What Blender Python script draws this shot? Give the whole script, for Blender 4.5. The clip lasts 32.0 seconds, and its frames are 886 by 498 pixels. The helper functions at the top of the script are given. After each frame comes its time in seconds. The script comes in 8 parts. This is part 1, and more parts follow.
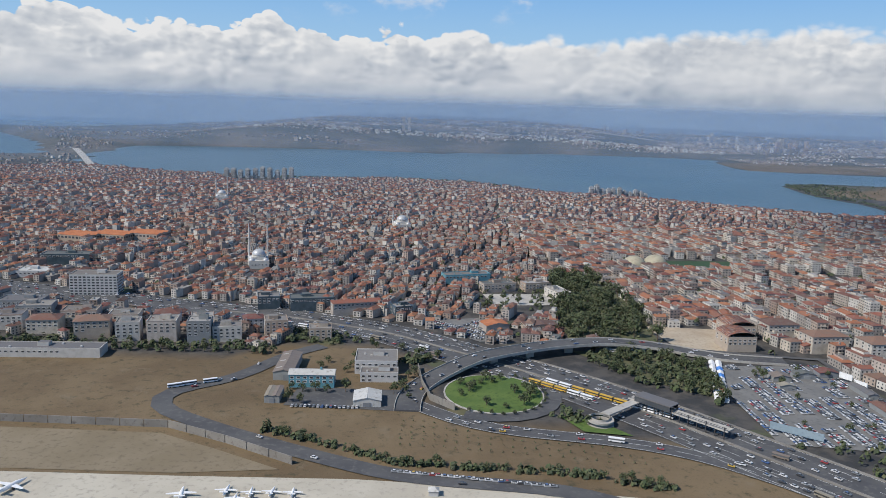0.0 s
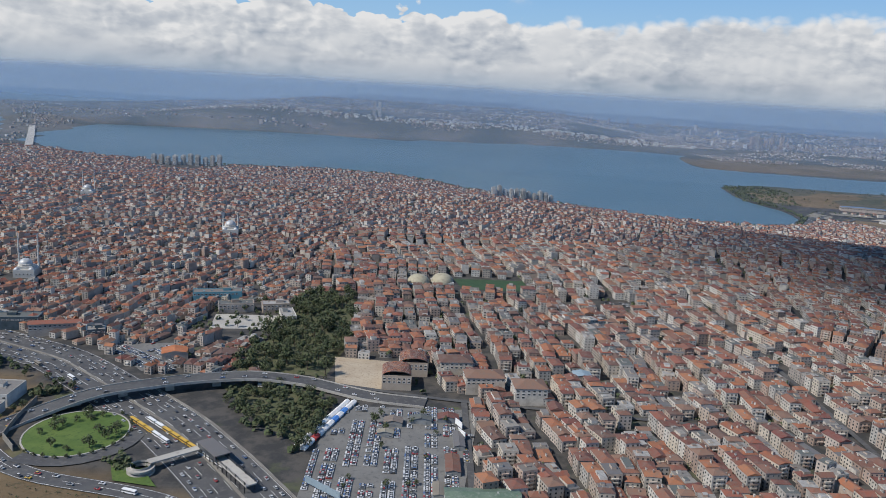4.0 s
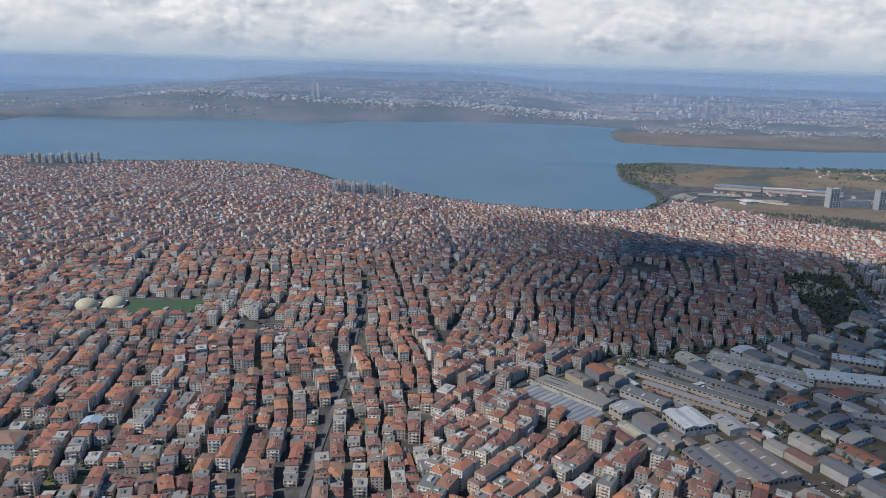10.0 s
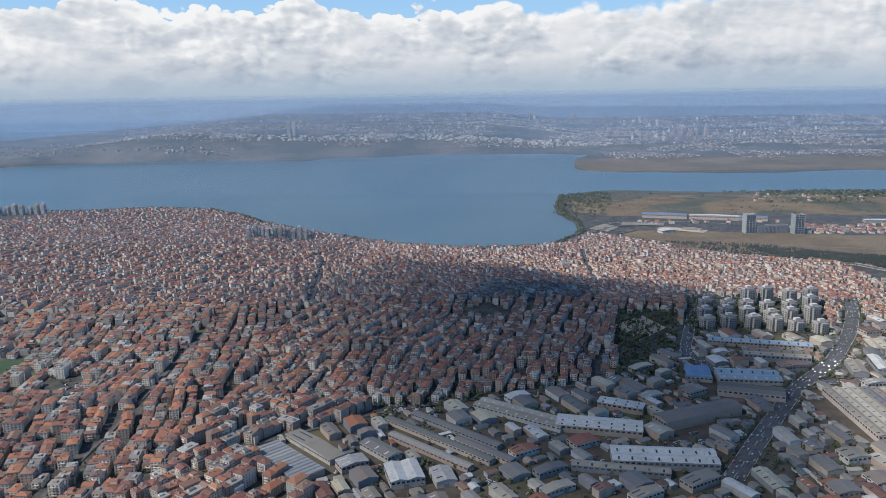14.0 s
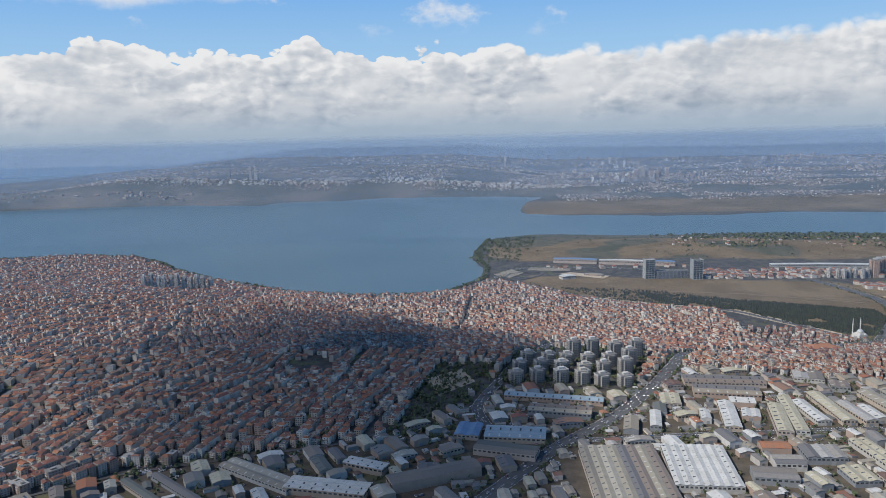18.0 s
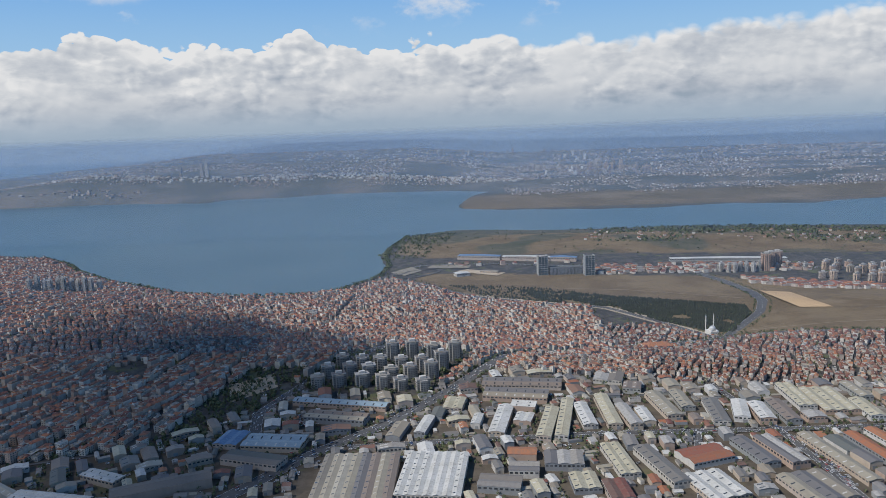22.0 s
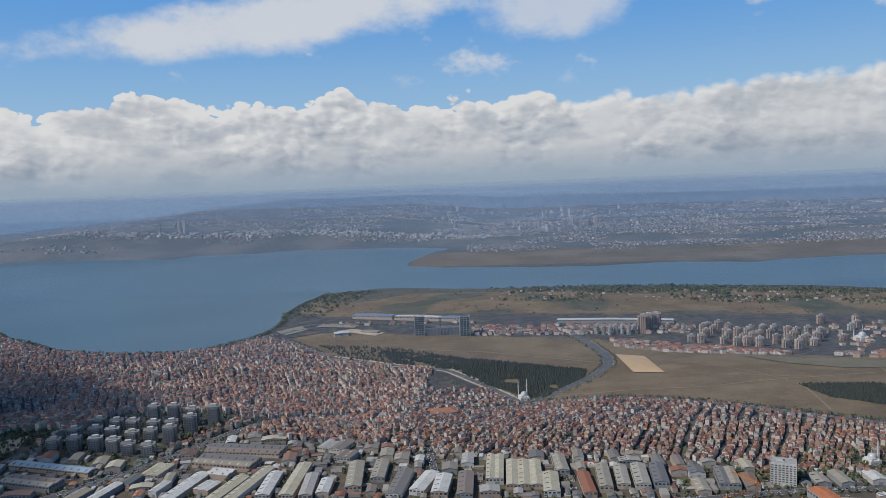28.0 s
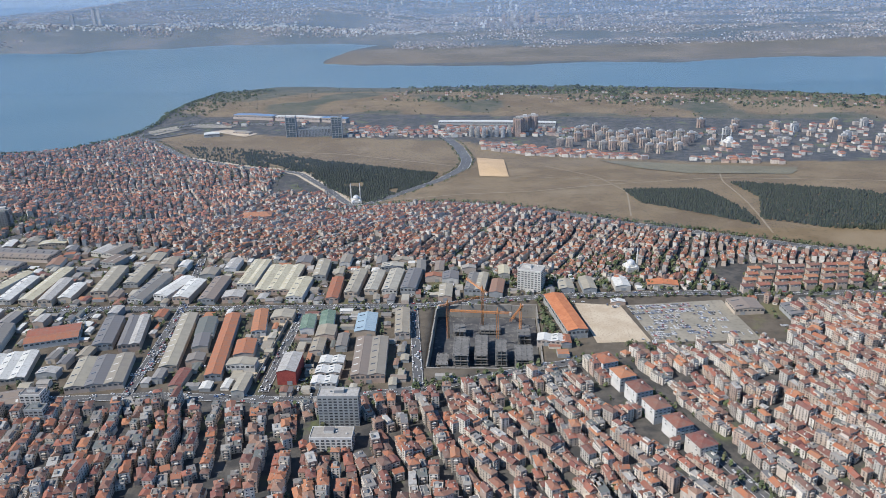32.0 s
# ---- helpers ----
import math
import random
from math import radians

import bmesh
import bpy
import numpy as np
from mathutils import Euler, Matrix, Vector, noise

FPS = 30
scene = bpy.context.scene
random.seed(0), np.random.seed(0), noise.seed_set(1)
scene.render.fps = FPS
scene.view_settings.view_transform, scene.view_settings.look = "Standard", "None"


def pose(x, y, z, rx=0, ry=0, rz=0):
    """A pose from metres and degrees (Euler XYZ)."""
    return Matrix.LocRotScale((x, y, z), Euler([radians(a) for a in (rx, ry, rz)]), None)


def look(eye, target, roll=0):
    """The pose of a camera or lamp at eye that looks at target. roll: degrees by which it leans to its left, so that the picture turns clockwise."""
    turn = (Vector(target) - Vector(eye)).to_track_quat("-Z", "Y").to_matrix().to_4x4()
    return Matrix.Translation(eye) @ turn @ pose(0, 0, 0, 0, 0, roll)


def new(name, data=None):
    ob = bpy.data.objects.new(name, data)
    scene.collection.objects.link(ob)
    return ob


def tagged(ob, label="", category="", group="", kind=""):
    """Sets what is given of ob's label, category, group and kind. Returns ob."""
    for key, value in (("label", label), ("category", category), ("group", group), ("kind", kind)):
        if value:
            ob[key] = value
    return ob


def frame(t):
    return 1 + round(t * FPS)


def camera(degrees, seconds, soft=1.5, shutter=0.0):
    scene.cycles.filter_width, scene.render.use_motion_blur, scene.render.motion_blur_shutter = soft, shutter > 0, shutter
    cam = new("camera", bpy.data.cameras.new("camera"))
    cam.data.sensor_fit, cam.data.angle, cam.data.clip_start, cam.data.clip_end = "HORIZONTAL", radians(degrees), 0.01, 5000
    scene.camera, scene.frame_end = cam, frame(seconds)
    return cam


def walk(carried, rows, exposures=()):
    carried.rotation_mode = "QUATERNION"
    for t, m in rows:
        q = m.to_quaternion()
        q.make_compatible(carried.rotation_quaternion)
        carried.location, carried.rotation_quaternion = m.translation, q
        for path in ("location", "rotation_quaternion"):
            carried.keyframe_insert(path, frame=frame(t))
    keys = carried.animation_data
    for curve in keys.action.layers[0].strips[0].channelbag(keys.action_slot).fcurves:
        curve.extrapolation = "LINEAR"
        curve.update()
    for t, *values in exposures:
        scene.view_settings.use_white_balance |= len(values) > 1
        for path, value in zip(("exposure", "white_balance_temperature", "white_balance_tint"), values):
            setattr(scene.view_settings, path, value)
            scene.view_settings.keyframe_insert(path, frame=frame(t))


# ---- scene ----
cam = camera(60.2, 32.0, soft=0.55)
PATH = [
    (0, (0.005, -2.493, 92.656), (0.01, -0.525, 92.297), 1.8),
    (0.5, (16.983, -2.483, 95.517), (16.987, -0.517, 95.152), 2.1),
    (1, (34.269, -2.796, 99.203), (34.271, -0.831, 98.831), 2.3),
    (1.5, (52.282, -2.945, 102.833), (52.281, -0.981, 102.454), 2.5),
    (2, (70.756, -2.038, 106.32), (70.749, -0.075, 105.935), 2.7),
    (2.5, (88.011, -1.494, 109.809), (88.002, 0.467, 109.417), 2.9),
    (3, (105.978, 0.111, 113.494), (105.964, 2.07, 113.094), 3.0),
    (3.5, (123.208, 1.323, 116.919), (123.194, 3.282, 116.513), 3.3),
    (5.5, (196.288, 4.722, 134.032), (196.259, 6.677, 133.612), 3.6),
    (6, (213.98, 6.367, 136.649), (213.951, 8.322, 136.231), 3.6),
    (6.5, (230.95, 8.043, 139.472), (230.924, 9.999, 139.055), 3.6),
    (7, (248.044, 10.479, 142.362), (248.022, 12.434, 141.944), 3.5),
    (7.5, (265.395, 13.109, 144.833), (265.376, 15.063, 144.41), 3.4),
    (8, (283.299, 16.158, 147.285), (283.28, 18.11, 146.85), 3.2),
    (8.5, (301.341, 18.806, 149.76), (301.32, 20.754, 149.306), 2.9),
    (9, (319.386, 20.553, 152.507), (319.358, 22.494, 152.027), 2.4),
    (9.5, (336.474, 20.476, 155.224), (336.442, 22.415, 154.735), 2.0),
    (10, (354.659, 21.057, 158.213), (354.616, 22.996, 157.724), 1.5),
    (10.5, (373.196, 23.014, 161.374), (373.138, 24.954, 160.888), 1.0),
    (11, (390.672, 24.433, 164.751), (390.602, 26.374, 164.275), 0.7),
    (11.5, (408.984, 25.833, 168.098), (408.9, 27.778, 167.639), 0.5),
    (12, (427.124, 24.852, 170.93), (427.033, 26.802, 170.493), 0.3),
    (12.5, (444.505, 21.684, 173.144), (444.412, 23.638, 172.727), 0.0),
    (13, (461.516, 17.971, 174.877), (461.42, 19.927, 174.471), -0.3),
    (13.5, (478.896, 16.189, 176.349), (478.799, 18.145, 175.94), -0.7),
    (14, (496.553, 16.681, 177.645), (496.451, 18.633, 177.223), -1.0),
    (14.5, (514.314, 18.168, 178.649), (514.209, 20.118, 178.216), -1.3),
    (16.5, (584.345, 24.104, 184.107), (584.232, 26.063, 183.723), -1.6),
    (17, (602.514, 25.109, 184.641), (602.401, 27.072, 184.28), -1.5),
    (17.5, (621.504, 25.558, 185.002), (621.39, 27.525, 184.66), -1.4),
    (18, (640.28, 25.329, 185.301), (640.167, 27.3, 184.98), -1.4),
    (18.5, (658.329, 25.152, 185.732), (658.219, 27.126, 185.431), -1.3),
    (19, (675.6, 25.483, 186.227), (675.496, 27.46, 185.944), -1.3),
    (19.5, (693.029, 26.966, 186.605), (692.93, 28.945, 186.335), -1.4),
    (20, (710.695, 29.32, 186.806), (710.601, 31.299, 186.534), -1.5),
    (20.5, (728.463, 31.964, 186.715), (728.372, 33.941, 186.428), -1.8),
    (21, (746.081, 34.549, 186.716), (745.99, 36.523, 186.405), -1.9),
    (21.5, (763.621, 37.133, 187.157), (763.525, 39.103, 186.824), -2.0),
    (22, (781.12, 39.553, 187.913), (781.017, 41.521, 187.572), -2.1),
    (22.5, (798.825, 40.975, 188.737), (798.716, 42.945, 188.408), -2.2),
    (23, (816.847, 41.636, 189.603), (816.729, 43.61, 189.307), -2.2),
    (23.5, (835.89, 42.346, 190.597), (835.761, 44.325, 190.334), -2.3),
    (24, (854.162, 42.8, 191.381), (854.026, 44.782, 191.149), -2.2),
    (24.5, (871.433, 43.134, 191.667), (871.293, 45.117, 191.452), -2.2),
    (25, (888.323, 43.809, 191.668), (888.177, 45.794, 191.463), -2.1),
    (25.5, (905.678, 45.02, 191.435), (905.527, 47.005, 191.238), -2.1),
    (27.5, (980.209, 51.937, 189.317), (980.023, 53.919, 189.122), -2.1),
    (28, (998.717, 53.065, 188.732), (998.52, 55.046, 188.534), -2.2),
    (28.5, (1016.724, 55.063, 187.722), (1016.522, 57.042, 187.519), -2.3),
    (29, (1033.952, 58.524, 186.627), (1033.75, 60.5, 186.397), -2.3),
    (29.5, (1050.53, 62.975, 185.506), (1050.335, 64.943, 185.209), -2.6),
    (30, (1066.028, 68.643, 184.455), (1065.845, 70.597, 184.068), -2.6),
    (30.5, (1081.222, 74.687, 183.432), (1081.051, 76.622, 182.955), -2.5),
    (31, (1096.734, 80.194, 182.323), (1096.577, 82.108, 181.764), -2.4),
    (31.5, (1113.088, 84.751, 181.394), (1112.94, 86.641, 180.757), -1.8),
    (32, (1129.439, 88.882, 180.662), (1129.3, 90.75, 179.959), -1.5),
]
walk(cam, [(t, look(eye, target, roll)) for t, eye, target, roll in PATH],
     [(0, 0.06), (3, 0.0), (6, 0.05), (9, 0.2), (13, 0.27), (17, 0.16), (19, 0.08), (25, -0.03), (28.5, -0.14), (30, -0.04), (31, 0.17), (32, 0.60)])

# ---- light ----
SUN_AZ, SUN_EL = 242.0, 46.0          # degrees clockwise from +y, degrees up


def sun_way():
    a, e = radians(SUN_AZ), radians(SUN_EL)
    return Vector((math.sin(a) * math.cos(e), math.cos(a) * math.cos(e), math.sin(e)))


sun_data = bpy.data.lights.new("sun", "SUN")
sun_data.energy, sun_data.angle, sun_data.color = 4.3, radians(0.53), (1.0, 0.955, 0.89)
sun = new("sun", sun_data)
sun.matrix_world = look((0, 0, 900), Vector((0, 0, 900)) - sun_way())


# ---- node helpers ----
class Nodes:
    """A short way to write a node tree."""

    def __init__(self, tree):
        self.tree = tree
        tree.nodes.clear()

    def add(self, kind, **inputs):
        n = self.tree.nodes.new(kind)
        for key, value in inputs.items():
            self.put(n.inputs[int(key[1:])] if key[0] == "i" and key[1:].isdigit() else n.inputs[key.replace("_", " ")], value)
        return n

    def put(self, socket, value):
        if isinstance(value, bpy.types.NodeSocket):
            self.tree.links.new(value, socket)
        else:
            socket.default_value = value

    def math(self, op, a, b=0.0, c=0.0, clamp=False):
        n = self.tree.nodes.new("ShaderNodeMath")
        n.operation, n.use_clamp = op, clamp
        for s, v in zip(n.inputs, (a, b, c)):
            self.put(s, v)
        return n.outputs[0]

    def ramp(self, x, lo, hi):
        n = self.tree.nodes.new("ShaderNodeMapRange")
        n.interpolation_type = "SMOOTHSTEP"
        for i, v in enumerate((x, lo, hi, 0.0, 1.0)):
            self.put(n.inputs[i], v)
        return n.outputs[0]

    def mix(self, f, a, b, blend="MIX"):
        n = self.tree.nodes.new("ShaderNodeMix")
        n.data_type, n.blend_type = "RGBA", blend
        for s, v in zip((n.inputs[0], n.inputs[6], n.inputs[7]), (f, a, b)):
            self.put(s, (*v, 1) if isinstance(v, tuple) and len(v) == 3 else v)
        return n.outputs[2]

    def noise(self, vec, scale, detail=4.0, rough=0.55, colour=False):
        n = self.tree.nodes.new("ShaderNodeTexNoise")
        self.put(n.inputs["Vector"], vec)
        n.inputs["Scale"].default_value, n.inputs["Detail"].default_value, n.inputs["Roughness"].default_value = scale, detail, rough
        return n.outputs[1 if colour else 0]

    def steps(self, x, stops, constant=False):
        n = self.tree.nodes.new("ShaderNodeValToRGB")
        self.put(n.inputs[0], x)
        e = n.color_ramp.elements
        while len(e) < len(stops):
            e.new(0.5)
        for k, (p, c) in zip(e, stops):
            k.position, k.color = p, (*c, 1)
        if constant:
            n.color_ramp.interpolation = "CONSTANT"
        return n.outputs[0]


# ---- sky: blue above, a long bank of cumulus over the horizon, thin high cloud ----
world = bpy.data.worlds.new("sky")
scene.world = world
world.use_nodes = True
w = Nodes(world.node_tree)
sky = w.add("ShaderNodeTexSky")
sky.sky_type, sky.sun_disc = "NISHITA", False
sky.sun_elevation, sky.sun_rotation = radians(SUN_EL), radians(SUN_AZ)
sky.air_density, sky.dust_density, sky.ozone_density = 1.0, 0.6, 1.5
way = w.add("ShaderNodeTexCoord").outputs["Generated"]
xyz = w.add("ShaderNodeSeparateXYZ", Vector=way)
el = w.math("MULTIPLY", w.math("ARCSINE", xyz.outputs[2]), 57.2958)
az = w.math("MULTIPLY", w.math("ARCTAN2", xyz.outputs[0], xyz.outputs[1]), 57.2958)
flat0 = w.add("ShaderNodeCombineXYZ", X=w.math("MULTIPLY", az, 0.85), Y=w.math("MULTIPLY", el, 1.3), Z=3.0).outputs[0]
high = w.add("ShaderNodeCombineXYZ", X=az, Y=w.math("MULTIPLY", el, 1.6), Z=9.0).outputs[0]


def moved(vec, by):
    n = w.add("ShaderNodeVectorMath", i0=vec, i1=by)
    n.operation = "ADD"
    return n.outputs[0]


# a little swirl bends the heaps
swirl = w.add("ShaderNodeVectorMath", i0=w.noise(flat0, 0.45, 3.0, 0.55, colour=True), i1=(1.1, 1.0, 0.0))
swirl.operation = "MULTIPLY"
flat = moved(moved(flat0, swirl.outputs[0]), (-0.55, -0.5, 0.0))


def dome(vec, scale):
    """Round heads side by side, like the top of a cauliflower."""
    n = w.tree.nodes.new("ShaderNodeTexVoronoi")
    n.voronoi_dimensions, n.feature = "2D", "SMOOTH_F1"
    w.put(n.inputs["Vector"], vec)
    n.inputs["Scale"].default_value = scale
    n.inputs["Smoothness"].default_value = 0.22
    d = n.outputs["Distance"]
    return w.math("SUBTRACT", 1.0, w.math("MULTIPLY", d, d), clamp=True)


def billow(vec):
    s = w.math("ADD", w.math("MULTIPLY", dome(vec, 0.22), 0.55), w.math("MULTIPLY", dome(vec, 0.60), 0.40))
    s = w.math("ADD", s, w.math("MULTIPLY", dome(vec, 1.5), 0.24))
    return w.math("ADD", s, w.math("MULTIPLY", w.noise(vec, 2.4, 6.0, 0.62), 0.15))


def bump_at(a0, wide, tall):
    d = w.math("DIVIDE", w.math("SUBTRACT", az, a0), wide)
    return w.math("MULTIPLY", w.math("POWER", 2.718, w.math("MULTIPLY", w.math("MULTIPLY", d, d), -1.0)), tall)


puff = billow(flat)
puff_up = billow(moved(flat, (-0.30, 0.50, 0.0)))
broad = w.noise(flat0, 0.16, 3.0, 0.5)
calm = w.ramp(az, -6.0, 16.0)          # smooth, hazy cloud towards the north-east
# the bank's heaped top near five degrees up
edge = w.math("ADD", w.math("MULTIPLY", w.math("SUBTRACT", puff, 0.92), 3.0), 4.9)
edge = w.math("ADD", edge, w.math("MULTIPLY", w.math("SUBTRACT", broad, 0.5), 2.4))
edge = w.math("ADD", edge, bump_at(-12.8, 1.5, 1.5))
edge = w.math("ADD", edge, bump_at(-25.5, 3.2, 0.9))
edge = w.math("ADD", edge, w.math("MULTIPLY", w.ramp(az, 3.0, 28.0), 1.2))
over = w.math("SUBTRACT", edge, el)
soft = w.math("ADD", 0.09, w.math("MULTIPLY", calm, 1.1))
bank = w.ramp(over, -0.05, soft)
keen = w.math("MULTIPLY", w.ramp(w.math("ADD", w.noise(flat0, 0.28, 3.0, 0.5), w.math("MULTIPLY", el, 0.035)), 0.45, 0.78), w.math("SUBTRACT", 1.35, w.math("MULTIPLY", calm, 0.45)))
relief = w.math("MULTIPLY", w.math("SUBTRACT", puff, puff_up), w.math("ADD", 0.30, keen))
lit = w.math("ADD", relief, 0.75)
rim = w.math("SUBTRACT", 1.0, w.ramp(over, 0.1, 1.7))
lit = w.math("ADD", lit, w.math("MULTIPLY", rim, 0.34))
grey = w.noise(w.add("ShaderNodeCombineXYZ", X=w.math("MULTIPLY", az, 0.22), Y=w.math("MULTIPLY", el, 0.5), Z=1.0).outputs[0], 1.0, 5.0, 0.6)
lit = w.math("SUBTRACT", lit, w.math("MULTIPLY", w.ramp(grey, 0.42, 0.66), 0.34))
# flat grey bases, a paler gap of air under them
base_line = w.math("ADD", 1.35, w.math("MULTIPLY", w.math("SUBTRACT", broad, 0.5), 0.8))
under = w.math("SUBTRACT", 1.0, w.ramp(w.math("SUBTRACT", el, base_line), -0.1, 1.0))
lit = w.math("SUBTRACT", lit, w.math("MULTIPLY", under, 0.20), clamp=True)
cloud = w.steps(lit, ((0.0, (0.37, 0.44, 0.53)), (0.3, (0.53, 0.58, 0.66)), (0.65, (0.70, 0.735, 0.785)), (1.0, (0.94, 0.945, 0.955))))
# one long feathered streak above the bank, broken cloud overhead
fray = w.math("ADD", w.noise(high, 0.13, 7.0, 0.6), w.math("MULTIPLY", w.noise(high, 0.55, 6.0, 0.6), 0.25))
sx_ = w.math("DIVIDE", w.math("ADD", az, 18.0), 17.0)
sy_ = w.math("DIVIDE", w.math("SUBTRACT", w.math("SUBTRACT", el, 10.9), w.math("MULTIPLY", w.math("ADD", az, 18.0), 0.11)), 2.2)
streak = w.math("SUBTRACT", 1.0, w.math("ADD", w.math("MULTIPLY", sx_, sx_), w.math("MULTIPLY", sy_, sy_)))
streak = w.math("ADD", w.math("MULTIPLY", streak, 0.46), fray)
streak = w.ramp(streak, 0.60, 0.98)
px_ = w.math("DIVIDE", w.math("SUBTRACT", az, 3.0), 7.5)
py_ = w.math("DIVIDE", w.math("SUBTRACT", el, 12.0), 3.2)
second = w.math("SUBTRACT", 1.0, w.math("ADD", w.math("MULTIPLY", px_, px_), w.math("MULTIPLY", py_, py_)))
second = w.ramp(w.math("ADD", w.math("MULTIPLY", second, 0.46), fray), 0.68, 1.05)
streak = w.math("MAXIMUM", streak, w.math("MULTIPLY", second, 0.8))
loose = w.math("MULTIPLY", w.ramp(fray, 0.70, 0.86), w.ramp(el, 5.5, 8.0))
veil = w.math("MAXIMUM", streak, w.math("MULTIPLY", loose, 0.9))
blue = w.mix(1.0, sky.outputs[0], (0.105, 0.105, 0.105), "MULTIPLY")
deep = w.mix(w.ramp(el, 3.0, 13.0), (0.40, 0.68, 1.0), (0.15, 0.46, 1.0))
deep = w.mix(w.ramp(el, 15.0, 50.0), deep, (0.035, 0.11, 0.30))
blue = w.mix(0.85, blue, deep)
blue = w.mix(w.math("MULTIPLY", veil, 0.9), blue, (0.86, 0.89, 0.94))
seen = w.mix(bank, blue, cloud)
# blue-grey air under the cloud base
air = w.math("SUBTRACT", 1.0, w.ramp(el, -0.9, 1.9))
seen = w.mix(w.math("MULTIPLY", air, 0.97), seen, (0.40, 0.51, 0.64))
back = w.add("ShaderNodeBackground", Color=seen, Strength=0.80)
out = w.add("ShaderNodeOutputWorld", Surface=back.outputs[0])


# ---- materials ----
def material(name, build, rough=0.85, metal=0.0, bump=None, spec=0.3):
    m = bpy.data.materials.new(name)
    m.use_nodes = True
    n = Nodes(m.node_tree)
    b = n.add("ShaderNodeBsdfPrincipled", Roughness=rough, Metallic=metal)
    b.inputs["Specular IOR Level"].default_value = spec
    colour = build(n)
    n.put(b.inputs["Base Color"], (*colour, 1) if isinstance(colour, tuple) else colour)
    if bump:
        scale, strength, dist = bump
        h = n.noise(n.add("ShaderNodeNewGeometry").outputs["Position"], scale, 5.0)
        bm = n.add("ShaderNodeBump", Strength=strength, Distance=dist, Height=h)
        n.put(b.inputs["Normal"], bm.outputs[0])
    n.add("ShaderNodeOutputMaterial", Surface=b.outputs[0])
    return m


def place_of(n):
    return n.add("ShaderNodeNewGeometry").outputs["Position"]


def island(n):
    """A number for each separate piece: its own object and its own island."""
    a = n.add("ShaderNodeNewGeometry").outputs["Random Per Island"]
    b = n.add("ShaderNodeObjectInfo").outputs["Random"]
    return n.math("FRACT", n.math("ADD", a, n.math("MULTIPLY", b, 7.31)))


def mottled(palette, scale=0.35, amount=0.35, constant=True):
    """Colours by piece, with stains and wear over them."""
    def build(n):
        k = len(palette)
        c = n.steps(island(n), [(i / k, p) for i, p in enumerate(palette)], constant)
        p = place_of(n)
        dirt = n.ramp(n.noise(p, scale, 6.0, 0.6), 0.35, 0.75)
        grain = n.noise(p, scale * 14, 3.0)
        c = n.mix(n.math("MULTIPLY", dirt, amount), c, (0.16, 0.14, 0.12))
        return n.mix(n.math("MULTIPLY", grain, 0.25), c, (0.09, 0.08, 0.08))
    return build


def two_tone(a, b, scale, c=None, scale2=None):
    def build(n):
        p = place_of(n)
        col = n.mix(n.ramp(n.noise(p, scale, 6.0, 0.6), 0.35, 0.65), a, b)
        if c:
            col = n.mix(n.ramp(n.noise(p, scale2 or scale * 9, 5.0, 0.6), 0.5, 0.72), col, c)
        return col
    return build


WALL = material("painted_plaster", mottled([(0.541, 0.482, 0.406), (0.615, 0.576, 0.515), (0.442, 0.389, 0.337), (0.472, 0.385, 0.319), (0.608, 0.54, 0.447), (0.364, 0.328, 0.298), (0.541, 0.472, 0.415), (0.461, 0.438, 0.403), (0.673, 0.638, 0.578), (0.347, 0.258, 0.212), (0.634, 0.595, 0.538), (0.48, 0.366, 0.305)], 0.5, 0.45), bump=(6, 0.3, 0.05))
TILE = material("clay_roof_tiles", mottled([(0.293, 0.105, 0.0546), (0.344, 0.129, 0.0627), (0.207, 0.0771, 0.0533), (0.242, 0.101, 0.0647), (0.155, 0.0608, 0.0469), (0.362, 0.15, 0.0738), (0.191, 0.089, 0.064), (0.139, 0.0764, 0.0612), (0.234, 0.133, 0.0932), (0.173, 0.0571, 0.0455), (0.267, 0.0899, 0.0577)], 0.6, 0.55), bump=(9, 0.6, 0.08))
FLATROOF = material("flat_roof_felt", mottled([(0.216, 0.208, 0.2), (0.144, 0.144, 0.152), (0.288, 0.272, 0.248), (0.112, 0.128, 0.124), (0.368, 0.36, 0.344), (0.184, 0.168, 0.152)], 0.7, 0.5), bump=(5, 0.3, 0.05))
GLASSY = material("window_glass", mottled([(0.035, 0.045, 0.055), (0.06, 0.07, 0.08), (0.10, 0.11, 0.12), (0.03, 0.035, 0.04)], 0.9, 0.2), rough=0.18, spec=0.6)
SHEET = material("metal_roof_sheet", mottled([(0.329, 0.296, 0.229), (0.244, 0.216, 0.171), (0.367, 0.34, 0.278), (0.286, 0.247, 0.186), (0.178, 0.167, 0.15), (0.317, 0.284, 0.217), (0.218, 0.174, 0.14), (0.148, 0.143, 0.143)], 0.22, 0.4), rough=0.55, bump=(2, 0.2, 0.05))
ASPHALT = material("asphalt", two_tone((0.072, 0.072, 0.076), (0.098, 0.098, 0.099), 0.08, (0.125, 0.122, 0.118), 0.5), bump=(4, 0.2, 0.02))
CONCRETE = material("concrete", two_tone((0.36, 0.34, 0.31), (0.44, 0.42, 0.38), 0.07, (0.29, 0.27, 0.25), 0.8), bump=(3, 0.2, 0.03))
APRON = material("apron_concrete", two_tone((0.416, 0.376, 0.304), (0.48, 0.44, 0.36), 0.05, (0.336, 0.304, 0.256), 0.6))
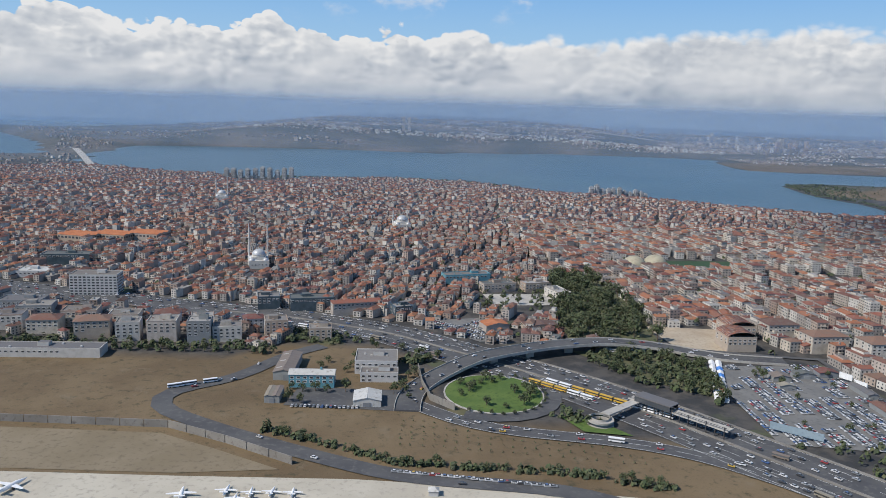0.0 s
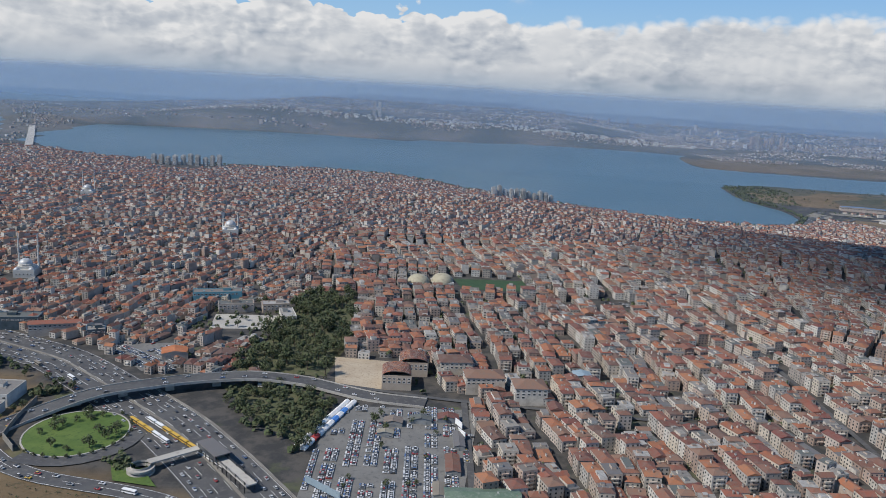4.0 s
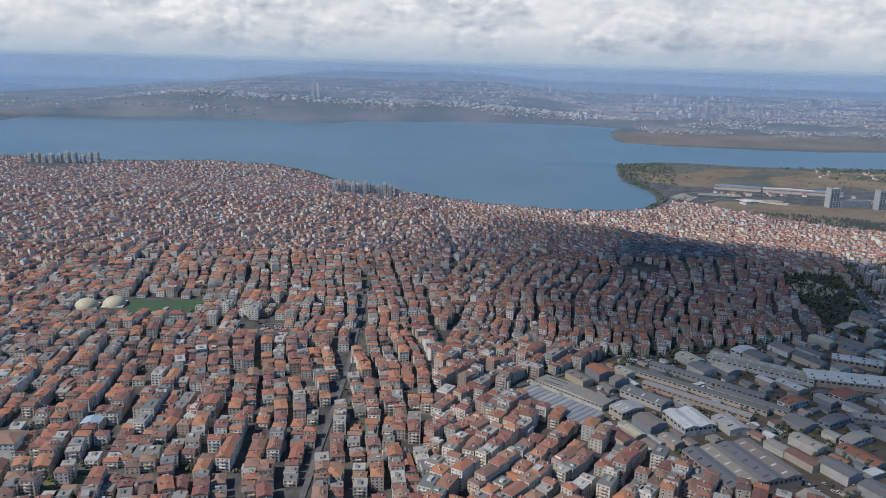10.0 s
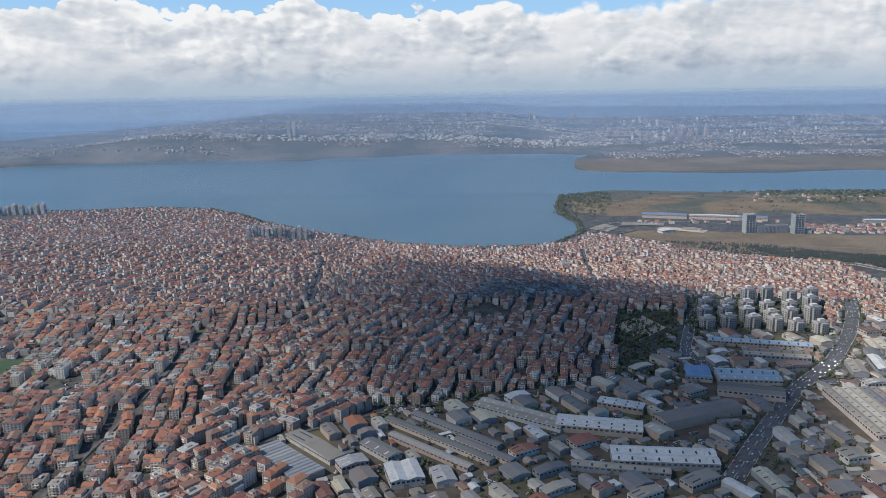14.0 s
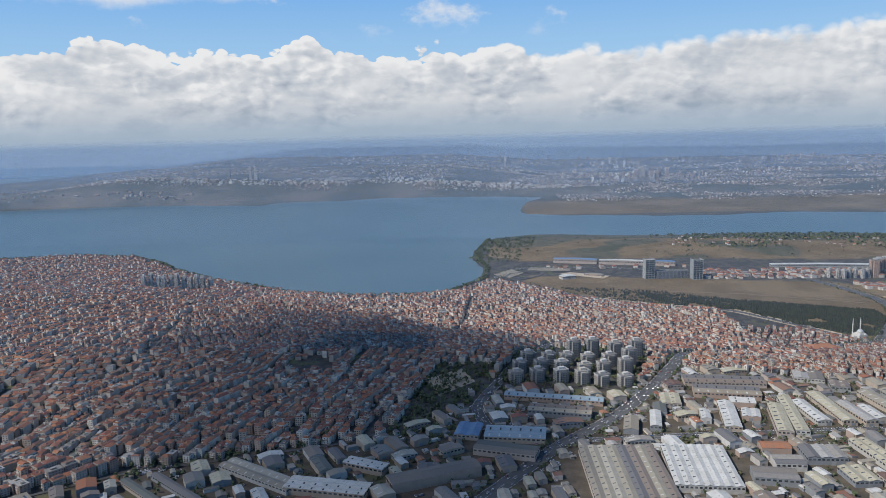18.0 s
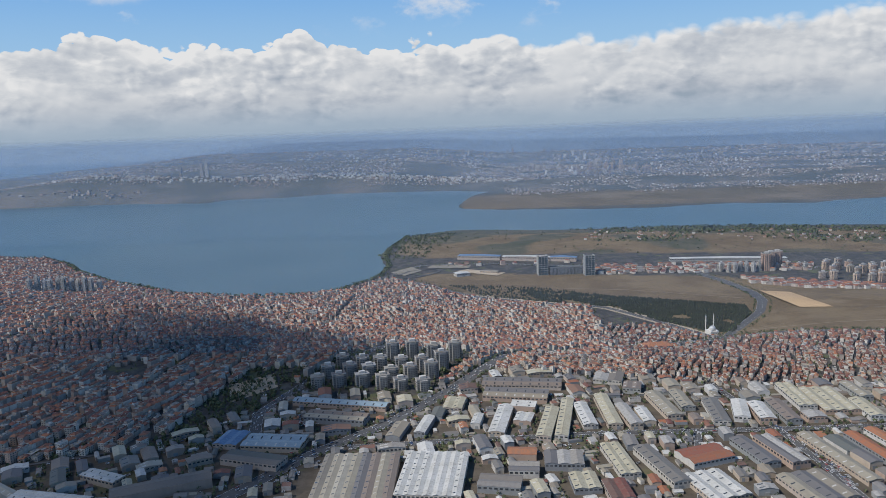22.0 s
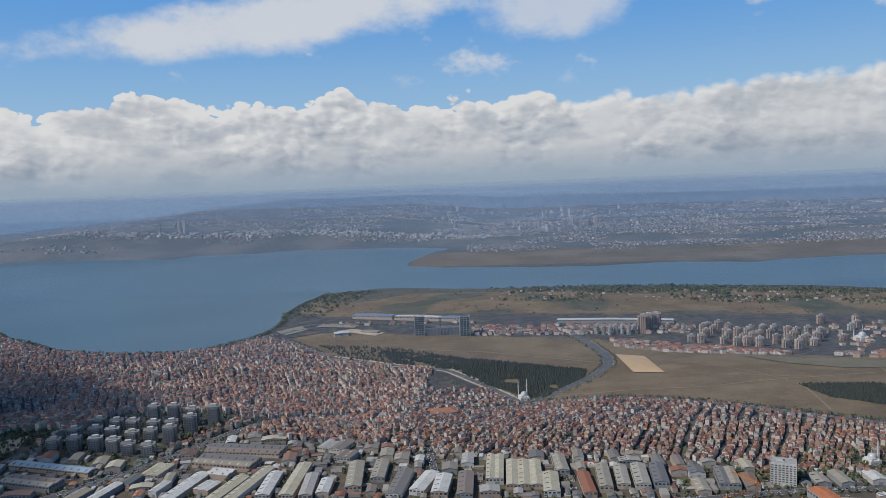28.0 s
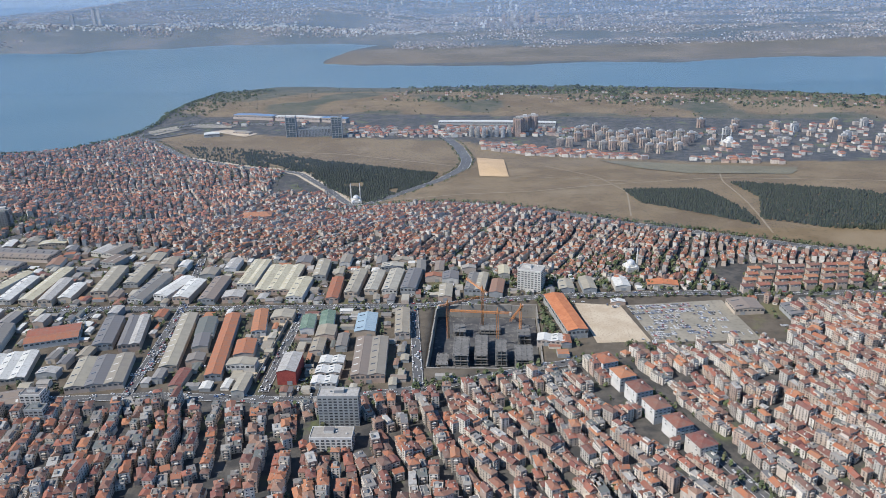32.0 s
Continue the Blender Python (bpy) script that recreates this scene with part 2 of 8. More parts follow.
GRASS = material("mown_grass", two_tone((0.075, 0.125, 0.03), (0.11, 0.16, 0.04), 0.1, (0.05, 0.09, 0.025), 0.9), bump=(3, 0.4, 0.1))
PAINT = material("white_road_paint", two_tone((0.62, 0.62, 0.6), (0.7, 0.7, 0.68), 0.5))
LEAF = material("tree_leaves", mottled([(0.0509, 0.0769, 0.0282), (0.0679, 0.0959, 0.0339), (0.085, 0.111, 0.043), (0.0452, 0.0633, 0.0294), (0.0928, 0.102, 0.043)], 0.5, 0.2))
PINE = material("pine_needles", mottled([(0.012, 0.0225, 0.012), (0.0165, 0.0285, 0.0135), (0.0225, 0.0338, 0.015), (0.0105, 0.018, 0.0105)], 0.2, 0.2))
BARK = material("tree_bark", two_tone((0.10, 0.075, 0.05), (0.16, 0.12, 0.09), 2.0))


def ground_colours(n):
    p = place_of(n)
    s = n.add("ShaderNodeSeparateXYZ", Vector=p)
    town = n.mix(n.ramp(n.noise(p, 0.12, 6.0, 0.65), 0.4, 0.62), (0.042, 0.042, 0.042), (0.085, 0.078, 0.07))
    town = n.mix(n.ramp(n.noise(p, 0.035, 4.0, 0.6), 0.56, 0.66), town, (0.09, 0.10, 0.05))
    dry = n.mix(n.ramp(n.noise(p, 0.018, 8.0, 0.65), 0.38, 0.62), (0.126, 0.0882, 0.0488), (0.175, 0.127, 0.0725))
    dry = n.mix(n.ramp(n.noise(p, 0.3, 6.0, 0.7), 0.52, 0.7), dry, (0.068, 0.06, 0.0336))
    dry = n.mix(n.ramp(n.noise(p, 0.006, 5.0, 0.6), 0.55, 0.66), dry, (0.193, 0.146, 0.0916))
    dry = n.mix(n.math("MULTIPLY", n.ramp(n.noise(p, 1.3, 5.0, 0.7), 0.54, 0.72), 0.55), dry, (0.055, 0.05, 0.03))
    dry = n.mix(n.math("MULTIPLY", n.ramp(n.noise(p, 0.09, 6.0, 0.7), 0.56, 0.68), 0.5), dry, (0.19, 0.15, 0.10))
    at = n.add("ShaderNodeAttribute")
    at.attribute_name = "cover"
    c = n.add("ShaderNodeSeparateColor", Color=at.outputs["Color"])
    scrub = n.mix(n.ramp(n.noise(p, 0.02, 7.0, 0.7), 0.42, 0.6), (0.085, 0.08, 0.055), (0.04, 0.052, 0.032))
    # far land: muted earth and scrub, greyed towards a painted haze tone
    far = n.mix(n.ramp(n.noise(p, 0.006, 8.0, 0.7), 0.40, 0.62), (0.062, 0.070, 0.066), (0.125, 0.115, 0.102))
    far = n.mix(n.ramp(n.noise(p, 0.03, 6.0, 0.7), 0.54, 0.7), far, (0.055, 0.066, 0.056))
    col = n.mix(c.outputs[0], town, dry)
    col = n.mix(c.outputs[1], col, scrub)
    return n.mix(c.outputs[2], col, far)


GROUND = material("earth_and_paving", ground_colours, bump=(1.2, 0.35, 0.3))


def water_colours(n):
    p = place_of(n)
    c = n.mix(n.ramp(n.noise(p, 0.004, 5.0, 0.55), 0.35, 0.65), (0.06, 0.102, 0.12), (0.075, 0.118, 0.135))
    return n.mix(n.ramp(n.noise(p, 0.015, 5.0, 0.6), 0.5, 0.75), c, (0.065, 0.115, 0.125))


WATER = material("lake_water", water_colours, rough=0.35, spec=0.42, bump=(0.6, 0.3, 0.4))


# ---- mesh helpers ----
def mesh_of(name, verts, faces, mats, idx=None, smooth=False):
    me = bpy.data.meshes.new(name)
    me.from_pydata(verts, [], faces)
    for m in mats:
        me.materials.append(m)
    if idx is not None:
        me.polygons.foreach_set("material_index", idx)
    if smooth:
        me.polygons.foreach_set("use_smooth", [True] * len(faces))
    me.update()
    return me


class Heap:
    """Gathers vertices and faces of many pieces."""

    def __init__(self, mats):
        self.v, self.f, self.i, self.mats = [], [], [], mats

    def quad_ring(self, bottom, top, mat, cap_top=None, cap_bottom=None):
        o, n = len(self.v), len(bottom)
        self.v += bottom
        self.v += top
        for k in range(n):
            j = (k + 1) % n
            self.f.append((o + k, o + j, o + n + j, o + n + k))
            self.i.append(mat)
        if cap_top is not None:
            self.f.append(tuple(o + n + k for k in range(n)))
            self.i.append(cap_top)
        if cap_bottom is not None:
            self.f.append(tuple(o + k for k in reversed(range(n))))
            self.i.append(cap_bottom)

    def faces(self, verts, faces, mat):
        o = len(self.v)
        self.v += verts
        for f in faces:
            self.f.append(tuple(o + k for k in f))
            self.i.append(mat)

    def box(self, cx, cy, z0, z1, w, d, a, mat, cap=None):
        c, s = math.cos(a), math.sin(a)
        pts = [(cx + c * x - s * y, cy + s * x + c * y) for x, y in ((-w / 2, -d / 2), (w / 2, -d / 2), (w / 2, d / 2), (-w / 2, d / 2))]
        self.quad_ring([(x, y, z0) for x, y in pts], [(x, y, z1) for x, y in pts], mat, mat if cap is None else cap)

    def mesh(self, name, smooth=False):
        return mesh_of(name, self.v, self.f, self.mats, self.i, smooth)

    def thing(self, name, label, category, kind="", group="", smooth=False):
        return tagged(new(name, self.mesh(name, smooth)), label, category, group, kind)


def part(name, me, parent, label=""):
    ob = new(name, me)
    ob.parent = parent
    if label:
        tagged(ob, label)
    return ob


def anchor(name, x, y, z, turn=0.0, label="", category="", group="", kind=""):
    e = new(name)
    e.empty_display_size = 1.0
    e.matrix_world = Matrix.Translation((x, y, z)) @ Matrix.Rotation(turn, 4, "Z")
    return tagged(e, label, category, group, kind)


# ---- plan: terrain ----
LAKE_Z = -30.0
AX, AY = (-200, 200, 450, 700, 850, 1000, 1200, 1500), (820, 800, 640, 600, 560, 560, 600, 650)
BX, BY = (-200, 200, 450, 600, 737, 850, 950, 1000, 1100, 1200, 1500), (1180, 1150, 980, 880, 850, 780, 780, 790, 930, 1000, 1050)
LAKE = [(-720, 1540), (-640, 1440), (-470, 1330), (-230, 1300), (-60, 1330), (40, 1310), (110, 1240), (160, 1180), (260, 1086), (385, 1004), (500, 976), (590, 996), (632, 1080), (637, 1150), (615, 1240), (640, 1440), (725, 1505), (937, 1466), (1150, 1474), (1340, 1448), (1500, 1418), (1700, 1330), (2300, 1200), (4200, 1100),
        (4200, 1800), (2400, 1790), (1860, 1816), (1740, 1850), (1520, 1765), (1360, 1800), (1160, 1765), (970, 1780), (780, 1825), (735, 1850), (727, 1910), (742, 2060), (800, 2240), (700, 2300), (545, 2318), (350, 2335), (214, 2262), (30, 2240), (0, 2165), (-290, 2215), (-610, 2190), (-860, 2100), (-800, 1800)]
SEA = [(-960, 1600), (-920, 1720), (-1050, 2050), (-1500, 2650), (-2300, 2700), (-4200, 2400), (-4200, 900), (-1500, 1100)]
SEA2 = [(-1420, 2860), (-1300, 3150), (-1220, 3600), (-1150, 4200), (-1100, 5200), (-4200, 5200), (-4200, 2900), (-2000, 2800)]


def wobble(pts, amount=14.0, every=60.0):
    """A shore line with small bays between the given corners."""
    out = []
    for (x0, y0), (x1, y1) in zip(pts, pts[1:] + pts[:1]):
        n = max(1, int(math.hypot(x1 - x0, y1 - y0) / every))
        for k in range(n):
            f = k / n
            x, y = x0 + f * (x1 - x0), y0 + f * (y1 - y0)
            out.append((x + amount * noise.noise((x * 0.011, y * 0.011, 0)), y + amount * noise.noise((x * 0.011, y * 0.011, 7))))
    return out


def inside(poly, x, y):
    """Which of the points lie inside the polygon."""
    x, y = np.asarray(x, float), np.asarray(y, float)
    res = np.zeros(x.shape, bool)
    px, py = np.array(poly, float).T
    qx, qy = np.roll(px, -1), np.roll(py, -1)
    if x.size < 9:
        X, Y = x.reshape(-1, 1), y.reshape(-1, 1)
        dy = np.where(qy == py, 1e-9, qy - py)
        hit = ((py > Y) != (qy > Y)) & (X < (qx - px) * (Y - py) / dy + px)
        return (hit.sum(1) % 2 == 1).reshape(x.shape)
    for a, b, c, d in zip(px, py, qx, qy):
        if b == d:
            continue
        res ^= ((b > y) != (d > y)) & (x < (c - a) * (y - b) / (d - b) + a)
    return res


def distance(pts, x, y, closed=False):
    """Distance of points from a line of corners."""
    x, y = np.asarray(x, float), np.asarray(y, float)
    best = np.full(x.shape, 1e9)
    ends = pts[1:] + pts[:1] if closed else pts[1:]
    if x.size < 9:
        (a, b), (c, d) = np.array(pts[:len(ends)], float).T, np.array(ends, float).T
        X, Y = x.reshape(-1, 1), y.reshape(-1, 1)
        t = ((X - a) * (c - a) + (Y - b) * (d - b)) / ((c - a) ** 2 + (d - b) ** 2 + 1e-9)
        t = np.minimum(np.maximum(t, 0), 1)
        return np.hypot(X - a - t * (c - a), Y - b - t * (d - b)).min(1).reshape(x.shape)
    for (a, b), (c, d) in zip(pts, ends):
        l2 = (c - a) ** 2 + (d - b) ** 2 + 1e-9
        t = np.clip(((x - a) * (c - a) + (y - b) * (d - b)) / l2, 0, 1)
        best = np.minimum(best, np.hypot(x - a - t * (c - a), y - b - t * (d - b)))
    return best


def smooth(t):
    t = np.clip(t, 0, 1)
    return t * t * (3 - 2 * t)


WATERS = [wobble(LAKE), wobble(SEA), wobble(SEA2)]


def land(x, y):
    """Height of the dry land."""
    x, y = np.asarray(x, float), np.asarray(y, float)
    a, b = np.interp(x, AX, AY), np.interp(x, BX, BY)
    z = -29.0 * smooth((y - a) / (b - a))
    z = z + 8.0 * np.exp(-((x - 1000) / 420) ** 2 - ((y - 1330) / 90) ** 2)
    r = np.hypot(x - 565, y)
    z = z + 62.0 * smooth((r - 2260) / 500) * np.interp(x, (-900, -500, 500, 900), (0.3, 1, 1, 0.25))
    z = z + np.interp(x, (-1500, -1100, -500, 300, 1200, 2400), (0, 10, 34, 30, 34, 16)) * smooth((r - 2900) / 1300) * np.interp(x, (-900, -500, 500, 900), (1, 0.55, 0.55, 1))
    return z


def terrain_arrays(x, y):
    z = land(x, y)
    wet = np.zeros(np.shape(x), bool)
    d = np.full(np.shape(x), 1e9)
    for poly in WATERS:
        wet |= inside(poly, x, y)
        d = np.minimum(d, distance(poly, x, y, True))
    z = np.where(wet, LAKE_Z - np.minimum(4.0, 0.15 * d), np.maximum(z, LAKE_Z + 0.1 + np.minimum(0.7, 0.05 * d)))
    bank_ = np.clip(d / 60, 0, 1)
    z = np.where(wet, z, np.minimum(z, LAKE_Z + 0.8 + bank_ * bank_ * 90 + bank_ * 3))
    return z, wet, d


def height(x, y):
    return float(terrain_arrays(np.array([x]), np.array([y]))[0][0])


# ---- plan: roads and areas ----
HIGHWAY = [(-420, 410), (-250, 372), (-96, 331), (-66, 325), (-20, 305), (12, 279), (48, 248), (73, 220), (89, 200), (130, 150), (200, 60), (300, -80)]
FLYOVER = [(-9, 222), (-9, 234), (-5, 247), (8, 261), (24, 273), (43, 284), (64, 291), (87, 292), (117, 284), (135, 282)]
LOW_RAMP = [(-9, 230), (-3, 222), (6, 216), (18, 210), (36, 207), (55, 204), (74, 197), (92, 182), (120, 150)]
LOOP = [(19 + 20.5 * math.cos(a), 239 + 21.5 * math.sin(a)) for a in [radians(k) for k in range(-120, 60, 15)]]
LAWN = [(19 + 16.5 * math.cos(radians(k)), 239 + 17.5 * math.sin(radians(k))) for k in range(0, 360, 12)]
PERIMETER = [(-45, 285), (-58, 272), (-63, 262), (-63, 253), (-74, 241), (-87, 235), (-92, 227), (-86, 219), (-60, 203), (-32, 189), (-10, 179), (12, 176.5), (33, 175), (60, 160), (100, 120)]
MAIN = [(610, 340), (634, 378), (679, 445), (720, 490), (757, 548), (782, 597), (800, 640), (860, 690), (940, 715), (1007, 735)]
PARK_ROAD = [(700, 680), (663, 606), (640, 535), (631, 508), (640, 470), (679, 445)]
SPINE = [(700, 455), (760, 462), (860, 470), (960, 472), (1090, 478), (1160, 492), (1230, 497), (1400, 500), (1700, 470)]
LANE_A = [(1024, 384), (1022, 472)]
LANE_B = [(1094, 392), (1083, 478)]
LANE_C = [(880, 372), (905, 473)]
LANE_D = [(962, 380), (952, 472), (935, 550)]
SOUTH = [(870, 368), (974, 380), (1047, 377), (1097, 389), (1151, 410), (1182, 420), (1212, 350), (1235, 290)]
WOOD_ROAD = [(640, 1075), (690, 1035), (768, 945), (840, 908), (917, 879), (965, 810), (1007, 737)]
VALLEY = [(1007, 737), (1073, 835), (1094, 890), (1097, 930), (1083, 1000), (1060, 1060)]
EDGE = [(1007, 737), (1052, 721), (1146, 671), (1224, 621), (1345, 568), (1500, 520), (1800, 450)]
BRIDGE = [(-560, 1240), (-615, 1343), (-800, 1690), (-980, 2020), (-1159, 2354), (-1250, 2520)]
SHORE_ROAD = [(560, 985), (610, 1010), (650, 1080), (690, 1150), (800, 1150), (1000, 1090), (1200, 1070), (1500, 1040)]
ALLEYS = [[(365, 360), (440, 410), (560, 452), (632, 530)], [(150, 288), (153, 200), (150, 120)], [(300, 250), (299, 385), (290, 560)], [(95, 296), (140, 287), (240, 278)],
          [(345, 560), (352, 640), (330, 800)], [(610, 740), (622, 960)]]
ROADS = [(HIGHWAY, 25), (FLYOVER, 8), (LOW_RAMP, 7), (PERIMETER, 6.5), (MAIN, 10), (PARK_ROAD, 8), (SPINE, 6.5), (LANE_A, 5), (LANE_B, 5), (LANE_C, 5), (LANE_D, 5), (SOUTH, 6), (WOOD_ROAD, 7), (VALLEY, 12), (EDGE, 7), (SHORE_ROAD, 9)] + [(a, 2.4) for a in ALLEYS]

AIRFIELD = [(-1200, -700), (-1200, 272), (-78, 272), (-60, 284), (-34, 288), (-8, 278), (-6, 240), (5, 220), (40, 210), (74, 202), (100, 180), (130, 140), (150, -700)]
PLAIN = [(690, 1040), (768, 952), (917, 886), (1007, 744), (1052, 727), (1146, 677), (1224, 628), (1345, 575), (1700, 490), (2900, 500), (2900, 900), (1500, 860), (1330, 885), (1250, 940), (1110, 1010), (1083, 1030), (700, 1095)]
HEADLAND = [(640, 1250), (660, 1440), (730, 1500), (1700, 1330), (3000, 1250), (3000, 1150), (1700, 1130), (900, 1215), (700, 1205)]
FAR_PLAIN = [(735, 1830), (4200, 1790), (4200, 2120), (1500, 2140), (900, 2200), (740, 2080)]
INDUSTRY = [(376, 365), (409, 389), (479, 428), (583, 464), (612, 500), (628, 540), (650, 545), (735, 535), (770, 590), (817, 577), (907, 557), (969, 545), (1062, 547), (1134, 526), (1221, 506), (1290, 480), (1275, 438), (1185, 424), (1151, 412), (1097, 391), (1047, 381), (974, 383), (892, 373), (800, 330), (600, 290), (488, 268), (440, 300), (420, 318)]
ESTATE = [(667, 648), (780, 658), (740, 534), (638, 541)]
PARK = [(575, 445), (600, 600), (650, 600), (632, 530), (616, 455)]
SCHOOLS = [(18, 345), (20, 405), (66, 405), (66, 345)]
GROVE = [(52, 300), (55, 350), (62, 425), (90, 428), (98, 350), (96, 298)]
RUINS = [(92, 328), (124, 326), (118, 294), (98, 292)]
LOT_EAST = [(100, 275), (156, 279), (148, 200), (100, 206)]
LOT_WEST = [(-12, 326), (18, 333), (30, 300), (17, 297)]
PITCH = [(120, 490), (192, 496), (194, 458), (120, 455)]
GARDENS = [(48, 290), (90, 290), (100, 275), (96, 232), (70, 255)]
WOOD_1 = [(826, 975), (976, 912), (1068, 872), (1062, 835), (1018, 756), (960, 820), (925, 880), (850, 912)]
WOOD_2 = [(1238, 730), (1303, 724), (1317, 650), (1317, 616), (1245, 680)]
WOOD_3 = [(1335, 755), (1420, 712), (1500, 650), (1440, 600), (1366, 610), (1322, 632), (1340, 690)]

CITY = [(-900, 1250), (-900, 385), (-420, 425), (-250, 388), (-96, 347), (-66, 341), (-15, 321), (20, 296), (52, 295), (100, 296), (118, 290), (150, 285), (158, 190), (158, 130), (900, 130), (1300, 130), (1700, 200), (1700, 470), (1345, 560), (1224, 614), (1146, 664), (1052, 714), (1000, 735), (958, 805), (915, 872), (835, 902), (764, 938), (686, 1028), (650, 1060), (585, 985), (500, 966), (385, 994), (255, 1075), (150, 1170), (95, 1235), (30, 1300), (-60, 1318), (-235, 1288), (-480, 1320), (-650, 1430)]
FRONT = [(-900, 278), (-80, 276), (-58, 288), (-20, 290), (-14, 292), (-30, 300), (-72, 312), (-96, 316), (-250, 356), (-420, 393), (-900, 370)]


# ---- ground: one sheet out to the horizon ----
def terrain():
    xs = np.unique(np.concatenate([np.arange(-700, 1701, 9.0), [1095.2, 1096.2, 1151.8, 1152.8], np.linspace(-4300, -700, 60), np.linspace(1700, 5200, 50)]))
    ys = np.unique(np.concatenate([np.arange(120, 1560, 9.0), [407.2, 408.2, 478.8, 479.8], np.linspace(-1200, 120, 12), np.arange(1560, 2500, 18.0), np.linspace(2500, 5200, 70)]))
    gx, gy = np.meshgrid(xs, ys)
    z, wet, d = terrain_arrays(gx, gy)
    rough_ = np.array([noise.noise((a * 0.01, b * 0.01, 3.0)) for a, b in zip(gx.ravel(), gy.ravel())]).reshape(gx.shape)
    z = np.where(wet, z, z + np.clip((gy - 1150) / 400, 0, 1) * rough_ * 3.0 * np.clip(d / 200, 0, 1))
    z = np.where(wet, z, np.maximum(z, LAKE_Z + 0.3))
    z = np.where((gx > 1096) & (gx < 1152) & (gy > 408) & (gy < 479), -7.0, z)   # the building pit
    dry = np.maximum.reduce([inside(p, gx, gy).astype(float) for p in (AIRFIELD, PLAIN, HEADLAND, FAR_PLAIN)])
    dry = np.maximum(dry, 0.32 * inside(INDUSTRY, gx, gy))
    scrub = np.zeros(gx.shape)
    scrub[inside(HEADLAND, gx, gy) & ((rough_ > 0.12) | (gy > 1400 - 0.06 * (gx - 900)))] = 0.85
    r = np.hypot(gx - 565, gy)
    # share of the greyed far colour, growing with distance
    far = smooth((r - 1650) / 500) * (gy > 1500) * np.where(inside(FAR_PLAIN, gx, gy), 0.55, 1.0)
    n, m = len(ys), len(xs)
    faces = [(i * m + j, i * m + j + 1, (i + 1) * m + j + 1, (i + 1) * m + j) for i in range(n - 1) for j in range(m - 1)]
    me = mesh_of("ground", np.stack([gx, gy, z], -1).reshape(-1, 3).tolist(), faces, [GROUND], smooth=True)
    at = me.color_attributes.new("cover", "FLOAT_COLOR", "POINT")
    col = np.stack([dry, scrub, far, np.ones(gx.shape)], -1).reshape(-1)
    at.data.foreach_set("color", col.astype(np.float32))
    return tagged(new("ground", me), "city ground of asphalt, dry grass and bare earth", "ground", kind="structure")


ground = terrain()
water = Heap([WATER])
for poly in ([(-760, 1000), (4300, 900), (4300, 2400), (-880, 2400)], [(-4300, 800), (-905, 800), (-905, 2800), (-4300, 2800)], [(-4300, 2805), (-900, 2805), (-900, 5300), (-4300, 5300)]):
    water.faces([(x, y, LAKE_Z) for x, y in poly], [(0, 1, 2, 3)], 0)
water.thing("water", "wide blue lake and sea, slightly rippled", "water", "structure")


def ribbon(name, pts, width, lift, mat, label, category, thick=0.0, profile=None, kind="structure", step=6.0, drape=True):
    """A road laid over the land; profile(s) raises it, s running 0 to 1."""
    p = []
    for (x0, y0), (x1, y1) in zip(pts, pts[1:]):
        n = max(1, int(math.hypot(x1 - x0, y1 - y0) / step))
        p += [(x0 + (x1 - x0) * k / n, y0 + (y1 - y0) * k / n) for k in range(n)]
    p.append(pts[-1])
    p = np.array(p)
    for _ in range(3):
        p[1:-1] = 0.25 * p[:-2] + 0.5 * p[1:-1] + 0.25 * p[2:]
    t = np.gradient(p, axis=0)
    t /= np.linalg.norm(t, axis=1)[:, None]
    nrm = np.stack([-t[:, 1], t[:, 0]], -1)
    s = np.linspace(0, 1, len(p))
    z = (land(p[:, 0], p[:, 1]) if drape else np.zeros(len(p))) + lift + (np.array([profile(v) for v in s]) if profile else 0)
    h = Heap([mat])
    a, b = p + nrm * width / 2, p - nrm * width / 2
    for k in range(len(p) - 1):
        top = [(*b[k], z[k]), (*b[k + 1], z[k + 1]), (*a[k + 1], z[k + 1]), (*a[k], z[k])]
        if thick:
            h.quad_ring([(x, y, q - thick) for x, y, q in top], top, 0, 0, 0)
        else:
            h.faces(top, [(0, 1, 2, 3)], 0)
    return h.thing(name, label, category, kind), p, nrm, z


def flyover_rise(s):
    return 3.4 * float(smooth((s - 0.12) / 0.2) * (1 - smooth((s - 0.6) / 0.3)))


road_marks = Heap([PAINT])
for i, (pts, width) in enumerate(ROADS):
    if pts is FLYOVER:
        continue
    ob, p, nrm, z = ribbon("road", pts, width, 0.22 + 0.012 * i, ASPHALT, "grey asphalt road with worn lane lines", "road")
    if pts is PERIMETER or width < 5:
        continue
    offs = (-12.0, -8.6, -5.2, -0.9, 0.9, 5.2, 8.6, 12.0) if pts is HIGHWAY else (-width / 2 + 0.35, 0, width / 2 - 0.35)
    for o in offs:
        for k in range(0, len(p) - 1, 1 if abs(o) > 0.5 * width - 0.6 else 2):
            q, r = p[k] + nrm[k] * o, p[k + 1] + nrm[k + 1] * o
            u = nrm[k] * 0.06
            road_marks.faces([(*(q - u), z[k] + 0.03), (*(r - u), z[k + 1] + 0.03), (*(r + u), z[k + 1] + 0.03), (*(q + u), z[k] + 0.03)], [(0, 1, 2, 3)], 0)
road_marks.thing("road_marking", "thin white lane lines painted on the roads", "road marking", "structure")


# ---- houses ----
STOREY = 1.36


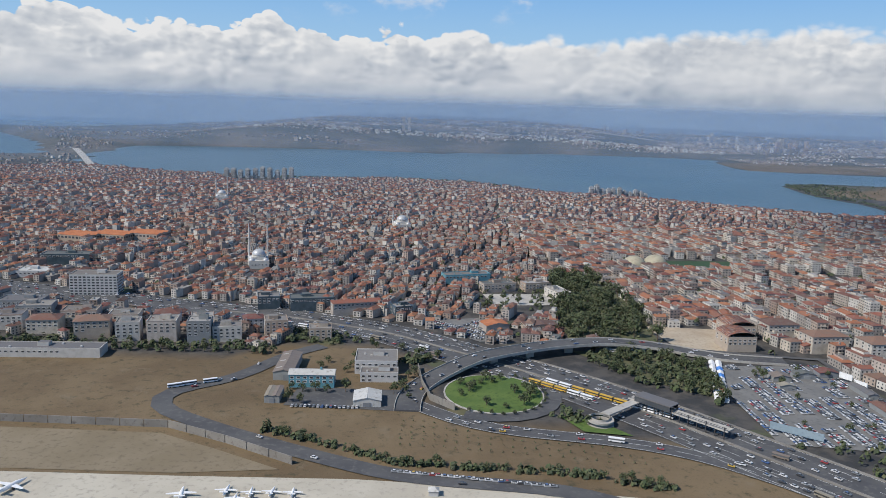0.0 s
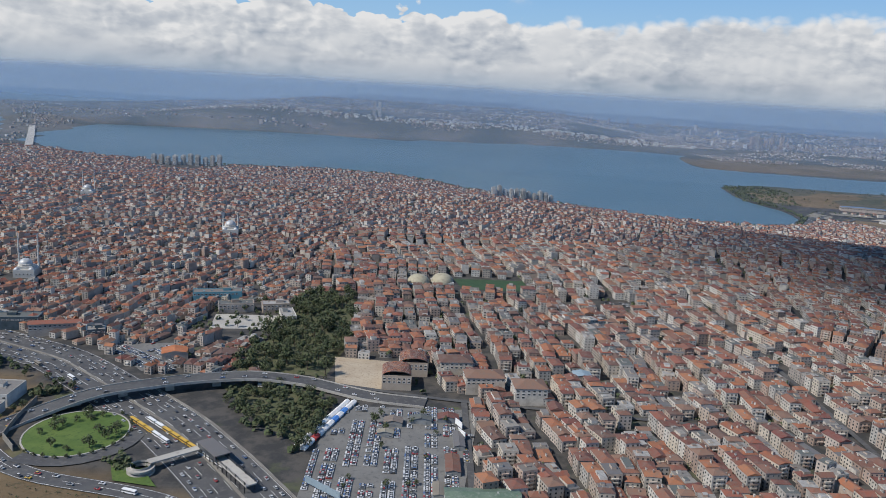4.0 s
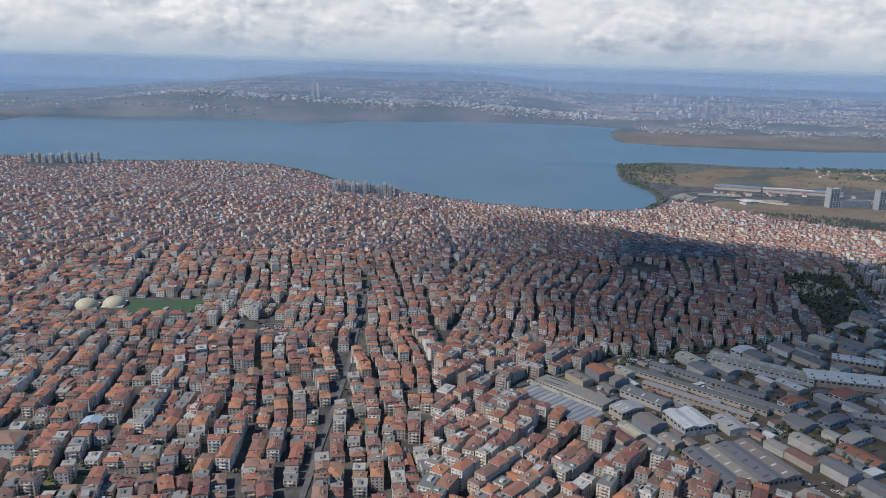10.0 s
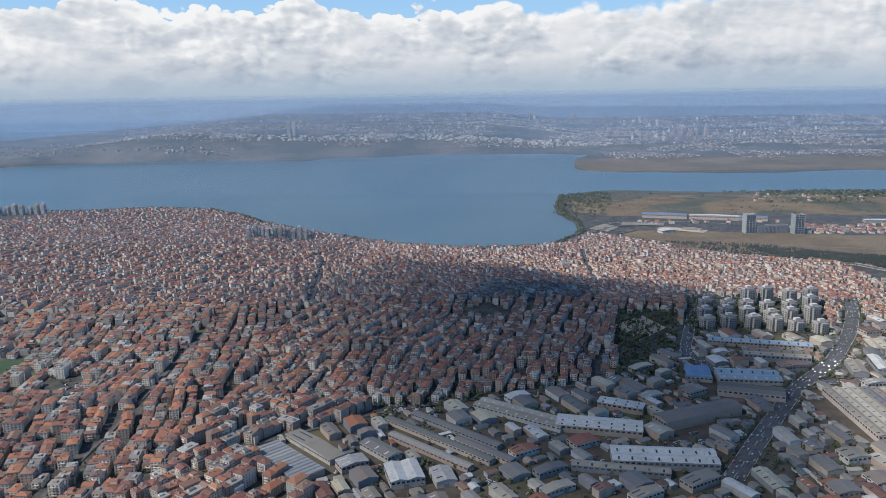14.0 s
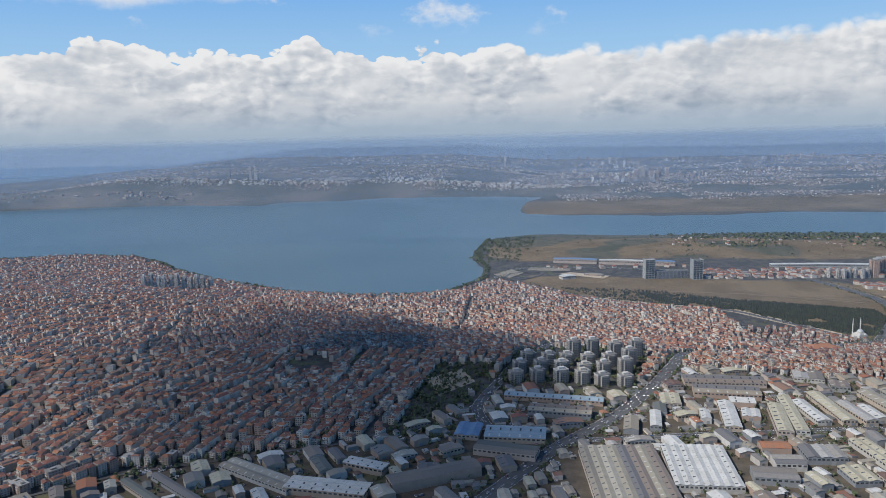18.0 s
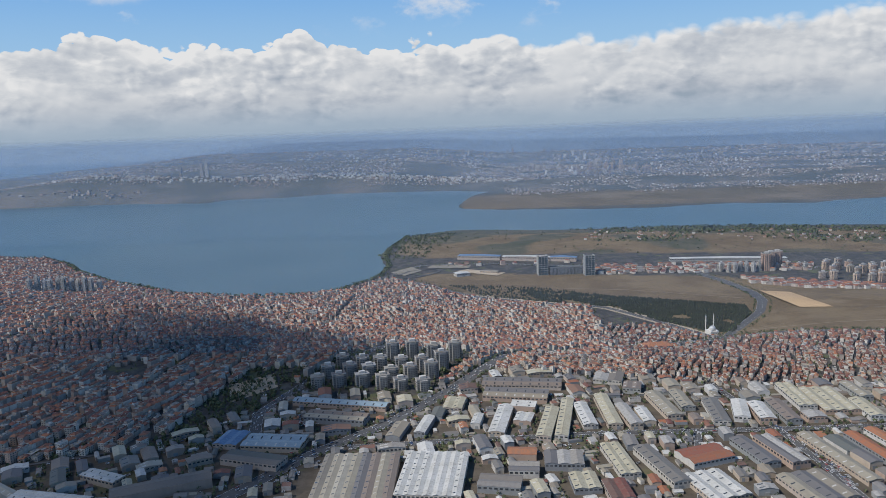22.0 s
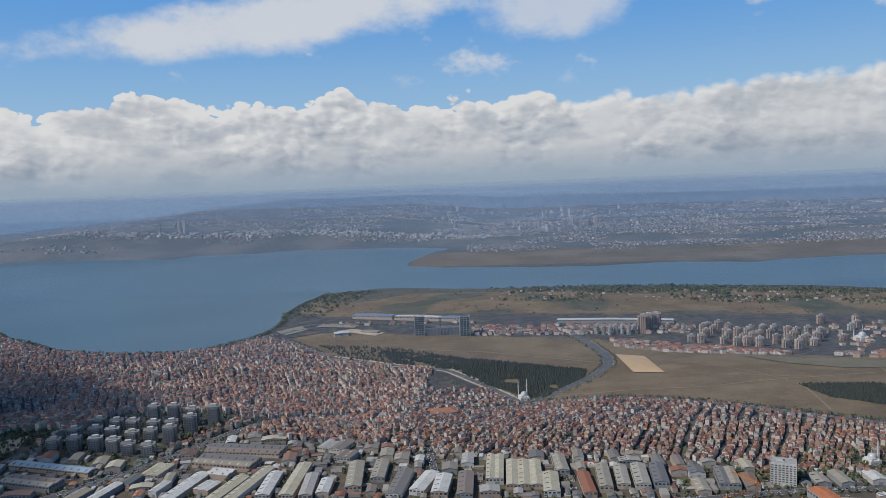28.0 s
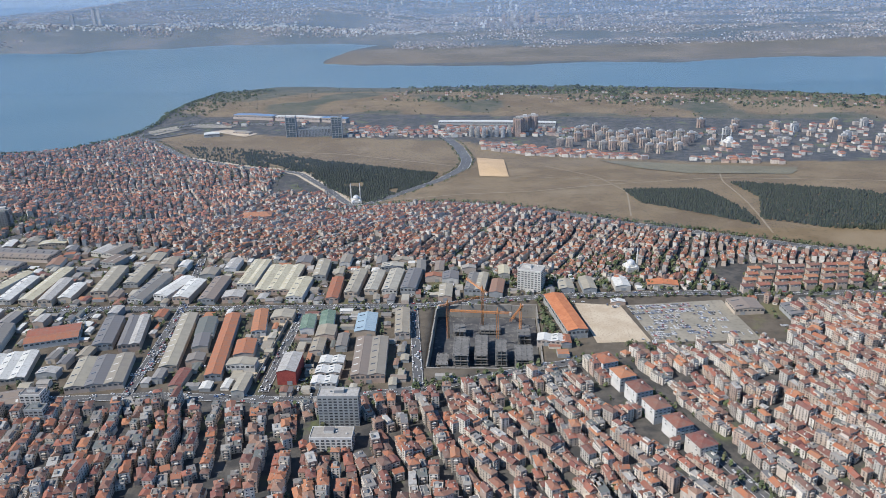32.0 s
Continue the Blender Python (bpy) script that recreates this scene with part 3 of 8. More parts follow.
def gable(h, cx, cy, z, w, d, a, rise, over, mat, hip):
    """A tiled roof over a w x d box, ridge along the longer side."""
    if d > w * (1.0 + 0.12 * math.sin(cx * 7.1 + cy * 3.3)):
        w, d, a = d, w, a + math.pi / 2
    c, s = math.cos(a), math.sin(a)
    W, D = w / 2 + over, d / 2 + over
    r = max(0.1, W - (D if hip else 0.0) * 0.9)
    loc = [(-W, -D, 0), (W, -D, 0), (W, D, 0), (-W, D, 0), (-r, 0, rise), (r, 0, rise)]
    h.faces([(cx + c * x - s * y, cy + s * x + c * y, z + q) for x, y, q in loc], [(0, 1, 5, 4), (1, 2, 5), (2, 3, 4, 5), (3, 0, 4)], mat)


def facade(h, cx, cy, z0, w, d, a, floors, mat, rng, storey=STOREY, sides=((0, -1), (-1, 0), (1, 0)), proud=0.04, size=(0.62, 0.75)):
    c, s = math.cos(a), math.sin(a)
    for sx, sy in sides:
        span, out_ = (w, d / 2) if sy else (d, w / 2)
        n = max(1, int(span / 1.45))
        for f in range(floors):
            zz = z0 + storey * (f + 0.34)
            for k in range(n):
                u = (k + 0.5) / n * span - span / 2
                ww, hh = size[0] * rng.uniform(0.8, 1.35), size[1]
                o = out_ + proud
                pts = []
                for du, dz in ((-ww / 2, 0), (ww / 2, 0), (ww / 2, hh), (-ww / 2, hh)):
                    x, y = (u + du, sy * o) if sy else (sx * o, u + du)
                    pts.append((cx + c * x - s * y, cy + s * x + c * y, zz + dz))
                h.faces(pts, [(0, 1, 2, 3) if (sy < 0 or sx > 0) else (3, 2, 1, 0)], mat)


def wander(x, y, ux, uy):
    """Streets drift off the straight line: the moved place and its turn."""
    def push(px, py):
        return (px + 9 * noise.noise((px * 0.011, py * 0.011, 0)) + 2.6 * noise.noise((px * 0.04, py * 0.04, 8)),
                py + 9 * noise.noise((px * 0.011, py * 0.011, 5)) + 2.6 * noise.noise((px * 0.04, py * 0.04, 3)))
    x0, y0 = push(x, y)
    x1, y1 = push(x + ux * 4, y + uy * 4)
    return x0, y0, math.atan2(ux * (y1 - y0) - uy * (x1 - x0), ux * (x1 - x0) + uy * (y1 - y0))


WIDTHS, BROAD = (3.8, 4.3, 4.8, 5.3, 5.9, 6.8, 8.0, 10.5), (4.3, 5.3, 5.9, 6.8, 8.0, 9.0, 11.0)


def plan_houses():
    """Lots along a grid of streets, its direction turning from quarter to quarter."""
    rng = random.Random(5)
    quarters = [  # outline, turn in degrees, street spacing, storeys
        ([(-900, 100), (60, 100), (60, 1400), (-900, 1400)], -14, 13.4, (1, 3)),
        ([(60, 100), (345, 100), (345, 620), (60, 620)], 9, 14.2, (2, 4)),
        ([(60, 620), (345, 620), (330, 1400), (60, 1400)], -26, 13.0, (2, 3)),
        ([(345, 100), (660, 100), (660, 360), (470, 420), (345, 420)], -33, 14.6, (3, 5)),
        ([(345, 420), (470, 420), (660, 360), (660, 640), (345, 640)], -14, 14.0, (2, 4)),
        ([(345, 640), (660, 640), (660, 1100), (330, 1100)], 31, 13.0, (2, 3)),
        ([(660, 100), (1112, 100), (1112, 440), (660, 440)], 14, 13.6, (2, 4)),
        ([(1112, 100), (1750, 100), (1750, 480), (1112, 480)], 24, 13.8, (2, 4)),
        ([(660, 440), (900, 440), (900, 1100), (660, 1100)], 28, 12.6, (2, 3)),
        ([(900, 440), (1750, 440), (1750, 800), (900, 800)], -22, 12.6, (1, 2)),
    ]
    rows = []
    for qi, (poly, turn, pitch, floors) in enumerate(quarters):
        a = radians(turn)
        c, s = math.cos(a), math.sin(a)
        px, py = np.array(poly, float).T
        mx, my = px.mean(), py.mean()
        R = max(np.hypot(px - mx, py - my)) + 30
        fine = (0.70, 0.94, 0.62, 0.92, 0.78, 0.60, 0.70, 0.64, 0.60, 0.56)[qi]
        pitch *= fine
        lot = pitch - 2.3 * fine
        loose_ = 0.10 if pitch > 11.5 else 0.24
        if qi == 0:
            loose_ = 0.2
        u = -R
        while u < R:
            for side in (-1, 1):
                v = -R + rng.uniform(0, 20)
                nxt = v + rng.uniform(24, 60)
                jit, slip, base = rng.uniform(-loose_, loose_), rng.uniform(-8, 8) * loose_, rng.randint(*floors)
                while v < R:
                    wdt = rng.choice(WIDTHS if fine > 0.75 else BROAD) * fine
                    if v + wdt > nxt:
                        v, nxt = nxt + rng.uniform(2.2, 4.0), nxt + rng.uniform(22, 64)
                        jit, slip, base = rng.uniform(-loose_, loose_), rng.uniform(-8, 8) * loose_, rng.randint(*floors)
                        continue
                    dep = lot / 2 * (rng.uniform(0.86, 1.0) if fine > 0.75 else rng.uniform(0.74, 1.0))
                    uc = u + side * (lot / 2 - dep / 2) + slip + rng.uniform(-0.5, 0.5)
                    vc = v + wdt / 2
                    x, y = mx + c * uc - s * vc, my + s * uc + c * vc
                    if px.min() - 25 < x < px.max() + 25 and py.min() - 25 < y < py.max() + 25 and -950 < x < 1760 and y < 1420:
                        x1, y1, bend = wander(x, y, -s, c)
                        nf = max(2 if fine > 0.75 else 1, base + rng.choice((-1, 0, 0, 0, 0, 0, 0, 1) if fine > 0.75 else (-1, -1, 0, 0, 0, 0, 1, 2)))
                        if rng.random() > 0.06:
                            rows.append((x1, y1, dep, wdt * rng.uniform(0.84, 0.99), a + bend + jit + rng.uniform(-0.05, 0.05), nf, rng.random(), qi))
                    v += wdt
            u += pitch * rng.uniform(0.88, 1.14)
    return rows, quarters


HOUSE_ROWS, QUARTERS = plan_houses()
arr = np.array([(r[0], r[1]) for r in HOUSE_ROWS])
HX, HY = arr.T
ok = inside(CITY, HX, HY) | (inside(FRONT, HX, HY) & (HX < -60) & (HY > 284))
for bad in (INDUSTRY, ESTATE, PARK, SCHOOLS, GROVE, RUINS, LOT_EAST, LOT_WEST, PITCH):
    ok &= ~inside(bad, HX, HY)
for pts, width in ROADS:
    ok &= distance(pts, HX, HY) > width / 2 + (3.2 if width > 4 else 2.2)
# clear sites of the larger buildings
CLEAR = [(-236, 492, 15), (-217, 499, 15), (-198, 506, 15), (-212, 424, 14), (-214, 392, 10), (-182, 322, 10), (-158, 318, 11), (-120, 288, 9), (-137, 290, 9), (-94, 288, 9), (-105, 288, 9), (-84, 291, 9), (-158, 294, 10), (-176, 298, 10), (-195, 300, 10), (1064, 354, 16), (-105, 424, 14), (-208, 726, 14), (-30, 583, 10), (1000, 756, 12), (232, 1000, 46), (-300, 1268, 62), (1150, 502, 16), (1300, 515, 30), (1282, 522, 22), (1325, 520, 26), (1212, 532, 12), (126, 303, 15), (200, 315, 8), (128, 474, 14), (1185, 385, 13), (1197, 360, 13), (500, 600, 20), (188, 447, 8), (240, 447, 16), (1230, 455, 24), (1240, 470, 28)]
for x, y, r in CLEAR:
    ok &= np.hypot(HX - x, HY - y) > r
# only the quarter that owns the place builds there
own = np.zeros(len(arr), int) - 1
for qi, (poly, turn, pitch, floors) in enumerate(QUARTERS):
    own[inside(poly, HX, HY) & (own < 0)] = qi
ok &= own == np.array([r[7] for r in HOUSE_ROWS])
HZ = land(HX, HY)
SEEN_X, SEEN_Y = (-100, 106, 191, 254, 365, 473, 585, 655, 772, 828, 900, 960, 1256), (163, 175, 200, 221, 263, 280, 323, 324, 366, 390, 345, 309, 318)
SHOW = HY - np.interp(HX, SEEN_X, SEEN_Y)
ok &= SHOW > -28


def house_bulk(first):
    """The houses of the town behind the first rows, one heap for each belt of depth."""
    rng = random.Random(8)
    near_rows, heaps = [], {}
    for k in np.nonzero(ok)[0]:
        x, y, w_, d_, a, nf, q, qi = HOUSE_ROWS[k]
        z = float(HZ[k])
        if k in first:
            near_rows.append((x, y, z, w_, d_, a, nf, q))
            continue
        belt = 0 if SHOW[k] < 150 else 1 if y < 640 else 2
        h = heaps.setdefault(belt, Heap([WALL, TILE, FLATROOF, GLASSY]))
        st = STOREY if qi in (1, 3, 4) else STOREY * 0.82
        top = z + nf * st + 0.4
        h.box(x, y, z - 1.2, top, w_, d_, a, 0, 2)
        if belt < 2 and rng.random() < 0.22:  # lower wing or penthouse storey
            ca, sa = math.cos(a), math.sin(a)
            sd, lo = rng.choice((-1, 1)), rng.random() < 0.6
            ux = sd * (w_ * 0.5 + 0.5) if lo else rng.uniform(-0.3, 0.3)
            h.box(x + ca * ux, y + sa * ux, z - 1, z + (nf - 1) * st if lo else top + 1.2, 1.6 if lo else w_ * 0.5, d_ * 0.7, a, 0, 1 if rng.random() < 0.4 else 2)
        if q < 0.74:
            gable(h, x, y, top, w_, d_, a, rng.uniform(0.55, 1.15), 0.16, 1, q < 0.5)
            for _ in range((2 if belt == 0 else 1) if belt < 2 and rng.random() < 0.75 else 0):
                h.box(x + rng.uniform(-0.3, 0.3) * w_, y + rng.uniform(-0.3, 0.3) * d_, top + 0.2, top + rng.uniform(0.9, 1.5), 0.45, 0.6, a, 0, 2)
        else:
            h.box(x + rng.uniform(-1, 1), y + rng.uniform(-1, 1), top, top + rng.uniform(0.4, 0.9), w_ * 0.3, d_ * 0.35, a, 0, 2)
        if belt == 0:
            facade(h, x, y, z, w_, d_, a, nf, 3, rng, storey=st, size=(0.55, 0.62))
            if q > 0.4:
                c, s = math.cos(a), math.sin(a)
                for f in range(1, nf):
                    o = d_ / 2 + 0.25
                    h.box(x + s * o, y - c * o, z + f * st - 0.05, z + f * st + 0.42, w_ * 0.45, 0.5, a, 0)
        elif belt == 1:
            facade(h, x, y, z, w_, d_, a, nf, 3, rng, storey=st, sides=((0, -1), (-1, 0)) if y < 500 else ((-1, 0),), size=(0.7, 0.62))
    for belt, h in heaps.items():
        h.thing("houses", ("dense rows of plastered apartment houses with red tiled roofs", "packed town houses with clay roofs and pale walls", "distant crowded roofs and walls towards the lake")[belt], "houses", "stuff")
    return near_rows


def box_mesh(name, w_, d_, h_, mats, bevel=0.0, idx=None):
    bm = bmesh.new()
    bmesh.ops.create_cube(bm, size=1.0, matrix=Matrix.Translation((0, 0, h_ / 2)) @ Matrix.Diagonal((w_, d_, h_, 1)))
    if bevel:
        bmesh.ops.bevel(bm, geom=bm.edges[:], offset=bevel, segments=1, affect="EDGES")
    me = bpy.data.meshes.new(name)
    bm.to_mesh(me)
    bm.free()
    for m in mats:
        me.materials.append(m)
    return me


FRAME = material("white_window_frame", two_tone((0.55, 0.54, 0.52), (0.66, 0.65, 0.63), 3.0))


def window_mesh(w_=0.72, h_=0.85):
    """A framed pane, set against a wall that faces -y."""
    h = Heap([FRAME, GLASSY])
    t = 0.09
    o = [(-w_ / 2, -h_ / 2), (w_ / 2, -h_ / 2), (w_ / 2, h_ / 2), (-w_ / 2, h_ / 2)]
    i = [(x * (1 - 2 * t / w_), z * (1 - 2 * t / h_)) for x, z in o]
    h.quad_ring([(x, -0.07, z) for x, z in o], [(x, -0.07, z) for x, z in i], 0)
    h.quad_ring([(x, 0.0, z) for x, z in o], [(x, -0.07, z) for x, z in o], 0)
    h.quad_ring([(x, -0.07, z) for x, z in i], [(x, -0.02, z) for x, z in i], 0, 1)
    return h.mesh("window")


def balcony_mesh(w_=2.4):
    h = Heap([WALL])
    h.box(0, -0.35, 0, 0.09, w_, 0.7, 0, 0)
    for cx, cy, ww, dd in ((0, -0.67, w_, 0.06), (-w_ / 2 + 0.03, -0.35, 0.06, 0.6), (w_ / 2 - 0.03, -0.35, 0.06, 0.6)):
        h.box(cx, cy, 0.09, 0.48, ww, dd, 0, 0)
    return h.mesh("balcony")


WINDOW, WIDE_WINDOW, BALCONY = window_mesh(), window_mesh(1.25, 0.85), balcony_mesh()
CHIMNEY = box_mesh("chimney", 0.45, 0.6, 1.2, [WALL])
FLOOR_WORD = {1: "single", 2: "two", 3: "three", 4: "four", 5: "five", 6: "six", 7: "seven"}


def put_window(me, parent, u, zz, side, w_, d_, name="window"):
    ob = part(name, me, parent)
    x, y, r = {"f": (u, -d_ / 2, 0), "l": (-w_ / 2, u, -90), "r": (w_ / 2, u, 90), "b": (u, d_ / 2, 180)}[side]
    ob.matrix_basis = pose(x, y, zz, 0, 0, r)
    return ob


def town_house(x, y, z, w_, d_, a, nf, q, rng, budget=7):
    """An apartment house with its walls, roof, windows and balconies as parts."""
    tiled = q < 0.74
    e = anchor("apartment_house", x, y, z, a, f"{FLOOR_WORD.get(nf, 'six')}-storey plastered house with a {'clay-tiled' if tiled else 'flat grey'} roof", "house", "houses of the first rows")
    top = nf * STOREY + 0.4
    h = Heap([WALL, FLATROOF])
    h.box(0, 0, -0.6, top, w_, d_, 0, 0, 1)
    if not tiled:
        for cx, cy, ww, dd in ((0, -d_ / 2 + 0.1, w_, 0.2), (0, d_ / 2 - 0.1, w_, 0.2), (-w_ / 2 + 0.1, 0, 0.2, d_ - 0.4), (w_ / 2 - 0.1, 0, 0.2, d_ - 0.4)):
            h.box(cx, cy, top, top + 0.35, ww, dd, 0, 0)
    part("wall", h.mesh("wall"), e)
    r = Heap([TILE if tiled else FLATROOF, WALL])
    if tiled:
        gable(r, 0, 0, top + 0.02, w_, d_, 0, rng.uniform(0.8, 1.3), 0.2, 0, q < 0.5)
    else:
        r.box(rng.uniform(-0.6, 0.6), rng.uniform(-0.6, 0.6), top + 0.01, top + 1.1, w_ * 0.42, d_ * 0.4, 0, 1, 0)
        r.box(w_ * 0.3, -d_ * 0.25, top + 0.01, top + 0.7, 0.5, 0.9, 0, 1)
    cover = part("roof", r.mesh("roof"), e)
    if tiled:
        part("chimney", CHIMNEY, cover).matrix_basis = pose(rng.uniform(-0.25, 0.25) * w_, rng.uniform(-0.25, 0.25) * d_, top + 0.3)
    n = max(1, int(w_ / 1.7))
    left = budget
    balc = q > 0.45 and w_ > 4.2
    for f in range(nf - 1, -1, -1):
        for k in range(n):
            if left <= 0:
                break
            u = (k + 0.5) / n * w_ - w_ / 2
            if balc and f > 0 and k == n // 2:
                b = part("balcony", BALCONY, e)
                b.matrix_basis = pose(u, -d_ / 2, f * STOREY, 0, 0, 0)
            put_window(WIDE_WINDOW if (k + f) % 3 == 0 else WINDOW, e, u, f * STOREY + 0.78, "f", w_, d_)
            left -= 1
    m = max(1, int(d_ / 2.6))
    for f in range(nf - 1, max(-1, nf - 3), -1):
        for k in range(1):
            put_window(WINDOW, e, 0, f * STOREY + 0.78, "r" if f % 2 else "l", w_, d_)
    return e


order = [int(k) for k in np.argsort(SHOW) if ok[k] and SHOW[k] > -6]
FIRST = set(order[:265])
NEAR = house_bulk(FIRST)
rng_h = random.Random(21)
for row in NEAR:
    town_house(*row, rng_h)


# ---- larger buildings ----
PALE = material("pale_render", mottled([(0.527, 0.51, 0.476), (0.476, 0.451, 0.408), (0.561, 0.552, 0.535)], 0.4, 0.3), bump=(5, 0.2, 0.04))
BEIGE = material("beige_render", mottled([(0.425, 0.34, 0.264), (0.459, 0.383, 0.306), (0.408, 0.306, 0.246), (0.442, 0.374, 0.323)], 0.3, 0.3))
GREYWALL = material("grey_render", mottled([(0.255, 0.272, 0.281), (0.306, 0.315, 0.306), (0.23, 0.246, 0.264)], 0.4, 0.35))
BLUEWALL = material("blue_green_cladding", two_tone((0.10, 0.27, 0.33), (0.14, 0.32, 0.38), 0.4, (0.08, 0.20, 0.25), 2.0), rough=0.4)
REDWALL = material("dark_red_cladding", two_tone((0.22, 0.045, 0.04), (0.27, 0.06, 0.05), 0.4, (0.17, 0.035, 0.03), 2.0))
BLUESHEET = material("blue_roof_sheet", two_tone((0.09, 0.16, 0.27), (0.12, 0.20, 0.32), 0.15, (0.15, 0.25, 0.4), 1.0), rough=0.5)
PALEBLUE = material("pale_blue_roof_sheet", two_tone((0.223, 0.291, 0.341), (0.26, 0.329, 0.372), 0.2, (0.186, 0.236, 0.273), 1.0), rough=0.5)
CREAMSHEET = material("cream_roof_sheet", two_tone((0.357, 0.323, 0.233), (0.412, 0.378, 0.282), 0.12, (0.26, 0.226, 0.165), 0.7), rough=0.6)
ORANGETILE = material("bright_orange_tiles", two_tone((0.36, 0.13, 0.06), (0.43, 0.17, 0.08), 0.3, (0.27, 0.10, 0.06), 1.6), bump=(9, 0.6, 0.08))
GREENSHEET = material("green_roof_sheet", two_tone((0.10, 0.15, 0.11), (0.15, 0.20, 0.15), 0.2, (0.2, 0.23, 0.2), 1.0), rough=0.6)
WHITESHEET = material("white_roof_sheet", two_tone((0.424, 0.416, 0.386), (0.5, 0.492, 0.47), 0.12, (0.287, 0.273, 0.243), 0.7), rough=0.6)
GLASSFRONT = material("dark_glass_front", two_tone((0.05, 0.075, 0.09), (0.08, 0.11, 0.13), 0.3), rough=0.12, spec=0.7)
SAND = material("bare_sandy_earth", two_tone((0.36, 0.29, 0.21), (0.44, 0.37, 0.28), 0.07, (0.27, 0.22, 0.16), 0.9), bump=(1.5, 0.6, 0.3))
PLOUGH = material("ploughed_orange_soil", two_tone((0.42, 0.29, 0.16), (0.47, 0.33, 0.19), 0.04, (0.38, 0.26, 0.15), 0.3))
DARKSTEEL = material("dark_steel", two_tone((0.06, 0.06, 0.065), (0.10, 0.10, 0.10), 1.0), rough=0.5, metal=0.4)
STONE = material("light_stone", two_tone((0.50, 0.48, 0.44), (0.56, 0.54, 0.50), 0.6, (0.42, 0.40, 0.36), 3.0))
MEDIAN = material("stained_concrete", two_tone((0.19, 0.175, 0.155), (0.25, 0.235, 0.21), 0.1, (0.14, 0.125, 0.11), 0.8))
LEAD = material("lead_dome", two_tone((0.42, 0.43, 0.44), (0.48, 0.49, 0.50), 0.6, (0.35, 0.36, 0.37), 2.0), rough=0.45, metal=0.2)


def zat(x, y):
    return float(land(np.array([x]), np.array([y]))[0])


def block(name, label, category, x, y, w_, d_, turn, floors, wall=WALL, roof="flat", group="", storey=STOREY, single=True, roofmat=None, wins=16, z=None, strips=False):
    """A larger building: walls with a parapet, a roof with its plant, and windows storey by storey."""
    rng = random.Random(int(x * 7 + y * 13))
    wins = min(wins, 14)
    e = anchor(name, x, y, zat(x, y) if z is None else z, radians(turn), label, category, group)
    top = floors * storey + 0.4
    h = Heap([wall, FLATROOF])
    h.box(0, 0, -1.5, top, w_, d_, 0, 0, 1)
    if roof == "flat":
        for cx, cy, ww, dd in ((0, -d_ / 2 + 0.12, w_, 0.24), (0, d_ / 2 - 0.12, w_, 0.24), (-w_ / 2 + 0.12, 0, 0.24, d_ - 0.48), (w_ / 2 - 0.12, 0, 0.24, d_ - 0.48)):
            h.box(cx, cy, top, top + 0.45, ww, dd, 0, 0)
    part("wall", h.mesh("wall"), e)
    r = Heap([roofmat or (TILE if roof != "flat" else FLATROOF), wall])
    if roof == "flat":
        r.box(0, 0, top + 0.01, top + 0.12, w_ - 0.6, d_ - 0.6, 0, 0)
        r.box(w_ * rng.uniform(-0.2, 0.2), d_ * 0.1, top + 0.1, top + 1.5, min(4, w_ * 0.4), min(3, d_ * 0.4), 0, 1, 0)
        for _ in range(3):
            r.box(w_ * rng.uniform(-0.4, 0.4), d_ * rng.uniform(-0.35, 0.35), top + 0.12, top + 0.6, 0.7, 0.7, 0, 1)
    else:
        gable(r, 0, 0, top + 0.02, w_, d_, 0, min(w_, d_) * 0.17, 0.3, 0, roof == "hip")
        r.box(w_ * 0.2, 0, top + 0.5, top + 1.7, 0.6, 0.8, 0, 1)
    part("roof", r.mesh("roof"), e)
    if strips:  # bands of glazing, one part a storey
        for f in range(floors):
            g = Heap([GLASSY])
            for k in range(max(2, int(w_ / 1.9))):
                n = max(2, int(w_ / 1.9))
                u = (k + 0.5) / n * w_ - w_ / 2
                g.box(u, -d_ / 2 - 0.03, f * storey + 0.4, f * storey + 1.05, w_ / n * 0.62, 0.08, 0, 0)
            for sx in (-1, 1):
                n = max(2, int(d_ / 1.9))
                for k in range(n):
                    g.box(sx * (w_ / 2 + 0.03), (k + 0.5) / n * d_ - d_ / 2, f * storey + 0.4, f * storey + 1.05, 0.08, d_ / n * 0.62, 0, 0)
            tagged(part("glazing", g.mesh("glazing"), e), kind="stuff")
    else:
        n = max(2, int(w_ / 2.0))
        for f in range(floors):
            for k in range(n):
                if wins <= 0:
                    break
                put_window(WIDE_WINDOW, e, (k + 0.5) / n * w_ - w_ / 2, (floors - 1 - f) * storey + 0.8, "f", w_, d_)
                wins -= 1
        wins = min(wins, 0)
        m = max(1, int(d_ / 3.2))
        for f in range(min(floors, 2)):
            for k in range(m):
                put_window(WIDE_WINDOW, e, (k + 0.5) / m * d_ - d_ / 2, (floors - 1 - f) * storey + 0.8, "l", w_, d_)
    return e


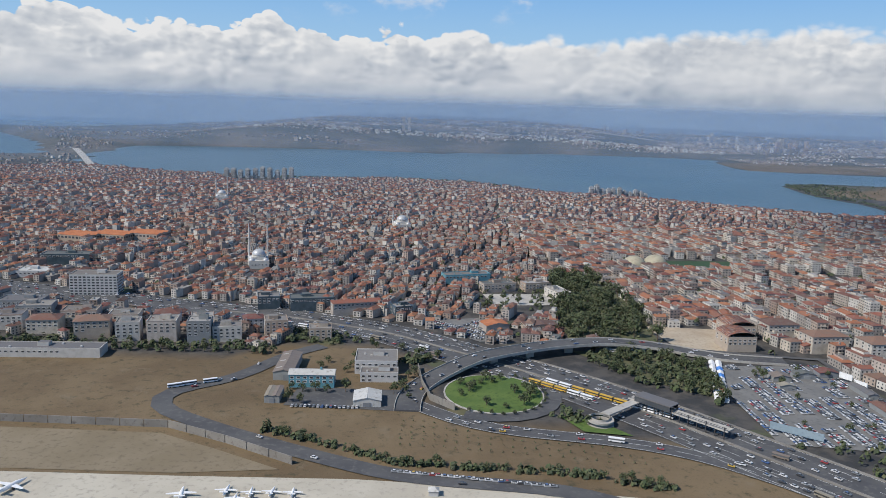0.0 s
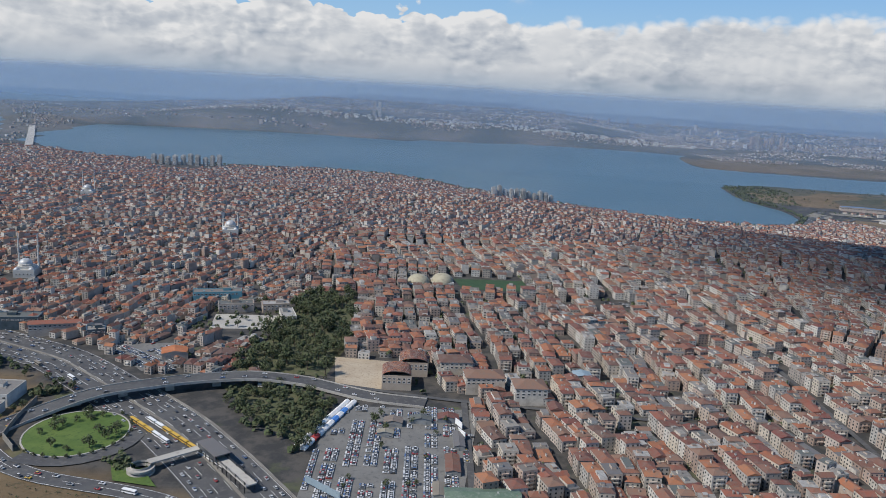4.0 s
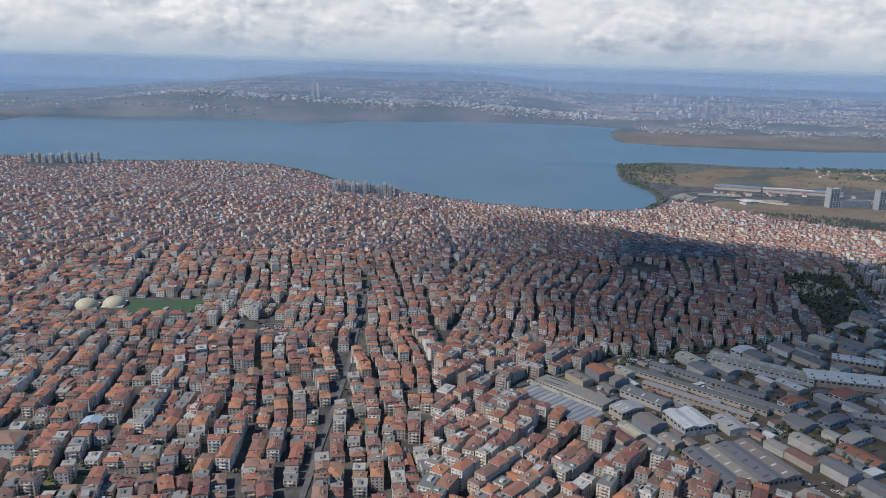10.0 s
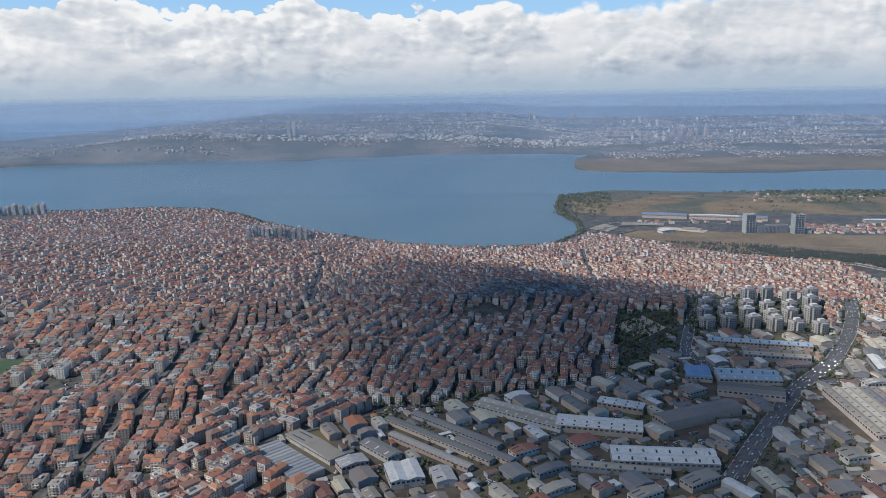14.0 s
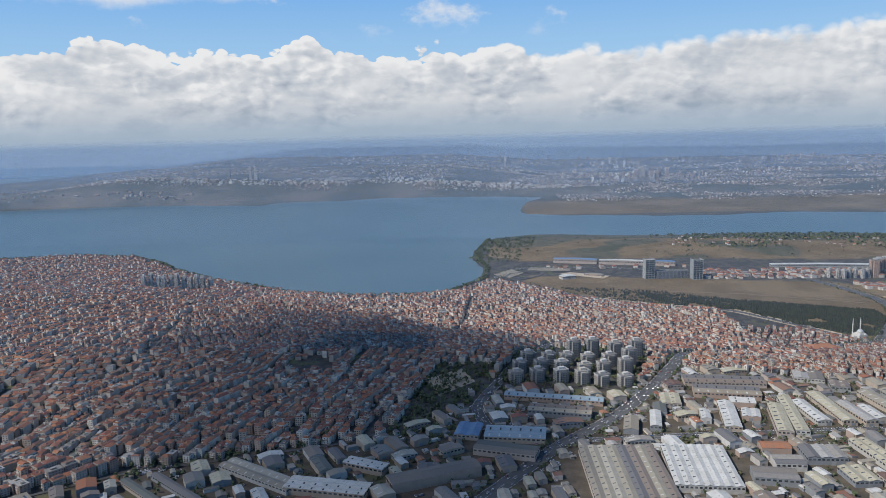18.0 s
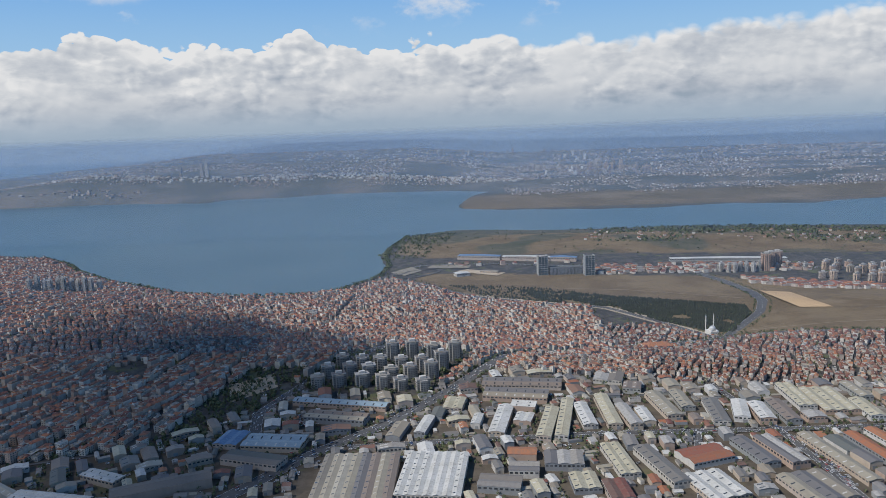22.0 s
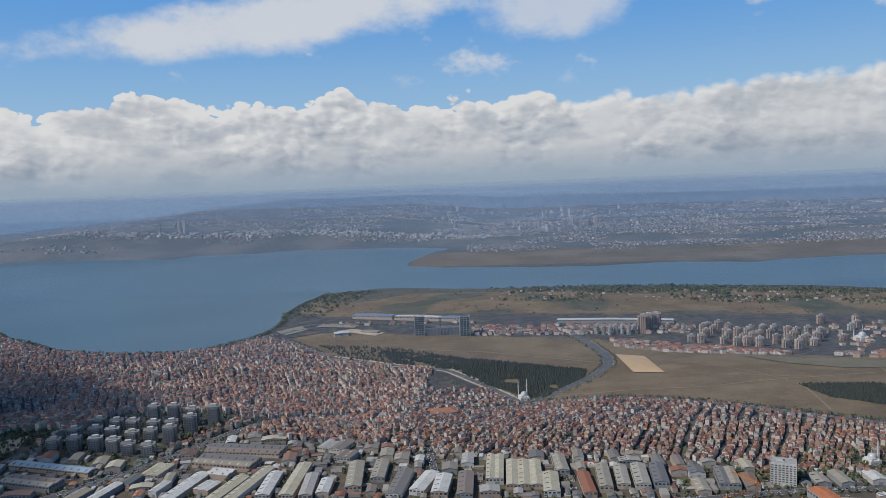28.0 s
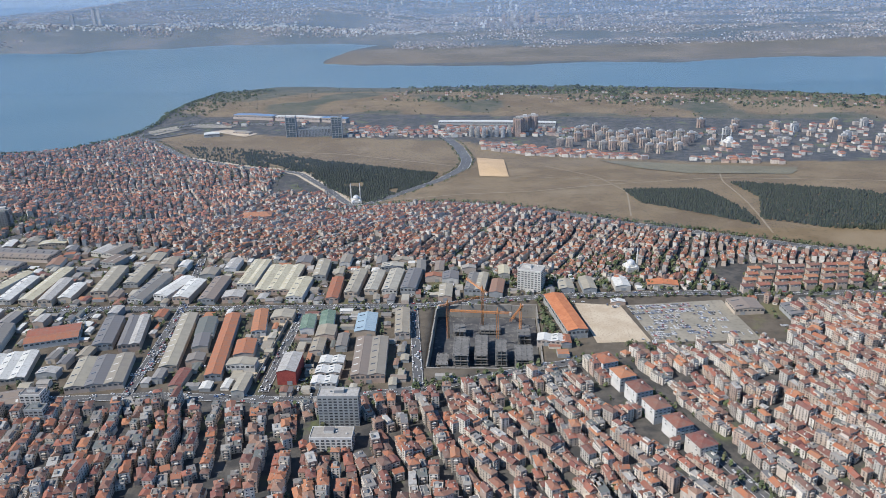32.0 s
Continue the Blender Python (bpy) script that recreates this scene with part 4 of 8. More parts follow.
def tower_block(x, y, w_, d_, turn, floors, wall, label, group, crown=True):
    """A tall housing block, cross-shaped in plan, with a plant room on top."""
    e = anchor("tower_block", x, y, zat(x, y), radians(turn), label, "tower block", group)
    top = floors * STOREY
    h = Heap([wall, FLATROOF])
    h.box(0, 0, -2, top, w_, d_ * 0.62, 0, 0, 1)
    h.box(0, -d_ * 0.405, -2, top - 0.3, w_ * 0.58, d_ * 0.19, 0, 0, 1)
    h.box(0, d_ * 0.405, -2, top - 0.3, w_ * 0.58, d_ * 0.19, 0, 0, 1)
    part("wall", h.mesh("wall"), e)
    r = Heap([PALE, FLATROOF])
    r.box(0, 0, top + 0.01, top + 0.5, w_ + 0.3, d_ * 0.62 + 0.3, 0, 0, 1)
    r.box(0, 0, top + 0.5, top + 2.0, w_ * 0.45, d_ * 0.3, 0, 0, 0)
    part("roof", r.mesh("roof"), e)
    g = Heap([GLASSY])
    for f in range(floors - 1):
        z0, z1 = f * STOREY + 0.35, f * STOREY + 1.0
        for k in range(3):
            g.box((k - 1) * w_ * 0.19, -d_ * 0.5 - 0.02, z0, z1, w_ * 0.11, 0.08, 0, 0)
        for sx in (-1, 1):
            g.box(sx * w_ * 0.395, -d_ * 0.31 - 0.02, z0, z1, w_ * 0.13, 0.08, 0, 0)
            for k in range(2):
                g.box(sx * (w_ / 2 + 0.01), (k - 0.5) * d_ * 0.3, z0, z1, 0.08, d_ * 0.15, 0, 0)
    tagged(part("glazing", g.mesh("glazing"), e), kind="stuff")
    return e


def shed(x, y, w_, d_, h_, turn, roofmat, spans=1, label="", wall=None, lights=True, name="industrial_shed", group="industrial sheds", z=None, saw=False):
    """A hall under ridged sheet roofs, ridges along its depth, with skylight strips, a gate and wall windows."""
    rng = random.Random(int(x * 3 + y * 11))
    e = anchor(name, x, y, zat(x, y) if z is None else z, radians(turn), label or "long industrial hall with a ridged sheet-metal roof", "industrial hall", group)
    wall = wall or rng.choice((PALE, BEIGE, GREYWALL, BEIGE))
    h = Heap([wall])
    sp = w_ / spans
    rise = min(0.95, sp * 0.11)
    outline = [(w_ / 2 - 0.1, -1.0), (w_ / 2 - 0.1, h_ - 0.04)]
    for k in reversed(range(spans)):
        c = -w_ / 2 + (k + 0.5) * sp
        outline.append((c + (sp * 0.35 if saw else 0), h_ + rise - 0.06))
        outline.append((max(c - sp / 2, -w_ / 2 + 0.1), h_ - 0.04))
    outline.append((-w_ / 2 + 0.1, -1.0))
    h.quad_ring([(x_, -d_ / 2 + 0.1, z_) for x_, z_ in outline], [(x_, d_ / 2 - 0.1, z_) for x_, z_ in outline], 0, 0, 0)
    part("wall", h.mesh("wall"), e)
    for k in range(spans):
        c = -w_ / 2 + (k + 0.5) * sp
        top_ = c + (sp * 0.35 if saw else 0)
        n = max(6, int(d_ / 1.2))
        v, f = [], []
        for j in range(n + 1):
            yy, up = -d_ / 2 - 0.15 + j * (d_ + 0.3) / n, 0.05 * (j % 2)
            v += [(c - sp / 2 - 0.02, yy, h_ + up), (top_ - 0.12, yy, h_ + rise + up), (top_, yy, h_ + rise + 0.12), (top_ + 0.12, yy, h_ + rise + up), (c + sp / 2 + 0.02, yy, h_ + up)]
        for j in range(n):
            f += [(j * 5 + q, j * 5 + q + 1, j * 5 + q + 6, j * 5 + q + 5) for q in range(4)]
        r_me = mesh_of("roof", v, f, [roofmat])
        part("roof", r_me, e)
        if lights and sp > 4:
            s_ = Heap([WHITESHEET if rng.random() < 0.4 else GLASSY])
            m = max(2, int(d_ / 6))
            for j in range(m):
                yy = (j + 0.5) / m * d_ - d_ / 2
                x0, x1 = c - sp * 0.40, c - sp * 0.12
                f0, f1 = (x0 - (c - sp / 2)) / (top_ - c + sp / 2), (x1 - (c - sp / 2)) / (top_ - c + sp / 2)
                s_.faces([(x0, yy - 0.45, h_ + rise * f0 + 0.09), (x1, yy - 0.45, h_ + rise * f1 + 0.09), (x1, yy + 0.45, h_ + rise * f1 + 0.09), (x0, yy + 0.45, h_ + rise * f0 + 0.09)], [(0, 1, 2, 3)], 0)
            tagged(part("rooflight", s_.mesh("rooflight"), e, "row of pale translucent roof panels"), kind="stuff")
    g = Heap([GREYWALL])
    g.box(rng.uniform(-0.25, 0.25) * w_, -d_ / 2, 0, min(2.0, h_ * 0.7), min(2.4, w_ * 0.3), 0.12, 0, 0)
    part("gate", g.mesh("gate"), e, "grey roller gate")
    if w_ > 11 or d_ > 22:
        wl = Heap([GLASSY])
        n = max(2, int(w_ / 2.2))
        for k in range(n):
            wl.box((k + 0.5) / n * w_ - w_ / 2, -d_ / 2 + 0.06, h_ * 0.62, h_ * 0.85, w_ / n * 0.6, 0.1, 0, 0)
        n = max(2, int(d_ / 2.6))
        for k in range(n):
            wl.box(-w_ / 2 + 0.06, (k + 0.5) / n * d_ - d_ / 2, h_ * 0.62, h_ * 0.85, 0.1, d_ / n * 0.6, 0, 0)
        tagged(part("clerestory", wl.mesh("clerestory"), e), kind="stuff")
    return e


# ---- industrial quarter ----
TAKEN = []  # circles kept free: x, y, radius


def take(x, y, w_, d_, turn=0):
    c, s = math.cos(radians(turn)), math.sin(radians(turn))
    n = max(1, int(max(w_, d_) / max(2.0, min(w_, d_))))
    for k in range(n):
        t = ((k + 0.5) / n - 0.5) * max(w_, d_)
        u, v = (t, 0) if w_ > d_ else (0, t)
        TAKEN.append((x + c * u - s * v, y + s * u + c * v, min(w_, d_) / 2 + max(w_, d_) / n * 0.2))


def big_shed(x, y, w_, d_, h_, turn, mat, spans=1, label="", **more):
    take(x, y, w_, d_, turn)
    return shed(x, y, w_, d_, h_, turn, mat, spans, label, **more)


big_shed(402, 349, 42, 16, 3.4, -44, GREYWALL, 14, "long works hall with dark sawtooth roof lights", lights=False, saw=True)
big_shed(412, 366, 40, 9, 3.0, -44, SHEET, 1, "grey shed with a shallow sheet roof beside the works")
big_shed(446, 362, 9, 23, 3.4, 45, SHEET, 1, "grey pitched hall beside a lane")
big_shed(460, 338, 16, 18, 4.0, 18, WHITESHEET, 2, "warehouse with white roof and grey annex")
big_shed(478, 337, 10, 14, 3.0, 18, FLATROOF, 1, "low grey annex hall beside a warehouse")
big_shed(469, 298, 34, 30, 5.0, 20, SHEET, 4, "large beige roofed trade hall with curved lights")
for x, y, d_ in ((473, 375, 73), (470, 362, 54), (497, 363, 36), (482, 386, 60)):
    big_shed(x, y, 5.0, d_, 2.8, 50, FLATROOF, 1, "long two-storey row of repair shops with a flat roof", lights=False)
big_shed(517, 405, 12, 54, 3.2, 57, SHEET, 2, "long grey depot hall with a stained roof")
big_shed(557, 390, 14, 44, 4.0, 79, WHITESHEET, 3, "bright depot hall with a white stepped roof")
big_shed(573, 416, 9, 25, 4.0, 67, WHITESHEET, 2, "depot hall with a white roof")
big_shed(582, 355, 16, 49, 4.2, 86, WHITESHEET, 2, "broad factory hall with a white stepped roof")
big_shed(560, 345, 6, 45, 3.2, 80, SHEET, 1, "long narrow wing with a row of windows")
big_shed(611, 403, 12, 50, 5.5, -65, FLATROOF, 1, "brick office and factory block with a flat roof", wall=BEIGE, lights=False)
big_shed(712, 407, 42, 62, 4.2, 1, SHEET, 8, "big factory hall with striped grey and beige ridged roofs")
big_shed(752, 414, 34, 50, 4.2, -4, WHITESHEET, 7, "big factory hall with bright white skylight stripes")
big_shed(1069, 412, 16, 38, 4.6, 5, SHEET, 2, "broad beige hall with a double ridged roof")
big_shed(1033, 400, 9, 18, 7.0, 2, FLATROOF, 1, "tall dark red cladded factory block", wall=REDWALL, lights=False)
for k in range(3):
    big_shed(1051, 391 + 9 * k, 12, 7, 3.2 + 0.3 * k, 2, WHITESHEET, 2, "small hall with a white stepped roof")
big_shed(1061, 450, 11, 22, 3.6, 4, PALEBLUE, 1, "hall with a pale blue sheet roof")
big_shed(1080, 452, 8, 30, 3.8, 6, SHEET, 1, "narrow shed with a tan roof")
big_shed(1166, 462, 11, 46, 5.0, 12, ORANGETILE, 1, "long orange-tiled barrack building", lights=False)
ROOFS = {"S": (SHEET, "factory hall under a weathered grey-beige sheet roof"), "F": (FLATROOF, "low workshop hall with a flat grey roof"), "W": (WHITESHEET, "works hall with a bright pale sheet roof"), "T": (TILE, "works building with a dull red tiled roof"), "G": (GREENSHEET, "workshop with a dark green sheet roof"), "C": (CREAMSHEET, "factory hall with a cream-coloured ridged roof"), "P": (PALEBLUE, "long hall with a pale blue roof"), "B": (BLUESHEET, "hall with a blue sheet roof")}
SOUTH_WORKS = [(967, 431, 8.7, 60, 11, "S"), (926, 438, 10, 33, 14, "S"), (940, 438, 11, 35, 15, "F"), (942, 397, 26, 29, 14, "S"), (917, 372, 22, 13, 21, "S"), (894, 400, 22, 28, 17, "W"), (898, 434, 26, 18, 21, "T"), (872, 422, 10, 44, 16, "S"), (976, 445, 9.7, 20, 12, "F"), (980, 427, 8, 15, 13, "F"), (983, 411, 8.8, 7.7, 9, "F"), (992, 426, 7.9, 67, 10, "T"), (1005, 420, 10, 16, 10, "T"), (1003, 452, 7.6, 27, 12, "T"), (1030, 449, 7.5, 17, 7, "G"), (1039, 455, 7.9, 19, 7, "G")]
NORTH_WORKS = [(923, 497, 10, 38, -4, "S"), (938, 497, 9.6, 29, -13, "W"), (949, 492, 10, 27, -2, "W"), (963, 495, 9.7, 34, 2, "S"), (980, 519, 11, 40, 1, "C"), (998, 512, 22, 40, 1, "C"), (1014, 496, 9.7, 29, 0, "C"), (1021, 525, 8.3, 27, 4, "S"), (1035, 496, 7.3, 31, 4, "T"), (1046, 505, 8, 35, -1, "S"), (1057, 508, 8, 30, -2, "S"), (1068, 508, 9, 32, -2, "S"), (1079, 508, 9, 30, -3, "S"), (1052, 430, 5.8, 14, 4, "F"), (1118, 505, 12, 26, -5, "S"), (1130, 500, 8, 20, -5, "T")]
MID_WORKS = [(842, 494, 9, 36, 4, "W"), (857, 500, 9, 50, 2, "C"), (868, 490, 8, 33, 7, "F"), (878, 490, 8, 22, 4, "W"), (893, 507, 10, 41, 8, "S"), (907, 517, 9, 30, 3, "S"), (829, 489, 8, 60, -10, "C"), (818, 480, 9, 46, -12, "C"), (790, 488, 10, 44, -10, "W"), (805, 510, 16, 11, -12, "W"), (804, 490, 11, 14, -14, "W"), (852, 430, 11, 38, 8, "C"), (822, 430, 21, 17, -3, "F"), (806, 553, 55, 16, -6, "S"), (801, 530, 43, 17, -10, "S"), (868, 562, 20, 20, -16, "F"), (775, 487, 6, 16, -9, "W")]
WEST_WORKS = [(628, 465, 15, 20, -9, "B"), (656, 459, 36, 18, -6, "P"), (686, 495, 40, 13, -12, "S"), (684, 520, 66, 9, -12, "P"), (650, 436, 36, 13, -16, "F"), (727, 474, 9, 22, -11, "S"), (743, 480, 7, 26, -11, "W"), (787, 404, 22, 14, -9, "F"), (760, 515, 13, 20, -8, "C"), (880, 540, 12, 14, -14, "S"), (750, 500, 8, 16, -8, "F"), (800, 440, 16, 10, -4, "T"), (800, 420, 16, 12, -4, "F"), (830, 405, 14, 18, 4, "C"), (845, 395, 12, 20, 6, "T")]
for works in (SOUTH_WORKS, NORTH_WORKS, MID_WORKS, WEST_WORKS):
    for k, (x, y, w_, d_, turn, key) in enumerate(works):
        mat, text = ROOFS[key]
        if w_ > d_ * 1.3:
            w_, d_, turn = d_, w_, turn + 90
        big_shed(x, y, w_, d_, 3.1 + 0.3 * (k * 7 % 5), turn, mat, 1 + (w_ > 10.5) + (w_ > 20), text, lights=key in "SWCP")

site_rng = random.Random(77)
spots = []
for _ in range(5200):
    x, y = site_rng.uniform(380, 1290), site_rng.uniform(270, 590)
    spots.append((x, y))
SP = np.array(spots)
keep = inside(INDUSTRY, SP[:, 0], SP[:, 1]) & (SP[:, 1] > np.interp(SP[:, 0], SEEN_X, SEEN_Y) - 15) & ~inside([(1084, 485), (1152, 485), (1156, 400), (1086, 400)], SP[:, 0], SP[:, 1]) & ~((SP[:, 0] > 1172) & (SP[:, 1] < 500))
for pts, width in ROADS:
    keep &= distance(pts, SP[:, 0], SP[:, 1]) > width / 2 + 5.5
fill = 0
for x, y in SP[keep]:
    w_, d_ = site_rng.choice(((6, 10), (7, 14), (8, 18), (9, 14), (6, 16), (10, 12), (5, 9)))
    if site_rng.random() < 0.25:
        w_, d_ = d_, w_
    if fill >= 230 or any(math.hypot(x - a, y - b) < r + max(w_, d_) * 0.42 for a, b, r in TAKEN):
        continue
    turn = 30 if x < 620 else 12 if x < 860 else 3
    mat = site_rng.choice((SHEET, SHEET, SHEET, FLATROOF, TILE, SHEET, FLATROOF, SHEET, TILE, WHITESHEET, CREAMSHEET))
    big_shed(x, y, w_, d_, site_rng.uniform(2.6, 4.2), turn + site_rng.uniform(-2, 2), mat, 1, "small workshop with a sheet roof in a crowded yard", name="workshop", group="workshops", lights=site_rng.random() < 0.4)
    fill += 1


# lean-tos, containers and small stores crowding the yards between the halls
lean = Heap([SHEET, FLATROOF, TILE, WALL, WHITESHEET, GREYWALL])
lr = random.Random(52)
LP = np.array([(lr.uniform(380, 1290), lr.uniform(270, 590)) for _ in range(15000)])
lk = inside(INDUSTRY, LP[:, 0], LP[:, 1]) & ~inside([(1084, 485), (1156, 485), (1158, 400), (1086, 400)], LP[:, 0], LP[:, 1]) & ~((LP[:, 0] > 1170) & (LP[:, 1] < 492))
for pts, width in ROADS:
    lk &= distance(pts, LP[:, 0], LP[:, 1]) > width / 2 + 2.6
put_ = []
for x, y in LP[lk]:
    if len(put_) > 2600:
        break
    w_, d_ = lr.uniform(2.0, 5.5), lr.uniform(3.5, 9.0)
    if any((x - a) ** 2 + (y - b) ** 2 < (r + w_ * 0.5) ** 2 for a, b, r in TAKEN) or any((x - a) ** 2 + (y - b) ** 2 < (q + d_ * 0.5) ** 2 for a, b, q in put_[-400:]):
        continue
    if x < 640 and lr.random() < 0.6:
        continue
    put_.append((x, y, d_ * 0.42))
    a = radians((30 if x < 620 else 12 if x < 860 else 3) + lr.choice((0, 0, 90)) + lr.uniform(-4, 4))
    roof_ = lr.choice((0, 0, 0, 1, 1, 2, 4))
    tall = lr.uniform(1.1, 2.6)
    lean.box(x, y, -0.2, tall, w_, d_, a, lr.choice((3, 5, 3)), roof_)
    if lr.random() < 0.6:
        gable(lean, x, y, tall, w_, d_, a, w_ * 0.14, 0.15, roof_, False)
lean.thing("outbuildings", "small lean-tos and stores crowding the works yards", "outbuildings", "stuff")


# ---- housing towers ----
er = random.Random(4)
ESTATEWALL = material("estate_render", mottled([(0.287, 0.287, 0.281), (0.25, 0.256, 0.256), (0.324, 0.312, 0.293)], 0.4, 0.3))
for i in range(6):
    for j in range(4):
        if (i, j) in ((0, 3), (1, 3)):
            continue
        u, v = (i + 0.5) / 6, (j + 0.5) / 4
        x = (1 - v) * (652 + u * 88) + v * (668 + u * 100) + er.uniform(-2, 2)
        y = (1 - v) * (552 - u * 14) + v * (632 - u * 6) + er.uniform(-2, 2)
        tower_block(x, y, 9.6, 9.6, 18 + er.uniform(-3, 3), er.choice((6, 7, 7)) + (4 if j == 3 else 3 if i == 5 and j > 0 else 0), ESTATEWALL, "grey high-rise housing block with a white roof rim" if j == 3 else "grey mid-rise housing block with a white roof rim", "housing estate towers")
for k in range(11):
    tower_block(192 + 7.8 * k, 985 + 2.6 * k + er.uniform(-3, 3), 6, 7, 10, er.choice((10, 11, 12, 13)), PALE, "pale high-rise slab by the lake shore", "lakeside towers")
for k in range(10):
    tower_block(-358 + 11.5 * k, 1262 + 1.6 * k + er.uniform(-4, 4), 8, 8, 5, er.choice((9, 11, 12, 13)), PALE, "grey-blue high-rise by the lake shore", "shore towers")
for x, y in ((862, 1066), (924, 1058)):
    e = anchor("office_tower", x, y, zat(x, y), radians(8), "twin dark glass high-rise tower", "tower", "twin towers")
    h = Heap([GLASSFRONT, FLATROOF])
    h.box(0, 0, -2, 26, 13, 11, 0, 0, 1)
    part("wall", h.mesh("wall"), e)
    for sx in (-1, 1):
        h = Heap([GREYWALL])
        h.box(sx * 6.4, 0, -2, 27.2, 0.9, 11.6, 0, 0)
        h.box(sx * 2.0, -5.6, 0, 26.5, 0.5, 0.5, 0, 0)
        part("pier", h.mesh("pier"), e, "grey concrete edge strip")
    for f in range(0, 26, 3):
        h = Heap([GREYWALL])
        h.box(0, -5.6, f, f + 0.5, 12, 0.3, 0, 0)
        part("floor_band", h.mesh("floor_band"), e)
block("office_block", "dark glazed low block between two towers", "office", 893, 1068, 44, 10, 8, 7, wall=GREYWALL, strips=True)
ROSE = material("pinkish_beige_render", mottled([(0.47, 0.337, 0.258), (0.521, 0.392, 0.294), (0.437, 0.306, 0.236), (0.538, 0.423, 0.331)], 0.3, 0.2))
tower_spots = [(1157, 1056), (1166, 1066), (1177, 1072)]
for x, y in tower_spots:
    tower_block(x, y, 12, 11, 0, 17, ROSE, "tall cream housing tower above the plain", "cream towers")
for k in range(7):
    tower_block(1098 + 8 * k, 1052 + er.uniform(-8, 8), 5, 5, 10, 9, PALE, "pale slender housing tower", "pale towers")
ribbon("earthwork", [(768, 947), (840, 910), (917, 881), (965, 812), (1004, 742)], 15, 0.12, SAND, "bare pale earth cut beside the road", "earthwork")
for i in range(4):
    for k in range(11):
        f = k / 10
        x, y = 1206 + 118 * f + 13 * i + er.uniform(-2, 2), 1000 - 62 * f + 24 * i + er.uniform(-4, 4)
        if er.random() < 0.86:
            tower_block(x, y, 9.0, 6.0, 12 + er.uniform(-5, 5), er.choice((6, 7, 8, 8, 9)), ROSE if (k + i) % 4 else BEIGE, "pinkish-beige housing tower at the edge of the plain", "edge towers")
for k in range(40):
    tower_block(1365 + 15 * k + er.uniform(-5, 5), 1030 + er.uniform(-60, 70), 9.5, 6.5, 15, er.choice((5, 6, 8)), ROSE if k % 3 else PALE, "pinkish-beige housing slab in a far estate", "far estate slabs")
for k in range(16):
    tower_block(1068 + 9.5 * k + er.uniform(-2, 2), 1064 + er.uniform(-6, 6), 5.5, 5, 8, er.choice((4, 5, 6)), (PALE, BEIGE, ROSE)[k % 3], "pale mid-rise housing block beside the railway halls", "railway-side blocks")


# ---- mosques ----
def dome_mesh(name, r, mat, squash=0.8, seg=20, rings=7):
    v, f = [], []
    for i in range(rings):
        t = math.pi / 2 * i / rings
        v += [(r * math.cos(t) * math.cos(2 * math.pi * k / seg), r * math.cos(t) * math.sin(2 * math.pi * k / seg), r * squash * math.sin(t)) for k in range(seg)]
    v.append((0, 0, r * squash))
    for i in range(rings - 1):
        f += [(i * seg + k, i * seg + (k + 1) % seg, (i + 1) * seg + (k + 1) % seg, (i + 1) * seg + k) for k in range(seg)]
    f += [((rings - 1) * seg + k, (rings - 1) * seg + (k + 1) % seg, len(v) - 1) for k in range(seg)]
    return mesh_of(name, v, f, [mat], smooth=True)


def lathe(name, profile, mat, seg=12):
    v = [(r * math.cos(2 * math.pi * k / seg), r * math.sin(2 * math.pi * k / seg), z) for r, z in profile for k in range(seg)]
    f = [(i * seg + k, i * seg + (k + 1) % seg, (i + 1) * seg + (k + 1) % seg, (i + 1) * seg + k) for i in range(len(profile) - 1) for k in range(seg)]
    return mesh_of(name, v, f, [mat], smooth=False)


